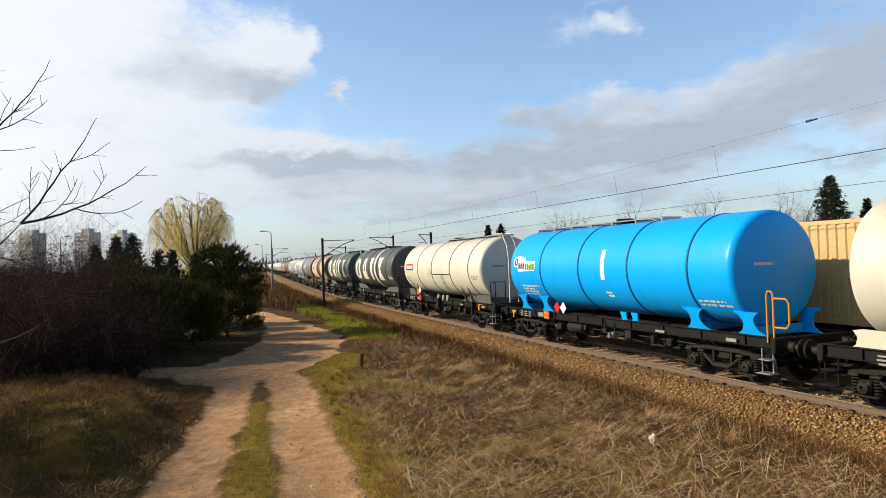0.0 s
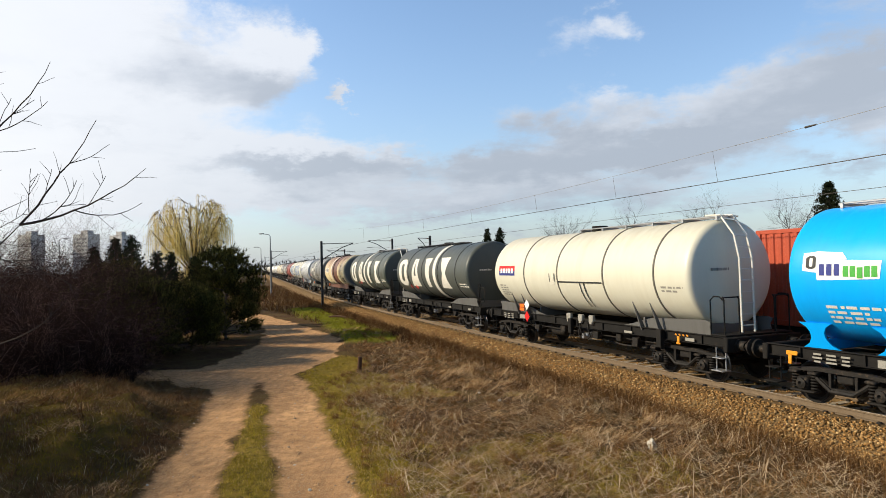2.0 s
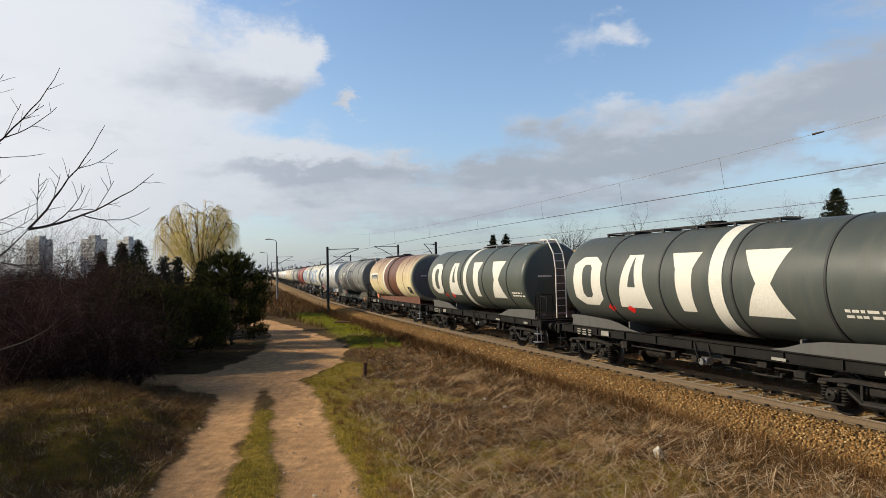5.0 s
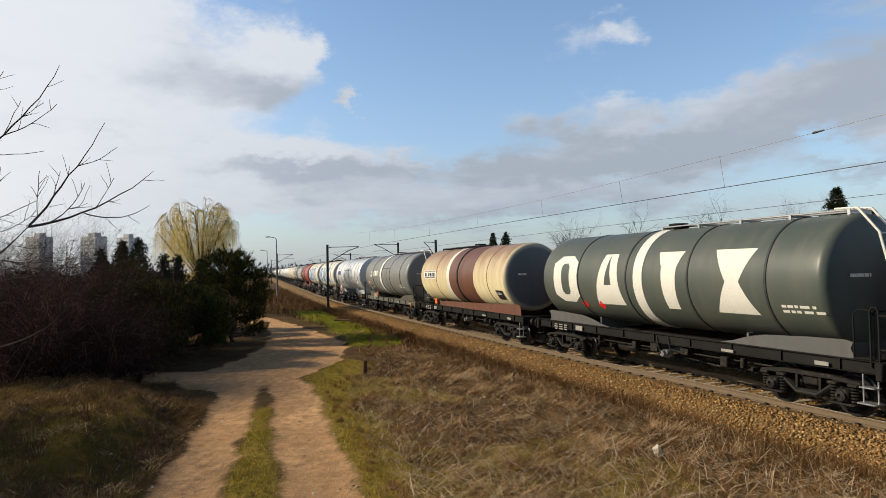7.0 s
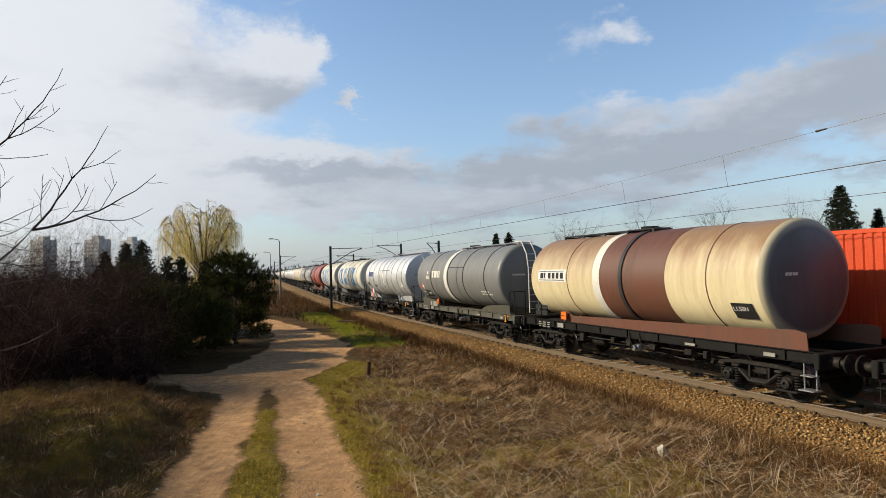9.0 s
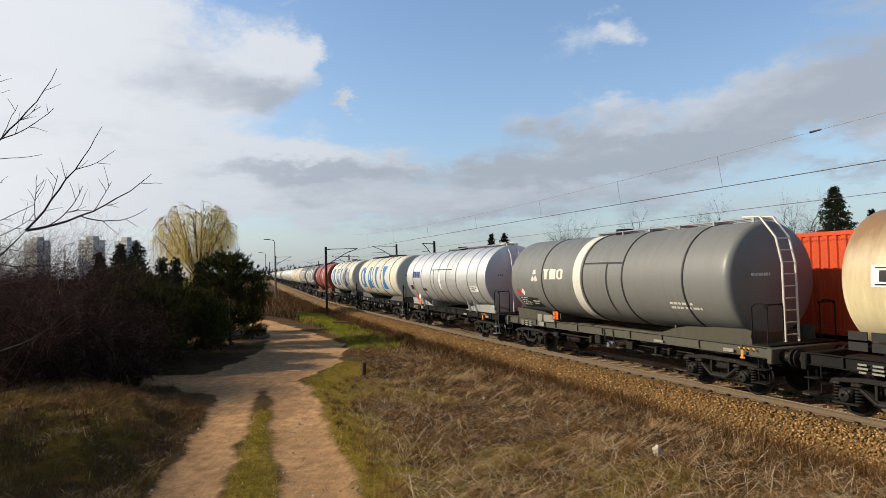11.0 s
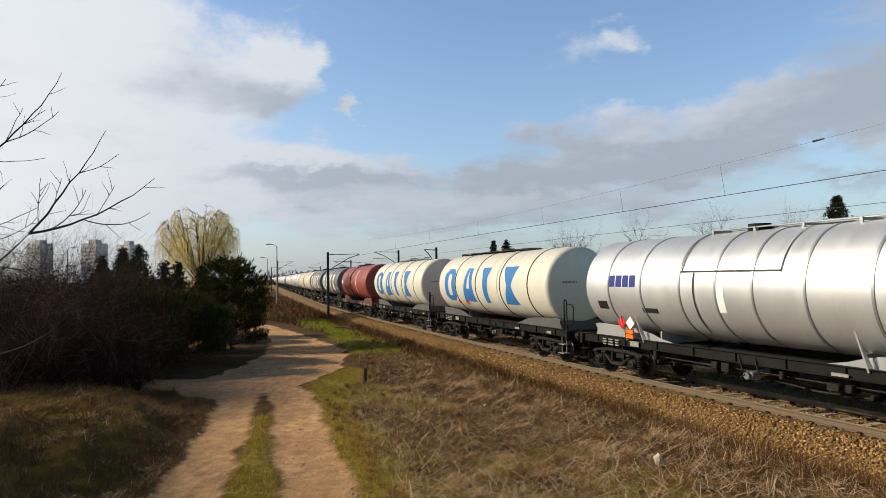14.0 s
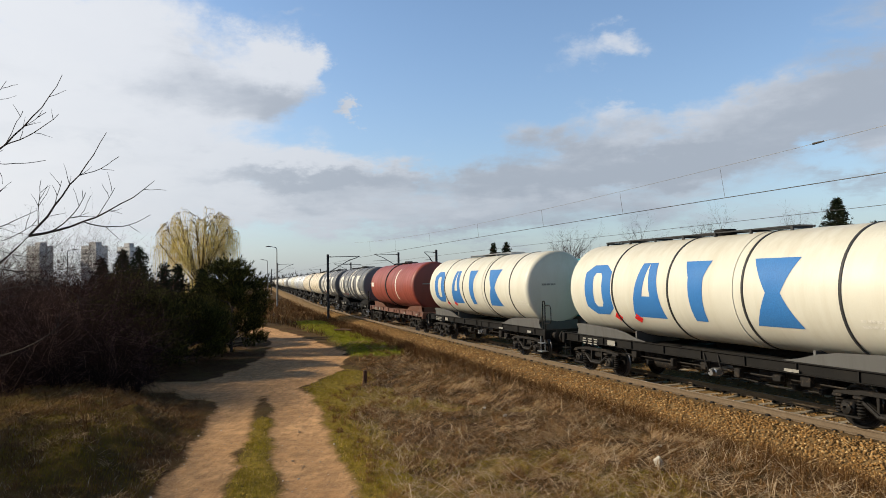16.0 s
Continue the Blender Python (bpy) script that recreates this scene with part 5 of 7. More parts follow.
def vtg_deco(w):
    R_ = TANK_R
    part("band", Shape().lathe([(0.74, R_), (0.74, R_ + 0.016), (1.2, R_ + 0.016), (1.2, R_)], "Y", 56, (0, 0, TANK_Z)), "pale", w, "pale band round the tank")
    tri = []
    for k in range(3):
        a = radians(90 + 120 * k)
        c = (4.0 - 0.16 * math.cos(a), 0.08 + 0.16 * math.sin(a))
        tri.append([(c[0] + 0.15 * math.cos(a + d), c[1] + 0.13 * math.sin(a + d)) for d in (0.6, 2.1, 4.2, 5.7)])
    part("logo_mark", decal(Shape(), tri, n=2), "pale", w, "pale three-part company mark")
    for k in range(3):
        part("logo_word", decal(Shape(), mark_quads(("pillar", "slab", "ring")[k], 3.33 - k * 0.50, -0.02, 0.44, 0.38), n=3), "pale", w)
    part("trim_strip", decal(Shape(), [rect(0.62, 0.5, 2.2, 0.05), rect(-0.75, -1.4, 0.05, 1.9)], lift=0.02), "band", w)
    part("lettering", decal(Shape(), bars((0.9, 1.2), -3.6, -0.72, 0.14, 4), n=2), "pale", w)
    hazard_plates(w, 2.78)
    for body, z in (("30", 0.02), ("1202", -0.125)):
        cu = bpy.data.curves.new("digits", "FONT")
        cu.body, cu.size, cu.align_x = body, 0.14, "CENTER"
        tx = new("plate_lettering", cu)
        me = bpy.data.meshes.new_from_object(tx.evaluated_get(bpy.context.evaluated_depsgraph_get()))
        bpy.data.objects.remove(tx)
        for v in me.vertices:
            v.co = Vector((-1.318, 2.78 - v.co.x, 1.5 + z + v.co.y))
        me.materials.append(M["black_mark"])
        part("plate_lettering", me, None, w)
    for dy, mt in ((5.55, "red_plate"), (5.25, "white_plate")):
        part("hazard_diamond", decal(Shape(), [[(dy, -0.55), (dy - 0.16, -0.71), (dy - 0.32, -0.55), (dy - 0.16, -0.39)]], n=2), mt, w)
    part("data_plate", decal(Shape(), [[(5.62, -1.32), (3.95, -1.26), (4.15, -0.80), (5.62, -0.74)]], n=4), "black_mark", w, "black data panel with pale bars")
    part("lettering", decal(Shape(), bars((0.6, 0.5, 0.7, 0.55), 5.5, -0.84, 0.11, 12), n=2, lift=0.012), "pale", w)
    part("lettering", decal(Shape(), bars((0.5, 0.35), 4.6, -0.98, 0.12, 15), n=2, lift=0.012), "pale", w)
    for k, y in enumerate((4.05, 3.35)):
        part("data_frame", Shape().box((-1.26, y, 1.36), (0.02, (0.34, 0.80)[k], 0.26), 0.005).box((-1.275, y, 1.40), (0.01, (0.24, 0.66)[k], 0.06)).box((-1.275, y, 1.31), (0.01, (0.24, 0.66)[k], 0.05)), "dull_plate", w, "pale data plates on the frame")
    warning_bracket(w, -6.1)


def silver_deco(w):
    part("logo_word", decal(Shape(), [rect(4.85 - k * 0.34, 0.0, 0.29, 0.36) for k in range(4)], n=2), "navy", w, "navy company lettering blocks")
    part("trim_strip", decal(Shape(), [rect(1.57, 0.42, 3.3, 0.04), rect(1.1, -1.4, 0.05, 1.8), rect(1.55, 0.4, 0.03, 1.6), rect(-1.7, 0.4, 0.03, 1.6)], lift=0.02), "band", w)
    part("stripe", decal(Shape(), [rect(0.3, -0.65, 0.28, 1.0)]), "white_plate", w, "white stripe")
    part("data_plate", decal(Shape(), [rect(-4.1, -0.68, 0.95, 0.28)], n=2), "white_plate", w)
    part("lettering", decal(Shape(), bars((0.7, 0.5), -4.2, -0.50, 0.10, 4), n=2, lift=0.012), "band", w)
    part("data_plate", decal(Shape(), [rect(3.4, -0.8, 0.7, 0.16)], n=2), "black_mark", w)
    part("data_plate", decal(Shape(), [rect(5.6, -0.75, 0.5, 0.28)], n=2), "black_mark", w)
    hazard_plates(w, 4.13, 4.45, 1.42)
    warning_bracket(w)


def oxide_deco(w):
    part("logo_plate", decal(Shape(), [rect(5.4, -0.1, 0.7, 0.3)], n=2), "pale", w)
    part("stripe", decal(Shape(), [rect(-1.5, -1.0, 0.2, 2.2)]), "pale", w, "pale stripe")
    part("ring", Shape().lathe([(0.9, TANK_R), (0.9, TANK_R + 0.05), (1.05, TANK_R + 0.05), (1.05, TANK_R)], "Y", 56, (0, 0, TANK_Z)), "band", w)


C0 = 3.3
tank_wagon(C0, "cream", "cream painted tank wagon with black data plates", keyed=True, deco=lambda w: hazard_plates(w, 4.4), saddle="cream")
tank_wagon(18.3, "blue", "bright blue tank wagon with dark rings and a white stripe", keyed=True, deco=blue_deco, ring_mat="blue_ring", saddle="blue", saddle_style="horn", walk_span=(-2.2, 5.6), walk_mat="galv")
tank_wagon(33.3, "cream", "cream tank wagon with dark rings and an end ladder", keyed=True, deco=nacco_deco, ring_mat="grey_ring", saddle="grey_saddle", saddle_style="gusset", rings=(3.3, 0.8, -2.0, -4.5), ladder=-1, walk_span=(-5.9, 1.0))
tank_wagon(48.35, "charcoal", "charcoal tank wagon with large white marks", keyed=True, deco=big_marks("pale", ((5.4, 1.6), (3.0, 1.5), (0.55, 1.25), (-2.1, 1.35)), (-1.5, -1.05)), saddle="grey_saddle", walk_span=(-2.4, 5.0))
tank_wagon(63.5, "olive", "dark olive-grey tank wagon with large white marks", keyed=True, deco=big_marks("pale"), saddle="grey_saddle", rings=(3.6, 0.9, -1.8, -4.4), walk_span=(-5.8, 0.6), ladder=-1)
tank_wagon(78.6, "millet", "rust-stained beige and brown tank wagon with a pale band", half=5.95, keyed=True, deco=millet_deco, rings=(), saddle="rustbrown", saddle_style="bare", frame_mat="steel_black", walk_span=(-0.5, 5.0))
tank_wagon(93.3, "vtg", "grey tank wagon with a white band and white lettering blocks", keyed=True, deco=vtg_deco, saddle="khaki", frame_mat="khaki", rings=(3.4, 0.62, -1.6, -4.3), ladder=-1, walk_span=(-5.8, 1.3))
tank_wagon(108.0, "silver", "silver aluminium-clad tank wagon with blue lettering blocks", keyed=True, deco=silver_deco, saddle="silver", saddle_style="gusset", rings=(4.9, 3.3, 1.63, 0.3, -0.9, -2.35, -3.9, -5.1), ring_mat="galv", ladder=-1, walk_span=(-5.9, 1.6), dome=0.16, knuckle=0.05)
tank_wagon(122.8, "white", "off-white tank wagon with large blue marks", keyed=True, deco=big_marks("blue_letters", ((5.05, 1.45), (2.65, 1.45), (0.35, 1.05), (-2.05, 1.3)), (-1.5, -1.15), "white"), saddle="grey_saddle", walk_span=(-2.4, 5.4))
tank_wagon(138.0, "white", "off-white tank wagon with large faded blue marks", keyed=True, deco=big_marks("blue_letters", ((5.05, 1.45), (2.65, 1.45), (0.35, 1.05), (-2.05, 1.3)), (-1.5, -1.15), "white"), saddle="grey_saddle", walk_span=(-2.4, 2.6), walk_mat="galv")
tank_wagon(153.0, "oxide", "red oxide tank wagon with a pale stripe", half=5.9, deco=oxide_deco, rings=(), frame_mat="rustbrown", saddle="rustbrown", walk_span=(-1.0, 3.0))
tank_wagon(167.8, "dark", "dark grey tank wagon with pale marks", deco=big_marks("pale"), walk_span=(-2.4, 5.0))
tank_wagon(182.8, "dark", "dark grey tank wagon with pale marks", deco=big_marks("pale"), walk_span=(-2.4, 5.0))
tank_wagon(197.7, "sand", "sand-coloured tank wagon with dark rings", walk_span=(-2.4, 2.6))
far_paints = ["sand", "silver", "silver", "cream", "silver", "dark", "silver", "sand", "silver", "cream", "silver", "vtg", "cream", "silver", "sand", "dark", "silver", "cream", "silver", "silver"]
seen = {}
for k, paint in enumerate(far_paints):
    place = 212.7 + k * WAGON_PITCH
    words = {"sand": "sand-coloured", "silver": "silver", "cream": "cream", "dark": "dark grey", "vtg": "mid-grey"}[paint]
    if paint in seen:
        TANKS.append((copy_thing(seen[paint], rail_pose(place)), place))
    else:
        seen[paint] = tank_wagon(place, paint, words + " tank wagon with dark rings", walk_span=(-2.4, 2.6), full=False)


# ---- container train on the far track ----
BOXES = [("tan", 14.5, 2.95), ("red", 2.14, -1.95), ("yellow", -2.2, -12.0), ("scarlet", -12.6, -19.2), ("rust", -19.5, -26.3), ("yellow", -27.2, -33.4), ("slate", -34.0, -40.9), ("scarlet", -42.0, -52.2),
         ("scarlet", -53.0, -57.6), ("scarlet", -58.0, -69.8), ("teal", -70.8, -78.2), ("teal", -78.8, -84.9), ("teal", -85.4, -97.4), ("red", -98.2, -110.0), ("red", 27.6, 15.6), ("tan", 40.4, 28.4)]
CONTAINERS, FLATS = [], []

LOCK_ROD = Shape().tube([(0, 0, 1.32), (0, 0, 4.02)], 0.022, 6).mesh("lock_rod", "galv")


def container(paint, far, near):
    n, half = far - near, (far - near) / 2
    c = thing("container", rail_pose((far + near) / 2, TRACK_GAP), {"tan": "tan", "red": "dull red", "yellow": "yellow", "scarlet": "bright orange-red", "teal": "teal", "rust": "rust-brown", "slate": "dark umber-brown"}[paint] + " corrugated steel freight container on a flat wagon",
              "container", "containers of the far train")
    mat = CONTAINER[paint]
    z0, z1, hw = 1.22, 4.12, 1.22
    sh = Shape()
    prof, y = [], -half + 0.16
    while y < half - 0.16:
        prof += [(y, 0.0), (y + 0.07, 0.0), (y + 0.105, 0.036), (y + 0.175, 0.036), (y + 0.21, 0.0)]
        y += 0.28
    for s in (-1, 1):
        sh = Shape()
        vs, fs = [], []
        for yy, d in prof:
            vs += [(s * (hw - 0.01 - d), yy, z0 + 0.14), (s * (hw - 0.01 - d), yy, z1 - 0.10)]
        fs = [(2 * i, 2 * i + 1, 2 * i + 3, 2 * i + 2) for i in range(len(prof) - 1)]
        sh.add(vs, fs)
        part("side_wall", sh, mat, c, smooth=0)
    fr = Shape()
    for s in (-1, 1):
        fr.box((s * (hw - 0.04), 0, z0 + 0.08), (0.08, n, 0.16), 0.01)
        fr.box((s * (hw - 0.04), 0, z1 - 0.06), (0.08, n, 0.12), 0.01)
        for e in (-1, 1):
            fr.box((s * (hw - 0.08), e * (half - 0.08), (z0 + z1) / 2), (0.17, 0.17, z1 - z0), 0.01)
            for z in (z0 + 0.06, z1 - 0.06):
                fr.box((s * (hw - 0.085), e * (half - 0.085), z), (0.182, 0.182, 0.125), 0.02)
    part("frame", fr, mat, c)
    rf = Shape()
    rf.box((0, 0, z1 - 0.05), (hw * 2 - 0.1, n - 0.2, 0.04))
    part("roof", rf, mat, c)
    for e in (-1, 1):
        dr = Shape()
        dr.box((0, e * (half - 0.06), (z0 + z1) / 2), (hw * 2 - 0.3, 0.05, z1 - z0 - 0.2), 0.01)
        door = part("end_door", dr, mat, c)
        for x in (-0.75, -0.3, 0.3, 0.75):
            part("lock_rod", LOCK_ROD, None, door, at=pose(x, e * (half - 0.02), 0))
    if paint == "scarlet" and near == -19.2:
        b = Shape()
        for k in range(7):
            b.box((-hw - 0.012, half - 0.42, 3.75 - k * 0.30), (0.01, 0.26, 0.22), 0.003)
        part("lettering", b, "white_plate", c, "column of pale lettering bars")
    CONTAINERS.append((c, (far + near) / 2))


def flat_wagon(mid, n):
    w = thing("flat_wagon", rail_pose(mid, TRACK_GAP), "dark steel flat wagon carrying containers", "flat wagon", "wagons of the far train")
    sh = Shape()
    for s in (-1, 1):
        sh.box((s * 1.1, 0, 1.02), (0.14, n - 0.6, 0.32), 0.02)
    sh.box((0, 0, 1.1), (2.1, n - 0.6, 0.08))
    for y in np.arange(-n / 2 + 0.6, n / 2 - 0.5, 1.8):
        sh.box((0, y, 0.98), (2.2, 0.14, 0.22))
    part("underframe", sh, "steel_black", w)
    for e in (-1, 1):
        bf = Shape()
        for s in (-0.875, 0.875):
            bf = Shape().tube([(s, e * (n / 2 - 0.35), 1.05), (s, e * (n / 2 + 0.02), 1.05)], 0.1, 10)
            part("buffer", bf, "bogie", w)
        part("bogie", BOGIE, None, w, at=pose(0, e * (n / 2 - 2.4), 0))
    for o in (-1, 1):
        for e in (-0.9, 0.9):
            part("wheelset", WHEELSET, None, w, at=pose(0, o * (n / 2 - 2.4) + e, 0.46))
    FLATS.append((w, mid))


for row in BOXES:
    container(*row)
for far, near in ((40.8, 28.2), (28.0, 15.2), (14.9, 2.6), (2.5, -12.3), (-12.4, -26.6), (-26.8, -42.7), (-42.8, -57.8), (-58.0, -70.2), (-70.5, -85.1), (-85.2, -97.8), (-98.0, -110.4)):
    flat_wagon((far + near) / 2, far - near)


# ---- overhead line ----
def straight_tube(name, pts, r, mat, owner, label="", n=6):
    return part(name, Shape().tube(pts, r, n), mat, owner, label)


def mast(s, lat, height, reach, group="masts of the overhead line"):
    """A catenary mast with its bracket; reach is the arm towards the track (metres along lat)."""
    m = thing("catenary_mast", rail_pose(s, lat), "dark steel catenary mast with a cantilever bracket", "mast", group)
    g = -0.55
    pole = Shape()
    for x in (-0.08, 0.08):
        pole.box((x, 0, (height + g) / 2), (0.05, 0.16, height - g), 0.01)
    for z in np.arange(g + 0.4, height - 0.2, 0.55):
        pole.box((0, 0, z), (0.2, 0.05, 0.05))
    pole.box((0, 0, (height + g) / 2), (0.12, 0.04, height - g))
    part("pole", pole, "mast", m)
    foot = Shape().box((0, 0, g - 0.1), (0.6, 0.6, 0.5), 0.04)
    part("footing", foot, "concrete", m, "concrete footing")
    arm = Shape()
    e = 1 if reach > 0 else -1
    arm.tube([(0, 0, height - 0.25), (reach, 0, height - 0.20)], 0.035, 6)
    arm.tube([(0, 0, height - 1.75), (reach * 0.62, 0, height - 0.65), (reach, 0, height - 0.22)], 0.04, 6)
    arm.tube([(reach * 0.45, 0, height - 0.95), (reach * 1.05, 0, height - 1.0)], 0.025, 6)
    part("cantilever", arm, "mast", m)
    for x, z in ((0.16 * e, height - 0.25), (0.22 * e, height - 1.62)):
        ins = Shape()
        for k in range(4):
            ins.lathe([(x + e * k * 0.05, 0.03), (x + e * (k * 0.05 + 0.02), 0.075), (x + e * (k * 0.05 + 0.04), 0.03)], "X", 10, (0, 0, z))
        part("insulator", ins, "rustbrown", m)


for s, lat, h, reach in ((61.5, -3.1, 5.75, 3.0), (75.8, 7.2, 6.5, -2.9), (60.3, 7.2, 6.1, -1.2), (116.0, 7.2, 6.4, -3.0), (131.0, -5.0, 6.8, 3.0), (176.0, 7.2, 6.4, -3.0), (196.0, -5.0, 6.8, 3.0)):
    mast(s, lat, h, reach)


def wire_line(name, label, s_values, lat, z_of, r, mat="wire"):
    pts = []
    for s in s_values:
        x, y, _ = along(s, lat)
        pts.append((float(x), float(y), z_of(s)))
    return tagged(part(name, Shape().tube(pts, r, 5), mat, None), label, "overhead wire", "wires of the overhead line")


def messenger(s):
    u = (s + 5) % 70 - 35
    return 6.15 + 0.00074 * u * u


wire_line("contact_wire", "thin dark contact wire over the near track", list(np.arange(-60, 100, 5.0)) + list(np.arange(100, 500, 20.0)), 0.0, lambda s: 5.44, 0.011)
wire_line("contact_wire", "thin dark contact wire over the far track", list(np.arange(-60, 100, 5.0)) + list(np.arange(100, 500, 20.0)), TRACK_GAP, lambda s: 5.15, 0.008)
wire_line("messenger_wire", "sagging dark messenger wire above the contact wire", list(np.arange(-60, 66, 1.5)), 0.0, messenger, 0.006, "thin_wire")
for s in (4.0, 14.2, 18.9, 24.5, 31.5, 39.5, 48.0, 57.0):
    x, y, _ = along(s)
    x2, y2, _ = along(s + 0.15)
    d = part("dropper", Shape().tube([(float(x), float(y), 5.44), (float(x2), float(y2), messenger(s))], 0.005, 4), "wire", None)
    tagged(d, "thin vertical dropper wire between two overhead wires", "dropper", "droppers of the overhead line")
x, y, h = along(11.35)
ins = part("wire_insulator", Shape().tube([(float(x + 0.3 * math.sin(h)), float(y - 0.3 * math.cos(h)), messenger(11.05)), (float(x), float(y), messenger(11.35))], [0.018, 0.03], 8), "wire", None)
tagged(ins, "small dark insulator in the messenger wire", "insulator")


def street_lamp(x, y, height, turn):
    g = float(ground_height(x, y))
    m = thing("street_lamp", pose(x, y, g, 0, 0, turn), "tall grey street lamp with a short arm", "street lamp", "street lamps by the road")
    part("post", Shape().tube([(0, 0, 0), (0, 0, height * 0.6), (0, 0, height - 0.3)], [0.11, 0.09, 0.06], 10), "lamp_post", m)
    part("arm", Shape().tube([(0, 0, height - 0.4), (0.15, 0, height - 0.1), (0.9, 0, height + 0.05)], 0.045, 8), "lamp_post", m)
    hd = Shape().box((1.25, 0, height + 0.07), (0.75, 0.28, 0.14), 0.05)
    part("lamp_head", hd, "lamp_post", m, "flat grey lamp head")


street_lamp(-25.4, 98, 8.9, 180)
street_lamp(-41.0, 150, 8.7, 180)
street_lamp(-65.3, 113, 9.8, 0)


# ---- distant blocks ----
def tower_block(x, y, width, depth, height, turn, mat, floors):
    g = float(ground_height(x, y))
    b = thing("apartment_building", pose(x, y, g, 0, 0, turn), "tall grey concrete apartment block in the distance", "apartment block", "distant apartment blocks")
    part("wall", Shape().box((0, 0, height / 2), (width, depth, height)), mat, b, smooth=0)
    part("roof", Shape().box((0, 0, height + 0.3), (width + 0.5, depth + 0.5, 0.6), 0.1), "block_wall2", b)
    part("lift_house", Shape().box((width * 0.06, 0, height + 2.0), (width * 0.45, depth * 0.5, 3.0), 0.1), "block_wall2", b)
    me = Shape().box((0, 0, 0), (1.9, 0.24, 1.4)).mesh("window", "far_glass", 0)
    for f in range(floors):
        for k in range(5):
            wx = (k - 2) * width / 5.3
            part("window", me, None, b, at=pose(wx, -depth / 2 - 0.02, 2.2 + f * (height - 2.5) / floors))


tower_block(-313, 505, 15, 11, 33.5, -24, "block_wall2", 10)
tower_block(-271, 505, 15, 11, 33.0, -20, "block_wall", 11)
tower_block(-245, 505, 12.5, 9, 31.5, -22, "block_wall", 10)


# ---- plants ----
def blades(name, x, y, height, width, lean, mat, label, rng, z=None, droop=0.35, az=None):
    """Grass as thin bent blades, one small island each."""
    n = len(x)
    z = ground_height(x, y) if z is None else z
    az = rng.uniform(0, 2 * np.pi, n) if az is None else az
    tw = rng.uniform(0, 2 * np.pi, n)
    dx, dy = np.cos(az), np.sin(az)
    wx, wy = np.cos(tw) * width / 2, np.sin(tw) * width / 2
    h1, h2 = height * 0.55, height
    l1, l2 = lean, lean + droop * rng.uniform(0.3, 1.4, n)
    x1, y1, z1 = x + dx * h1 * np.sin(l1), y + dy * h1 * np.sin(l1), z + h1 * np.cos(l1)
    l2 = np.minimum(l2, 1.62)
    x2, y2, z2 = x1 + dx * (h2 - h1) * np.sin(l2), y1 + dy * (h2 - h1) * np.sin(l2), z1 + (h2 - h1) * np.cos(l2)
    z2 = np.maximum(z2, z + 0.01)
    co = np.empty((n, 5, 3))
    co[:, 0] = np.stack([x - wx, y - wy, z - 0.01], 1)
    co[:, 1] = np.stack([x + wx, y + wy, z - 0.01], 1)
    co[:, 2] = np.stack([x1 - wx * 0.8, y1 - wy * 0.8, z1], 1)
    co[:, 3] = np.stack([x1 + wx * 0.8, y1 + wy * 0.8, z1], 1)
    co[:, 4] = np.stack([x2, y2, z2], 1)
    t = np.array([(0, 1, 3), (0, 3, 2), (2, 3, 4)])
    tris = (np.arange(n)[:, None, None] * 5 + t[None]).reshape(-1, 3)
    return tagged(new(name, quick_mesh(name, co.reshape(-1, 3), tris, mat)), label, "grass", kind="stuff")


def scatter(rng, n, x0, x1, y0, y1, fall=1.5):
    """Points of a stretch of ground, thicker towards the path's end nearest the lens."""
    u = rng.uniform(0, 1, n)
    a = 1 - fall
    y = (y0 ** a + u * (y1 ** a - y0 ** a)) ** (1 / a)
    return rng.uniform(x0, x1, n), y


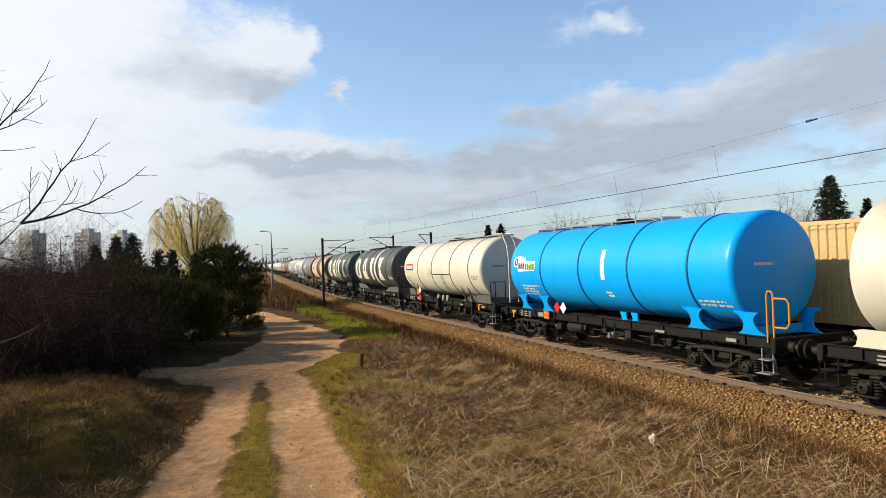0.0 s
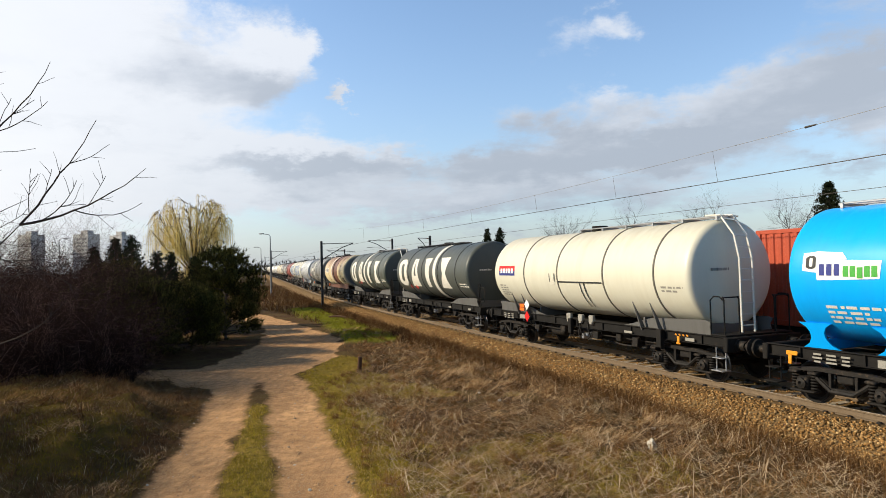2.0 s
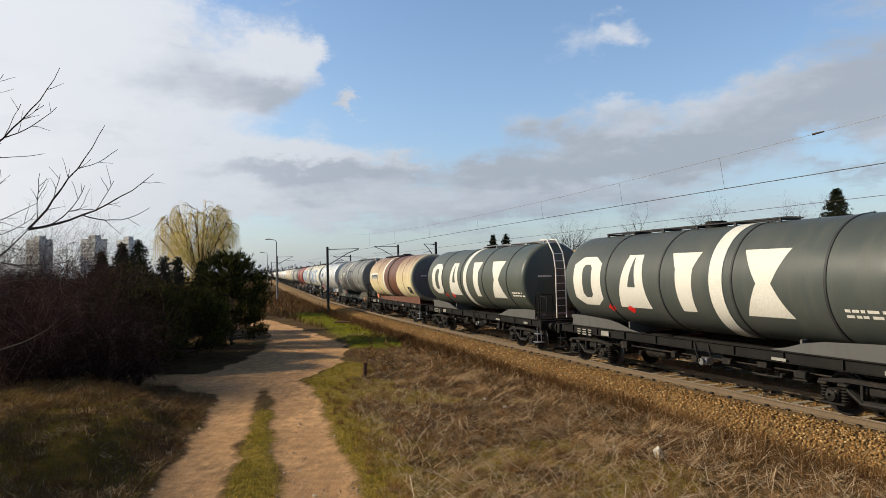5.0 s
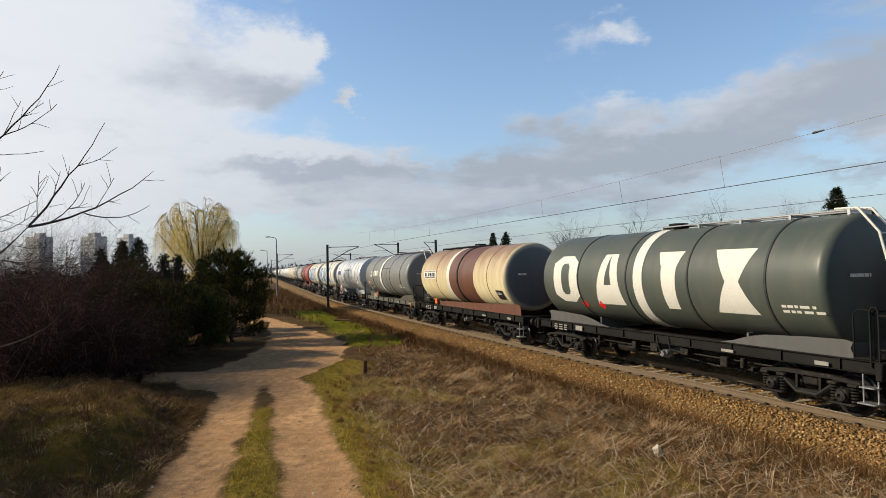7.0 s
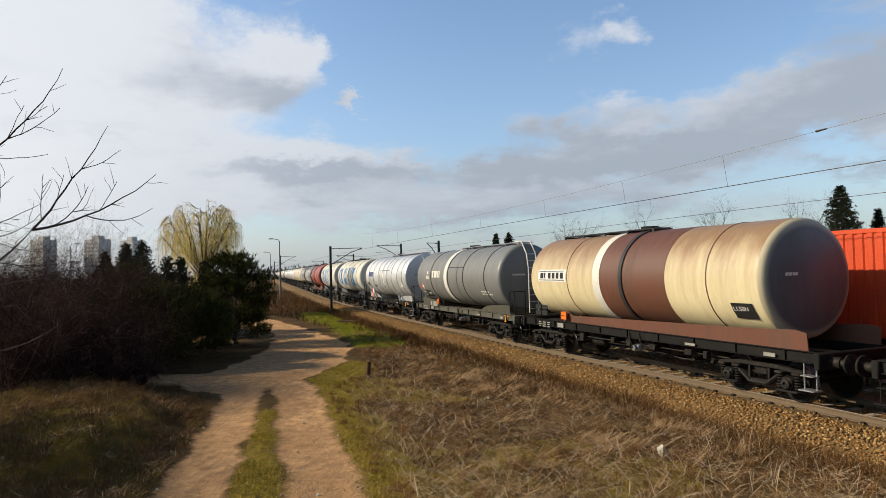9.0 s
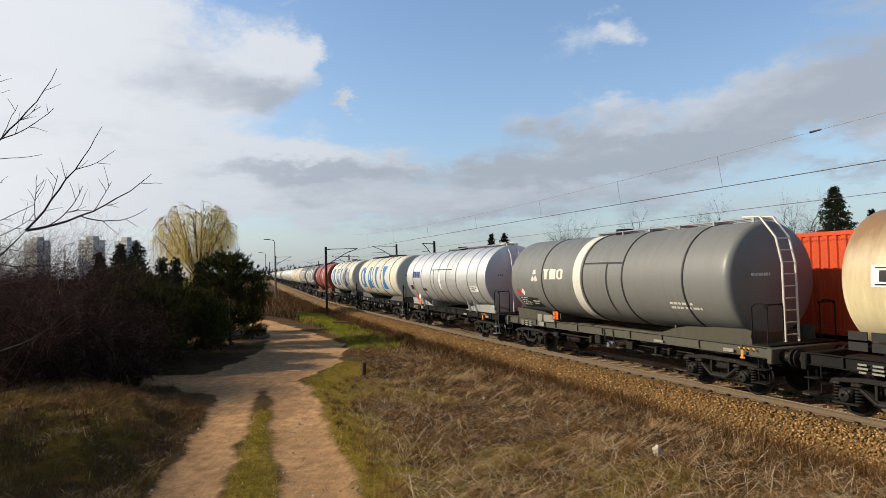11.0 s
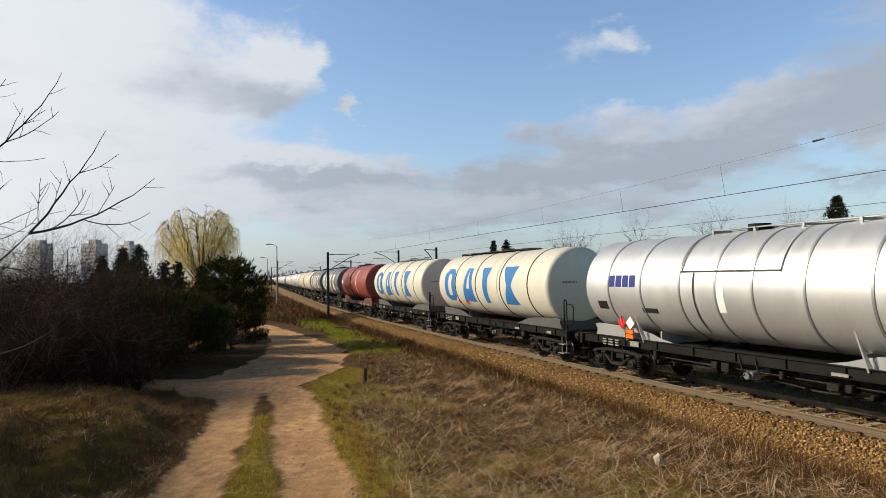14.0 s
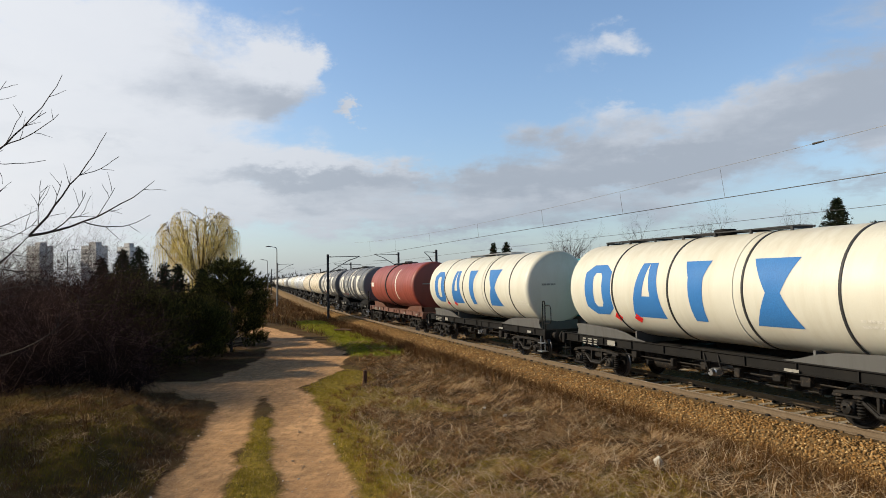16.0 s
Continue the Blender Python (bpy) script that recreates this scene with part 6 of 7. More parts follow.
def build_grass():
    rng = np.random.default_rng(11)
    # matted field
    x, y = scatter(rng, 420000, -7, 16, 8.0, 75, 1.45)
    dirt, green, fresh, bank = masks(x, y)
    s, lat = track_coords(x, y)
    patch = wobble(x, y, 0.8, 3) * 0.4 + wobble(x, y, 2.7, 9) * 0.3 - 0.45 * np.abs(wobble(x, y, 2.6, 17) + 0.7 * wobble(x, y, 6.1, 2)) + 0.1
    keep = (dirt < 0.12) & (lat < -2.55) & (off_line(x, y, RUT_RIGHT)[0] > 0.6) & (x > np.interp(y, [8, 20, 24, 30, 45, 75], [-1.6, -4.6, -4.5, -4.3, -9, -19])) & (rng.uniform(0, 1, len(x)) < np.clip(0.52 + 1.3 * patch - green * 0.75 - fresh * 0.9, 0.04, 1))
    x, y, lat, patch = x[keep], y[keep], lat[keep], patch[keep]
    n = len(x)
    h = rng.gamma(2.2, 0.055, n) * (0.8 + 0.8 * np.clip(patch, 0, 1)) + 0.03
    blades("dead_grass", x, y, np.clip(h, 0.04, 0.4), rng.uniform(0.003, 0.008, n) * np.clip(y / 14, 0.9, 2.5), np.clip(rng.normal(0.95, 0.42, n), 0.05, 1.5), "straw", "matted brown dead grass covering the field", rng, droop=0.5)
    # lodged mats: long stems lying one way
    x, y = scatter(rng, 230000, -6, 15, 8.0, 60, 1.5)
    s, lat = track_coords(x, y)
    dirt, green, fresh, bank = masks(x, y)
    mat_ = wobble(x, y, 0.55, 12) + 0.6 * wobble(x, y, 1.6, 3)
    keep = (dirt < 0.05) & (lat < -2.9) & (x > np.interp(y, [8, 20, 24, 30, 45, 75], [-0.6, -3.9, -3.4, -3.6, -8, -18])) & (rng.uniform(0, 1, len(x)) < np.clip(0.35 + 0.7 * mat_ - green * 0.8, 0.02, 1))
    x, y, mat_ = x[keep], y[keep], mat_[keep]
    n = len(x)
    way = 0.35 + 1.1 * wobble(x, y, 0.45, 5) + np.pi * (wobble(x, y, 0.8, 21) > 0.1)
    # clump sets height and tone: pale where raised, darker where low
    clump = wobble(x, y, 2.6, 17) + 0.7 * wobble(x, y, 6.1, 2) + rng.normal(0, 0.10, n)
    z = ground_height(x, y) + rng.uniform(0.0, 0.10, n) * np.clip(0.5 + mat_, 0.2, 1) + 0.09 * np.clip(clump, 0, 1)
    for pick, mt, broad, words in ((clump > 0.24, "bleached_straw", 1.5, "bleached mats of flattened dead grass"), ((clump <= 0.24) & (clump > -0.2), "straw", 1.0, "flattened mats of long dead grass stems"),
                                   (clump <= -0.2, "dark_straw", 1.3, "dark flattened grass in the hollows of the field")):
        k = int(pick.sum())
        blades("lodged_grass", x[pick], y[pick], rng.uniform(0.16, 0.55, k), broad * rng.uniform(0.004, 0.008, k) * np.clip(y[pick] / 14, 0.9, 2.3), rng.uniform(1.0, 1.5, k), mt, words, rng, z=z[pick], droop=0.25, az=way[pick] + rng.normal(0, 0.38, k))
    # tussocks
    m = 2600
    cx, cy = scatter(rng, m, -4.5, 13, 8.5, 45, 1.5)
    cs, cl = track_coords(cx, cy)
    ok = (cl < -2.9) & (masks(cx, cy)[0] < 0.02) & (cx > np.interp(cy, [8, 20, 24, 30, 45], [-0.8, -4.0, -3.6, -3.7, -8.5]))
    cx, cy = cx[ok], cy[ok]
    k = rng.integers(25, 60, len(cx))
    idx = np.repeat(np.arange(len(cx)), k)
    tall = rng.uniform(0.12, 0.34, len(cx))
    x, y = cx[idx] + rng.normal(0, 0.055, len(idx)), cy[idx] + rng.normal(0, 0.055, len(idx))
    blades("dead_tussocks", x, y, tall[idx] * rng.uniform(0.6, 1.3, len(idx)), rng.uniform(0.003, 0.007, len(idx)) * np.clip(y / 14, 0.9, 2.2), rng.uniform(0.1, 0.95, len(idx)), "straw", "small tussocks of dry brown grass in the field", rng, droop=0.9)
    # upright tufts along the foot of the ballast
    m = 2600
    ts = rng.uniform(3, 95, m) ** 1.0
    ts = 3 + 92 * rng.uniform(0, 1, m) ** 1.6
    tl = -2.7 - rng.gamma(1.3, 0.38, m)
    cx, cy, _ = along(ts, tl)
    k = rng.integers(10, 30, m)
    idx = np.repeat(np.arange(m), k)
    sp = rng.normal(0, 0.10, (len(idx), 2))
    x, y = cx[idx] + sp[:, 0], cy[idx] + sp[:, 1]
    th = rng.uniform(0.22, 0.68, m) * np.clip(1.15 - (-tl - 2.75) * 0.22, 0.35, 1.2)
    h = th[idx] * rng.uniform(0.5, 1.15, len(idx))
    ok = masks(x, y)[0] < 0.1
    x, y, h = x[ok], y[ok], h[ok]
    blades("tall_dead_grass", x, y, h, rng.uniform(0.004, 0.008, len(x)) * np.clip(y / 16, 0.8, 2.5), rng.uniform(0.02, 0.45, len(x)), "reed", "tall rusty dead grass at the foot of the ballast", rng, droop=0.55)
    # weeds on the slope beyond the road
    x, y = scatter(rng, 100000, -48, 8, 30, 140, 1.3)
    s, lat = track_coords(x, y)
    dirt, green, fresh, bank = masks(x, y)
    ok = (dirt < 0.1) & (fresh < 0.3) & (lat < np.interp(s, [34, 52], [-2.8, -1.5])) & (lat > -26) & (x > np.interp(y, [30, 38, 45, 55, 65, 100, 180], [-1.0, -4.5, -8.6, -13.4, -19.0, -36, -72]))
    x, y = x[ok], y[ok]
    blades("dead_weeds", x, y, rng.uniform(0.2, 0.7, len(x)), rng.uniform(0.02, 0.05, len(x)), rng.uniform(0.05, 0.7, len(x)), "reed", "brown dead weeds on the far slope", rng)
    # short green turf: verge, middle of the ruts
    x, y = scatter(rng, 480000, -8, 6, 7.5, 30, 1.6)
    dirt, green, fresh, bank = masks(x, y)
    ok = (dirt < 0.3) & (rng.uniform(0, 1, len(x)) < green * 0.95 * np.clip(0.65 + wobble(x, y, 1.9, 5), 0.1, 1))
    x, y = x[ok], y[ok]
    blades("turf", x, y, rng.gamma(3, 0.009, len(x)) + 0.012, rng.uniform(0.006, 0.012, len(x)) * np.clip(y / 13, 0.8, 2), rng.uniform(0.1, 0.9, len(x)), "green_grass", "short yellow-green turf beside the wheel ruts", rng)
    # fresh patch by the far road
    x, y = scatter(rng, 90000, -16, -1, 30, 66, 1.2)
    fresh = masks(x, y)[2]
    ok = rng.uniform(0, 1, len(x)) < fresh
    x, y = x[ok], y[ok]
    blades("fresh_grass", x, y, rng.uniform(0.05, 0.16, len(x)), rng.uniform(0.012, 0.025, len(x)), rng.uniform(0.1, 0.9, len(x)), "bright_grass", "patch of fresh green grass by the road", rng)
    # left bank
    x, y = scatter(rng, 260000, -22, -4.8, 8, 26, 1.4)
    dirt, green, fresh, bank = masks(x, y)
    side = (x < np.interp(y, [8, 11, 15, 18, 20, 22, 23.2, 24.2, 26], [-4.6, -5.0, -5.7, -6.5, -7.2, -8.2, -9.4, -12.5, -30]))
    tone = wobble(x, y, 0.7, 2) + 0.5 * wobble(x, y, 2.1, 6) - 0.7 * soft_step(y, 16.5, 19.5)
    ok = side & (dirt < 0.2)
    g = ok & (tone > -0.05) & (rng.uniform(0, 1, len(x)) < 0.8)
    blades("bank_turf", x[g], y[g], rng.gamma(3, 0.012, g.sum()) + 0.015, rng.uniform(0.007, 0.015, g.sum()), rng.uniform(0.1, 1.0, g.sum()), "moss", "mossy green turf on the roadside bank", rng)
    d = ok & (tone <= 0.25) & (rng.uniform(0, 1, len(x)) < 0.6)
    pale = ok & (wobble(x, y, 2.2, 14) + 0.6 * wobble(x, y, 5.2, 3) > 0.42) & (rng.uniform(0, 1, len(x)) < 0.22)
    blades("bank_straw", x[pale], y[pale], rng.uniform(0.12, 0.4, pale.sum()), rng.uniform(0.005, 0.010, pale.sum()), rng.uniform(1.0, 1.5, pale.sum()), "bleached_straw", "bleached straw lying on the roadside bank", rng, z=ground_height(x[pale], y[pale]) + rng.uniform(0.02, 0.10, pale.sum()), droop=0.3)
    blades("bank_dead_grass", x[d], y[d], rng.gamma(3, 0.04, d.sum()) + 0.03, rng.uniform(0.004, 0.010, d.sum()), rng.uniform(0.3, 1.45, d.sum()), "dull_straw", "matted dead grass on the roadside bank", rng, droop=0.6)
    # straw brighter than the bank's dull grass, standing in for sun on the rim
    rim = ok & (y > 16.8) & (x > -12) & (wobble(x, y, 1.9, 8) > -0.25) & (rng.uniform(0, 1, len(x)) < 0.34)
    k = int(rim.sum())
    blades("bank_rim_straw", x[rim], y[rim], rng.uniform(0.14, 0.46, k), rng.uniform(0.005, 0.011, k), rng.uniform(0.9, 1.45, k), "straw", "orange-brown straw over the rim of the bank, bright as if sunlit", rng, z=ground_height(x[rim], y[rim]) + rng.uniform(0.0, 0.12, k), droop=0.35, az=-0.5 + rng.normal(0, 0.6, k))
    m = 900
    cx, cy = scatter(rng, m, -16, -5.2, 8.5, 23, 1.3)
    side = cx < np.interp(cy, [8, 11, 15, 18, 20, 22.5], [-5.0, -5.4, -6.1, -7.0, -7.8, -9.6])
    cx, cy = cx[side], cy[side]
    k = rng.integers(20, 70, len(cx))
    idx = np.repeat(np.arange(len(cx)), k)
    tall = rng.uniform(0.06, 0.24, len(cx))
    x, y = cx[idx] + rng.normal(0, 0.09, len(idx)), cy[idx] + rng.normal(0, 0.09, len(idx))
    blades("bank_tussocks", x, y, tall[idx] * rng.uniform(0.5, 1.3, len(idx)), rng.uniform(0.003, 0.008, len(idx)), rng.uniform(0.1, 1.1, len(idx)), "dull_straw", "clumps of rotten brown grass on the roadside bank", rng, droop=0.9)
    # long pale stalks lying about
    x, y = scatter(rng, 20000, -4, 14, 9, 32, 1.5)
    s, lat = track_coords(x, y)
    ok = (lat < -3.0) & (masks(x, y)[0] < 0.05) & (x > np.interp(y, [8, 20, 30], [0.0, -3.2, -3.0]))
    x, y = x[ok], y[ok]
    blades("broken_stalks", x, y, rng.uniform(0.25, 0.85, len(x)), rng.uniform(0.006, 0.013, len(x)), rng.uniform(1.0, 1.52, len(x)), "pale_stalk", "pale broken stalks lying in the dead grass", rng, z=ground_height(x, y) + rng.uniform(0.02, 0.14, len(x)), droop=0.3)


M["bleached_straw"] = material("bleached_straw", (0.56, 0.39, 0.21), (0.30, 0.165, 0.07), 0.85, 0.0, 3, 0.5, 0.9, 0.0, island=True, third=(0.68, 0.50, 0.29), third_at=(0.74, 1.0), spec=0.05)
M["dark_straw"] = material("dark_straw", (0.085, 0.043, 0.019), (0.035, 0.019, 0.010), 0.9, 0.0, 3, 0.5, 0.9, 0.0, island=True, spec=0.03)
M["pale_stalk"] = material("pale_stalk", (0.58, 0.45, 0.29), (0.36, 0.25, 0.14), 0.8, 0.0, 3, 0.5, 0.9, 0.0, island=True)
build_grass()


def pebbles(name, x, y, z, size, mat, label, category, rng):
    """Many small broken stones in one mesh."""
    n = len(x)
    cube = np.array([(a, b, c) for a in (-1, 1) for b in (-1, 1) for c in (-1, 1)], float)
    co = cube[None] * rng.uniform(0.55, 1.1, (n, 8, 3)) * size[:, None, None] * np.stack([np.ones(n), rng.uniform(0.7, 1.3, n), rng.uniform(0.6, 0.9, n)], 1)[:, None]
    a, b = rng.uniform(0, 6.28, n), rng.uniform(-0.6, 0.6, n)
    ca, sa, cb, sb = np.cos(a)[:, None], np.sin(a)[:, None], np.cos(b)[:, None], np.sin(b)[:, None]
    X, Y, Z = co[..., 0], co[..., 1] * cb - co[..., 2] * sb, co[..., 1] * sb + co[..., 2] * cb
    co = np.stack([X * ca - Y * sa + x[:, None], X * sa + Y * ca + y[:, None], Z + z[:, None]], 2)
    q = [(0, 1, 3, 2), (4, 6, 7, 5), (0, 4, 5, 1), (2, 3, 7, 6), (0, 2, 6, 4), (1, 5, 7, 3)]
    t = np.array([p for a_ in q for p in ((a_[0], a_[1], a_[2]), (a_[0], a_[2], a_[3]))])
    tris = (np.arange(n)[:, None, None] * 8 + t[None]).reshape(-1, 3)
    tagged(new(name, quick_mesh(name, co.reshape(-1, 3), tris, mat)), label, category, kind="stuff")


def stones():
    """Loose ballast on the shoulder and between the sleepers; gravel worked out of the ruts."""
    rng = np.random.default_rng(4)
    n = 46000
    s = 3 + 70 * rng.uniform(0, 1, n) ** 1.7
    lat = np.where(rng.uniform(0, 1, n) < 0.78, rng.uniform(-2.95, -1.2, n), rng.uniform(-1.2, 5.4, n))
    z = np.interp(lat, [a for a, _ in BED], [b for _, b in BED]) + rng.uniform(-0.005, 0.025, n)
    x, y, _ = along(s, lat)
    pebbles("ballast_stones", x, y, z, rng.uniform(0.015, 0.033, n) * np.clip(1 + (s - 20) / 60, 1, 1.6), "ballast", "loose tan ballast stones along the track", "ballast", rng)
    x, y = scatter(rng, 7500, -9, 1, 9, 30, 1.5)
    dirt = masks(x, y)[0]
    ok = (dirt > 0.25) & (rng.uniform(0, 1, len(x)) < 0.30 + 0.45 * (dirt < 0.8) + 0.3 * wobble(x, y, 0.8, 4))
    x, y = x[ok], y[ok]
    pebbles("gravel", x, y, ground_height(x, y) + 0.004, rng.gamma(1.6, 0.0035, len(x)) + 0.004, "gravel_stone", "small stones scattered over the sandy ruts", "gravel", rng)


M["gravel_stone"] = material("gravel_stone", (0.42, 0.31, 0.20), (0.20, 0.14, 0.09), 0.9, 0.0, 3, 0.5, 0.9, 0.0, island=True, third=(0.62, 0.54, 0.43), third_at=(0.8, 1.0))
stones()


def polyline_tubes(lines, mat, name, sides=4):
    """Many thin tapered tubes in one mesh: lines of (points, r0, r1)."""
    co, tris, base = [], [], 0
    ang = np.arange(sides) * 2 * np.pi / sides
    for pts, r0, r1 in lines:
        p = np.asarray(pts, float)
        d = np.gradient(p, axis=0)
        d /= np.linalg.norm(d, axis=1)[:, None] + 1e-9
        ref = np.array([0, 0, 1.0]) if abs(d[0, 2]) < 0.9 else np.array([1.0, 0, 0])
        u = np.cross(d, ref)
        u /= np.linalg.norm(u, axis=1)[:, None] + 1e-9
        v = np.cross(d, u)
        r = np.linspace(r0, r1, len(p))
        ring = p[:, None] + (u[:, None] * np.cos(ang)[None, :, None] + v[:, None] * np.sin(ang)[None, :, None]) * r[:, None, None]
        co.append(ring.reshape(-1, 3))
        k = np.arange(sides)
        k2 = (k + 1) % sides
        for i in range(len(p) - 1):
            a, b = base + i * sides, base + (i + 1) * sides
            tris.append(np.stack([a + k, a + k2, b + k2], 1))
            tris.append(np.stack([a + k, b + k2, b + k], 1))
        base += len(p) * sides
    me = quick_mesh(name, np.concatenate(co), np.concatenate(tris), mat)
    me.polygons.foreach_set("use_smooth", [True] * len(me.polygons))
    return me


def branch(lines, p, d, length, r, level, rng, up=0.12, spread=0.6, kids=4, wiggle=0.13, taper=0.35, shrink=0.58):
    """A limb that bends, tapers and forks."""
    n = 5 if level > 0 else 4
    pts = [np.array(p, float)]
    d = np.array(d, float) / np.linalg.norm(d)
    for _ in range(n):
        d = d + rng.normal(0, wiggle, 3) + np.array([0, 0, up]) * 0.5
        d /= np.linalg.norm(d)
        pts.append(pts[-1] + d * length / n)
    lines.append((pts, r, max(r * taper, 0.002)))
    if level == 0:
        return
    for k in range(kids):
        t = rng.uniform(0.3, 0.98) if k else 0.97
        i = min(int(t * n), n - 1)
        q = pts[i] + (pts[i + 1] - pts[i]) * (t * n - i)
        a = rng.normal(0, 1, 3)
        dd = d + a / np.linalg.norm(a) * spread * rng.uniform(0.6, 1.3)
        branch(lines, q, dd, length * shrink * rng.uniform(0.7, 1.15), max(r * (1 - t * 0.6) * 0.62, 0.0025), level - 1, rng, up, spread, kids, wiggle, taper, shrink)


def bare_shrub(x, y, height, width, seed, stems=34, mat="shrub_twig", level=2):
    rng = np.random.default_rng(seed)
    g = float(ground_height(x, y))
    lines = []
    for _ in range(stems):
        a = rng.uniform(0, 6.28)
        o = rng.uniform(0, width * 0.3)
        lean = rng.uniform(0.1, 1.0)
        branch(lines, (o * math.cos(a), o * math.sin(a), -0.05), (math.cos(a) * lean, math.sin(a) * lean, 1), height * rng.uniform(0.45, 0.8), 0.017, level, rng, -0.10, 0.95, 6, 0.17)
    ob = new("bare_shrub", polyline_tubes(lines, mat, "bare_shrub", 3))
    ob.matrix_basis = pose(x, y, g)
    tagged(ob, "leafless thicket shrub of thin reddish-brown twigs", "shrub", "shrubs of the thicket")


def bare_tree(x, y, height, seed, label="leafless tree with fine upright twigs behind the railway"):
    rng = np.random.default_rng(seed)
    g = float(ground_height(x, y))
    t = thing("bare_tree", pose(x, y, g), label, "tree", "leafless trees behind the railway")
    trunk, crown = [], []
    trunk.append(([(0, 0, -0.1), (0.05, 0, height * 0.2), (0, 0.1, height * 0.4)], height * 0.022, height * 0.014))
    for _ in range(13):
        a = rng.uniform(0, 6.28)
        z = rng.uniform(0.25, 0.6) * height
        branch(crown, (0, 0, z), (math.cos(a) * 0.7, math.sin(a) * 0.7, 1), height * rng.uniform(0.30, 0.44), height * 0.007, 3, rng, 0.06, 0.8, 5, 0.13)
    part("trunk", polyline_tubes(trunk, "bark", "trunk", 8), None, t)
    part("crown", polyline_tubes(crown, "twig", "crown", 3), None, t)


def needles(points, dirs, count, length, width, rng, mat, name, spread=0.8):
    """Tufts of narrow triangles round points, each leaning out along its direction."""
    n = len(points)
    p = np.repeat(points, count, 0)
    d = np.repeat(dirs, count, 0) + rng.normal(0, spread, (n * count, 3))
    d /= np.linalg.norm(d, axis=1)[:, None] + 1e-9
    s = np.cross(d, rng.normal(0, 1, d.shape))
    s /= np.linalg.norm(s, axis=1)[:, None] + 1e-9
    ln = length * rng.uniform(0.6, 1.3, len(p))[:, None]
    w = width * rng.uniform(0.7, 1.3, len(p))[:, None]
    co = np.stack([p - s * w, p + s * w, p + d * ln], 1).reshape(-1, 3)
    return quick_mesh(name, co, np.arange(len(co)).reshape(-1, 3), mat)


def pine(x, y, height, width, seed, tufts=2600, label="dense dark green young pine with upright candles"):
    rng = np.random.default_rng(seed)
    g = float(ground_height(x, y))
    t = thing("pine_tree", pose(x, y, g), label, "pine", "young pines by the road")
    part("trunk", polyline_tubes([([(0, 0, -0.1), (0.04, 0.03, height * 0.5), (0, 0, height * 0.93)], 0.09, 0.02)], "bark", "trunk", 7), None, t)
    limbs, pts, dirs = [], [], []
    for k in range(70):
        z = height * (0.04 + 0.9 * (k + rng.uniform(0, 1)) / 70)
        f = z / height
        reach = width * (1.0 if f < 0.45 else 1.0 - ((f - 0.45) / 0.6) ** 1.4) * rng.uniform(0.7, 1.1)
        a = k * 2.4 + rng.uniform(-0.4, 0.4)
        end = np.array([math.cos(a) * reach, math.sin(a) * reach, min(z + reach * rng.uniform(0.15, 0.5), height)])
        start = np.array([0, 0, z])
        mid = (start + end) / 2 - np.array([0, 0, 0.1])
        limbs.append(([start, mid, end], 0.028, 0.008))
        m = int(tufts / 70 * (0.4 + reach / width))
        u = rng.uniform(0.15, 1.0, m) ** 0.5
        q = start + (end - start) * u[:, None] + rng.normal(0, 0.10 + 0.07 * width / 2, (m, 3)) * np.array([1, 1, 0.9])
        pts.append(q)
        out = (end - start) / np.linalg.norm(end - start)
        dirs.append(np.tile(out * 0.55 + np.array([0, 0, 0.9]), (m, 1)) + rng.normal(0, 0.22, (m, 3)))
    pts, dirs = np.concatenate(pts), np.concatenate(dirs)
    pts[:, 2] = np.maximum(pts[:, 2], 0.05)
    part("branchwork", polyline_tubes(limbs, "bark", "branchwork", 4), None, t)
    part("crown", needles(pts, dirs, 22, 0.26, 0.007, rng, "needle", "crown", 0.42), None, t, "needle crown")


def spruce(x, y, height, width, seed, label="dark pointed spruce", group="spruces", mat="spruce", layers=None, cone=0.8):
    rng = np.random.default_rng(seed)
    g = float(ground_height(x, y))
    t = thing("spruce_tree", pose(x, y, g), label, "spruce", group)
    part("trunk", polyline_tubes([([(0, 0, -0.1), (0, 0, height * 0.5), (0, 0, height * 0.99)], height * 0.016, 0.02)], "bark", "trunk", 7), None, t)
    pts, dirs, limbs = [], [], []
    n = layers or 150
    for k in range(n):
        f = 0.05 + 0.94 * ((k + rng.uniform(0, 1)) / n) ** 0.85
        z = height * f
        reach = width * (1 - f) ** cone * rng.uniform(0.55, 1.15) + 0.04
        a = k * 2.4 + rng.uniform(-0.5, 0.5)
        start, end = np.array([0, 0, z]), np.array([math.cos(a) * reach, math.sin(a) * reach, z - reach * rng.uniform(0.05, 0.4)])
        limbs.append(([start, (start + end) / 2 - np.array([0, 0, 0.1]), end], 0.03, 0.01))
        m = int(6 + reach * 9)
        u = rng.uniform(0.15, 1.05, m)
        pts.append(start + (end - start) * u[:, None] + rng.normal(0, 0.10 + 0.03 * reach, (m, 3)))
        dirs.append(np.tile((end - start) / reach * 0.8 + np.array([0, 0, -0.15]), (m, 1)))
    pts, dirs = np.concatenate(pts), np.concatenate(dirs)
    part("branchwork", polyline_tubes(limbs, "bark", "branchwork", 3), None, t)
    part("crown", needles(pts, dirs, 14, height * 0.022 + 0.05, height * 0.0022 + 0.005, rng, mat, "crown", 0.6), None, t)


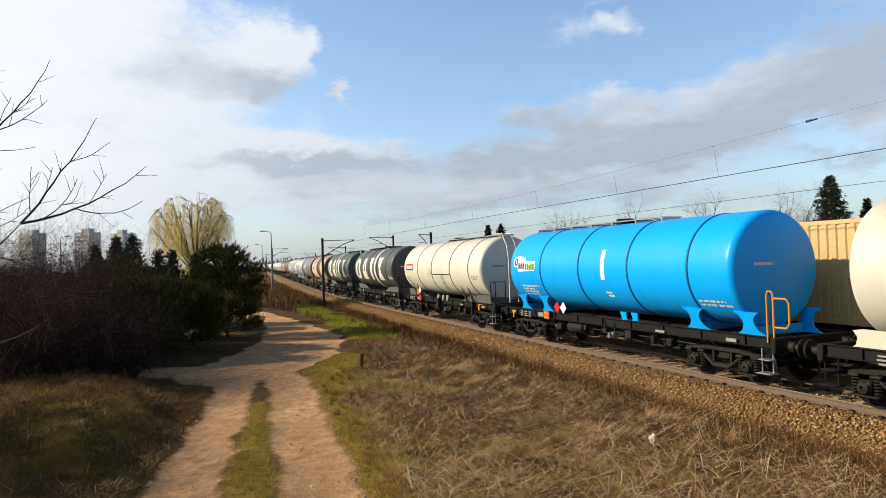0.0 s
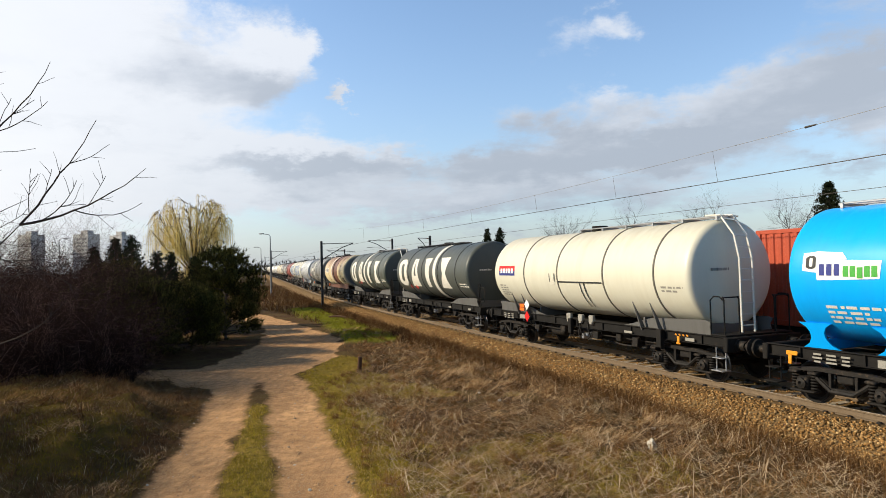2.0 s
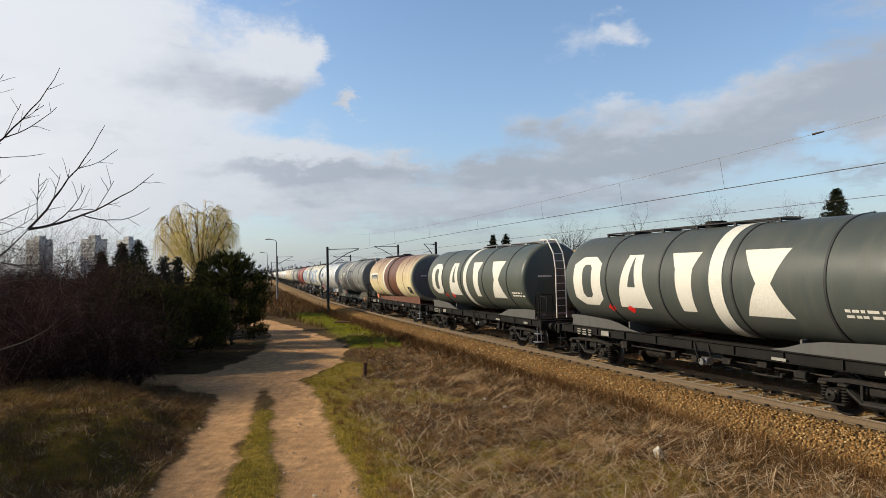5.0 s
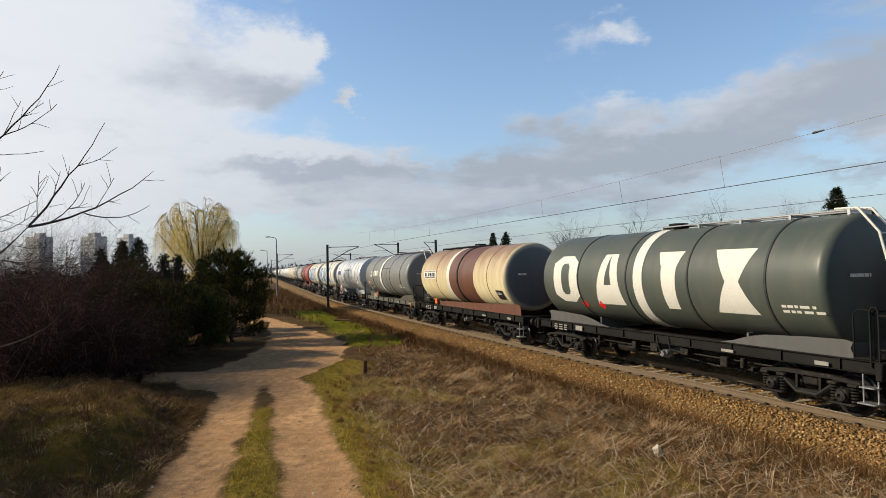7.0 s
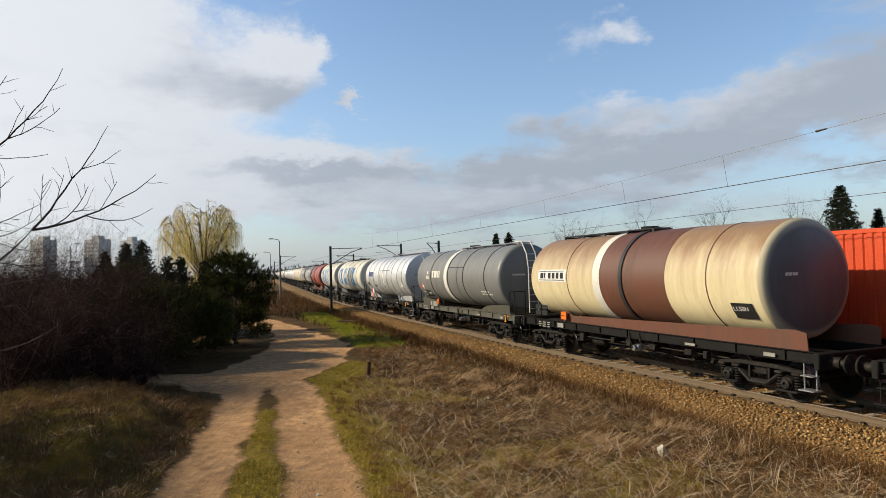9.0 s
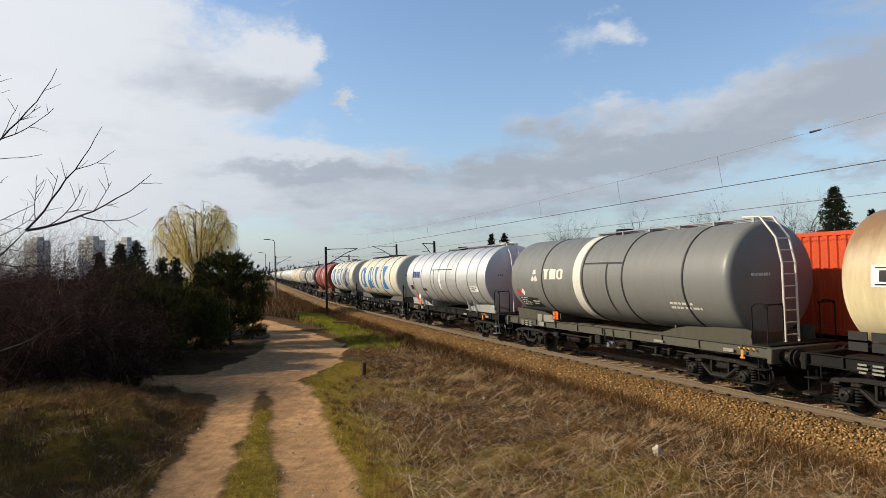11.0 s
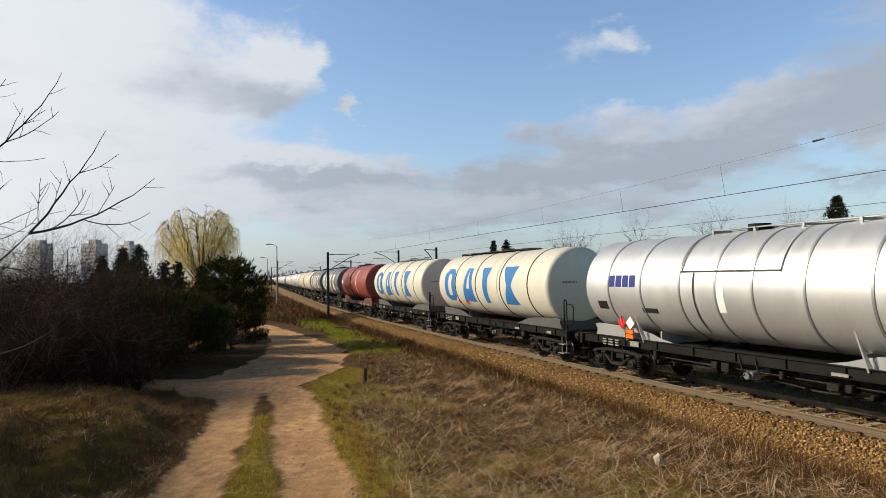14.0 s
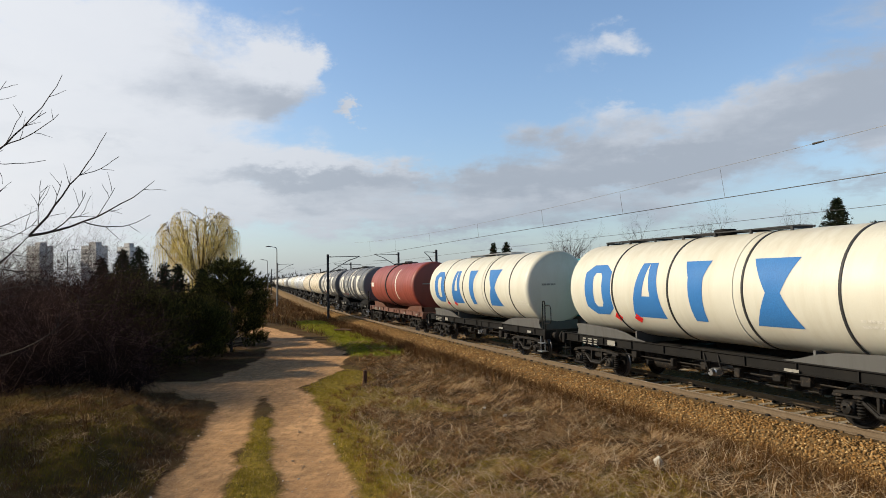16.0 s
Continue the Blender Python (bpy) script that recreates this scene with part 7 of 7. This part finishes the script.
def willow(x, y, height, width, seed):
    rng = np.random.default_rng(seed)
    g = float(ground_height(x, y))
    t = thing("willow_tree", pose(x, y, g), "weeping willow with hanging bare yellow twigs", "willow")
    part("trunk", polyline_tubes([([(0, 0, -0.2), (0.1, 0, height * 0.15), (0.05, 0.1, height * 0.32)], 0.42, 0.28)], "willow_limb", "trunk", 10), None, t)
    limbs, strands = [], []
    fork = np.array([0.05, 0.1, height * 0.31])
    top = height * 0.97

    def dome(r0, a0):
        """Height of the crown's skin over the plan."""
        return top * (1 - 0.30 * min(r0 / width, 1.1) ** 2.4) - 0.18 * (1 + math.sin(a0 * 3 + 0.6) * math.sin(r0 * 2.2))

    def hang(p, out, drop, r=0.0065):
        strands.append(([p, p + out * 0.45 + np.array([0, 0, 0.05]), p + out * 0.85 - np.array([0, 0, drop * 0.3]), p + out - np.array([0, 0, drop * 0.65]), p + out * 1.02 - np.array([0, 0, drop])], r, 0.004))

    for k in range(38):
        a0 = k * 2.4 + rng.uniform(-0.25, 0.25)
        r0 = width * math.sqrt(rng.uniform(0.02, 0.88))
        z0 = dome(r0, a0) - rng.uniform(0.1, 0.9)
        end = np.array([math.cos(a0) * r0, math.sin(a0) * r0, z0])
        base = fork + np.array([0, 0, rng.uniform(-0.3, 0.5)])
        bend = np.array([math.cos(a0) * r0 * 0.62, math.sin(a0) * r0 * 0.62, base[2] + (z0 - base[2]) * 0.52]) + rng.normal(0, 0.22, 3)
        u = np.linspace(0, 1, 8)[:, None]
        main = base * (1 - u) ** 2 + 2 * bend * u * (1 - u) + end * u ** 2 + rng.normal(0, 0.05, (8, 3))
        limbs.append((list(main), rng.uniform(0.045, 0.10), 0.016))
        for _ in range(14):
            # boughs that leave the limb, arch over and let a sheaf of shoots hang
            i = int(rng.integers(3, 8))
            p = main[i]
            aa = a0 + rng.normal(0, 0.75)
            reach = rng.uniform(0.4, 1.2)
            tip = p + np.array([math.cos(aa) * reach, math.sin(aa) * reach, 0.0])
            rr = math.hypot(tip[0], tip[1])
            if rr > width * 1.04:
                tip[:2] *= width * 1.04 / rr
                rr = width * 1.04
            tip[2] = min(p[2] + rng.uniform(0.0, 0.7), dome(rr, aa))
            crest = (p + tip) / 2 + np.array([0, 0, 0.22])
            limbs.append(([p, crest, tip], 0.022, 0.007))
            f = rr / width
            sheaf = height * rng.uniform(0.08, 0.22) * (0.35 + 1.75 * f ** 3)
            for _ in range(int(rng.integers(6, 12))):
                v = rng.uniform(0.2, 1.0)
                q = p * (1 - v) ** 2 + 2 * crest * v * (1 - v) + tip * v * v + rng.normal(0, 0.07, 3)
                out = np.array([math.cos(aa), math.sin(aa), 0]) * rng.uniform(0.05, 0.35) + rng.normal(0, 0.10, 3) * np.array([1, 1, 0.3])
                hang(q, out, sheaf * rng.uniform(0.4, 1.15))
    for _ in range(420):
        # the inner curtain round the trunk
        a0, r0 = rng.uniform(0, 6.28), abs(rng.normal(0, 0.75))
        q = np.array([math.cos(a0) * r0 - 0.2, math.sin(a0) * r0, height * rng.uniform(0.36, 0.60)])
        hang(q, rng.normal(0, 0.10, 3) * np.array([1, 1, 0.3]), height * rng.uniform(0.10, 0.26))
    part("branchwork", polyline_tubes(limbs, "willow_limb", "branchwork", 5), None, t)
    part("crown", polyline_tubes(strands, "willow_twig", "crown", 3), None, t, "hanging yellow twigs")


willow(-22.95, 61, 11.35, 4.05, 21)
pine(-11.9, 36.2, 5.0, 2.3, 31, 4200)
pine(-15.0, 40.5, 3.0, 1.8, 32)
pine(-12.6, 31.0, 3.1, 2.1, 33, 3600)
pine(-13.0, 27.9, 3.3, 1.9, 34, 3200)
pine(-15.2, 31.5, 4.2, 2.2, 35)
pine(-14.6, 26.9, 3.2, 1.6, 36)
pine(-17.0, 35.0, 3.7, 2.2, 37)
for k, (x, y, h, w) in enumerate(((-22.2, 45, 6.1, 1.7), (-20.6, 44, 6.2, 1.7), (-18.9, 44, 5.1, 1.3), (-17.6, 43, 5.0, 1.1), (-24.2, 46, 5.6, 1.8), (-16.6, 44.5, 4.8, 1.3))):
    spruce(x, y, h, w * 1.85, 50 + k, "dark conical conifer behind the thicket", "conifers by the road", layers=130, cone=1.0)
for k, (x, y, h, w) in enumerate(((44.1, 75, 12.2, 4.6), (48.2, 75, 9.4, 2.5), (8.2, 119, 10.0, 3.0), (10.5, 119, 10.1, 3.6))):
    spruce(x, y, h, w, 70 + k, "tall dark spruce behind the railway", "spruces behind the railway")
for k, (x, y, h) in enumerate(((24.0, 60, 7.9), (32.5, 60, 8.7), (16.8, 90, 9.3), (22.8, 80, 8.9))):
    bare_tree(x, y, h, 90 + k)
# tall thicket beyond the side road, low scrub on the bank before it
for k, (x, y, h, w) in enumerate(((-15.6, 27.3, 4.5, 2.0), (-16.6, 27.9, 4.6, 2.2), (-17.8, 27.4, 4.7, 2.2), (-19.2, 28, 4.8, 2.4), (-20.6, 28.6, 4.9, 2.4), (-18.4, 29.6, 4.7, 2.4), (-22, 30, 5.0, 2.6), (-16.9, 29.6, 4.6, 2.3), (-21, 32, 4.9, 2.6),
                                  (-24, 32, 5.1, 2.6), (-14.6, 28.9, 3.9, 1.8), (-17.4, 26.2, 4.6, 2.2), (-19.6, 26.0, 4.7, 2.4), (-15.2, 26.6, 3.2, 1.6))):
    bare_shrub(x, y, h * 1.27, w, 120 + k, 44)
for k, (x, y, h, w) in enumerate(((-14.3, 21.6, 4.3, 1.7), (-13.5, 22.4, 4.3, 1.7), (-12.7, 22.9, 3.9, 1.5), (-12.9, 21.3, 3.3, 1.4), (-12.0, 23.2, 3.1, 1.3), (-11.6, 22.2, 2.2, 1.1), (-15.2, 23.6, 4.9, 1.9), (-11.0, 22.9, 1.4, 0.9),
                                  (-14.0, 24.3, 4.7, 1.8), (-13.8, 20.3, 2.2, 1.3), (-12.3, 21.0, 1.3, 1.0), (-18.6, 23.4, 2.8, 1.8))):
    bare_shrub(x, y, h * 1.12, w, 160 + k, 40)

bare_shrub(-8.0, 14.8, 1.2, 0.5, 199, 4, "dull_straw", 1)
# unseen scrub added at the roadside, left of the view, to shade the bank
for k, (x, y, h, w) in enumerate(((-13.8, 14.4, 4.4, 1.5), (-12.6, 11.6, 4.6, 1.5), (-12.2, 9.4, 4.2, 1.5), (-15.0, 13.2, 4.8, 1.8))):
    bare_shrub(x, y, h, w, 180 + k, 95)


def near_tree():
    """The tree at the left, of which only the limbs reach into view."""
    rng = np.random.default_rng(8)
    g = -0.62
    t = thing("bare_tree", pose(-6.35, 8.4, g), "leafless tree reaching thin grey branches over the bank", "tree")
    trunk = [([(0, 0, -0.05), (0.0, 0.05, 1.6), (0.06, 0.08, 3.4), (0.1, 0.1, 6.3)], 0.10, 0.03)]
    part("trunk", polyline_tubes(trunk, "bark", "trunk", 8), None, t)
    limbs = []

    def limb(start, angle, bend, length, r, n=9, twigs=3):
        """angle from level, in the plane across the view; bend in degrees over the whole limb."""
        pts, p = [], np.array(start, float)
        for i in range(n + 1):
            pts.append(p.copy())
            a = radians(angle + bend * i / n + rng.normal(0, 3.5))
            p = p + np.array([math.cos(a), rng.normal(0, 0.06), math.sin(a)]) * length / n
        limbs.append((pts, r * 0.85, 0.0035))
        for _ in range(twigs):
            i = rng.integers(2, n)
            sg = rng.choice((-1, 1))
            a0 = angle + bend * i / n + sg * rng.uniform(28, 55)
            ln = rng.uniform(0.12, 0.34)
            q, tp = pts[i].copy(), []
            for j in range(4):
                tp.append(q.copy())
                q = q + np.array([math.cos(radians(a0)), rng.normal(0, 0.15), math.sin(radians(a0))]) * ln / 3
                a0 += rng.normal(0, 8)
            limbs.append((tp, 0.0042, 0.002))
        return pts
    # heights are above the tree's foot
    a = limb((0.06, 0.08, 3.85), 42, 0, 1.15, 0.034, 6, 0)
    end = a[-1]
    b = limb(end, 10, 34, 1.78, 0.022, 10, 3)
    c = limb(end, 47, 17, 1.66, 0.019, 10, 4)
    limb(b[4], -22, 60, 0.92, 0.010, 9, 2)
    e = limb(b[1], 22, 50, 0.80, 0.011, 8, 3)
    limb(e[4], 6, -6, 0.34, 0.006, 5, 1)
    limb(b[5], 58, 6, 0.45, 0.006, 6, 2)
    limb(c[6], 10, 34, 0.58, 0.007, 6, 1)
    limb(c[1], 96, -24, 0.60, 0.007, 7, 4)
    limb(c[3], 74, 0, 0.34, 0.006, 5, 2)
    limb((0.06, 0.08, 4.35), 34, -14, 1.15, 0.011, 8, 4)
    limb((0.5, 0.1, 4.66), 84, 6, 0.66, 0.008, 7, 4)
    u = limb((0.08, 0.1, 5.35), 33, 28, 1.85, 0.019, 11, 4)
    limb(u[4], 20, 26, 0.82, 0.010, 8, 3)
    limb(u[4], 60, 2, 0.50, 0.006, 6, 1)
    limb(u[6], 28, 6, 0.34, 0.005, 5, 1)
    limb((0.1, 0.1, 5.62), -14, 30, 1.05, 0.008, 8, 2)
    limb((0.1, 0.1, 6.0), 48, 10, 0.8, 0.008, 7, 2)
    limb((0.5, 0.1, 4.5), 14, 40, 0.6, 0.006, 6, 3)
    limb((0.5, 0.1, 4.42), -18, 30, 0.7, 0.006, 6, 3)
    limb((0.35, 0.12, 3.02), 6, 48, 1.35, 0.013, 10, 4)
    low = limb((0.06, 0.08, 4.15), 2, -38, 1.75, 0.013, 11, 5)
    limb(low[4], -6, 18, 0.85, 0.008, 8, 4)
    limb(low[7], 10, 12, 0.6, 0.006, 6, 3)
    limb((0.06, 0.08, 3.7), 24, -30, 1.3, 0.010, 9, 5)
    limb((0.06, 0.08, 3.4), 30, 8, 1.0, 0.009, 8, 4)
    part("branchwork", polyline_tubes(limbs, "bark", "branchwork", 5), None, t)


near_tree()


def far_woods():
    """Low woods along the horizon: clouds of small upright slivers."""
    rng = np.random.default_rng(77)
    pts, dirs = [], []
    for k in range(900):
        a = rng.uniform(-2.6, 1.9)
        d = rng.uniform(330, 620)
        h = rng.uniform(5, 11) * (0.7 + 0.5 * math.sin(a * 9) ** 2)
        c = np.array([math.sin(a) * d, math.cos(a) * d, -0.9])
        m = 34
        p = c + rng.normal(0, 1, (m, 3)) * np.array([3.2, 3.2, 0])
        p[:, 2] = -0.9 + rng.uniform(0, 0.75, m) * h
        pts.append(p)
        dirs.append(np.tile((0, 0, 1.2), (m, 1)))
    ob = new("far_woods", needles(np.concatenate(pts), np.concatenate(dirs), 9, 1.7, 0.13, rng, "far_wood", "far_woods", 0.45))
    tagged(ob, "distant leafless woods along the horizon", "woods", kind="stuff")


far_woods()


# ---- small things on the ground ----
def lump(name, x, y, size, seed, mat, label, category, squash=(1, 1, 1), turn=0):
    rng = np.random.default_rng(seed)
    bm = bmesh.new()
    bmesh.ops.create_icosphere(bm, subdivisions=3, radius=1)
    for v in bm.verts:
        n = noise.noise(v.co * 1.3 + Vector((seed, 0, 0))) * 0.35 + noise.noise(v.co * 3.1 + Vector((0, seed, 0))) * 0.14
        v.co = Vector([c * s for c, s in zip(v.co * (1 + n), squash)]) * size
    me = bpy.data.meshes.new(name)
    bm.to_mesh(me)
    bm.free()
    me.polygons.foreach_set("use_smooth", [True] * len(me.polygons))
    me.set_sharp_from_angle(angle=radians(25))
    me.materials.append(M[mat])
    ob = new(name, me)
    ob.matrix_basis = pose(x, y, float(ground_height(x, y)) + size * squash[2] * 0.55, 0, 0, turn)
    return tagged(ob, label, category)


lump("rock", 4.08, 13.25, 0.105, 3, "stone", "pale angular rock half sunk in dead grass", "rock", (0.75, 0.9, 1.25), 20)
for k, (x, y, s) in enumerate(((4.6, 14.8, 0.05), (1.5, 18.5, 0.06), (-2.2, 15.8, 0.03), (-5.4, 12.0, 0.03), (-2.4, 11.6, 0.035), (-3.0, 13.1, 0.025), (1.0, 19.6, 0.05))):
    lump("stone", x, y, s, 10 + k, "stone", "small pale stone lying on the ground", "stone", (1, 0.8, 0.7), 40 * k)
pst = Shape()
pst.tube([(0, 0, -0.3), (0.0, 0, 0.2), (0.015, 0, 0.56)], [0.085, 0.082, 0.078], 9)
pg = part("wooden_post", pst, "post_wood", None)
pg.matrix_basis = pose(-3.1, 24.1, float(ground_height(-3.1, 24.1)), 0, 2, 0)
tagged(pg, "short dark weathered wooden post in the grass", "post")
lg = part("log", Shape().tube([(0, 0, 0.08), (0.7, -0.3, 0.12), (1.3, -0.6, 0.08)], [0.06, 0.08, 0.05], 7), "post_wood", None)
lg.matrix_basis = pose(-8.2, 47.5, float(ground_height(-8.2, 47.5)) + 0.05, 0, 0, 0)
tagged(lg, "dark fallen branch lying in fresh grass", "branch")


# ---- what moves ----
def motions():
    steps = [k * 0.5 for k in range(33)]
    for w, place in TANKS:
        walk(w, [(t, rail_pose(place - TRAIN_SPEED * t)) for t in steps])
    for c, place in CONTAINERS + FLATS:
        walk(c, [(t, rail_pose(place + BOX_SPEED * t, TRACK_GAP)) for t in steps])
    turns = [k * 0.1 for k in range(161)]
    for ws in WHEELSETS:
        o = ws.location.y
        walk(ws, [(t, pose(0, o, 0.46, math.degrees(TRAIN_SPEED * t / 0.46), 0, 0)) for t in turns])


motions()
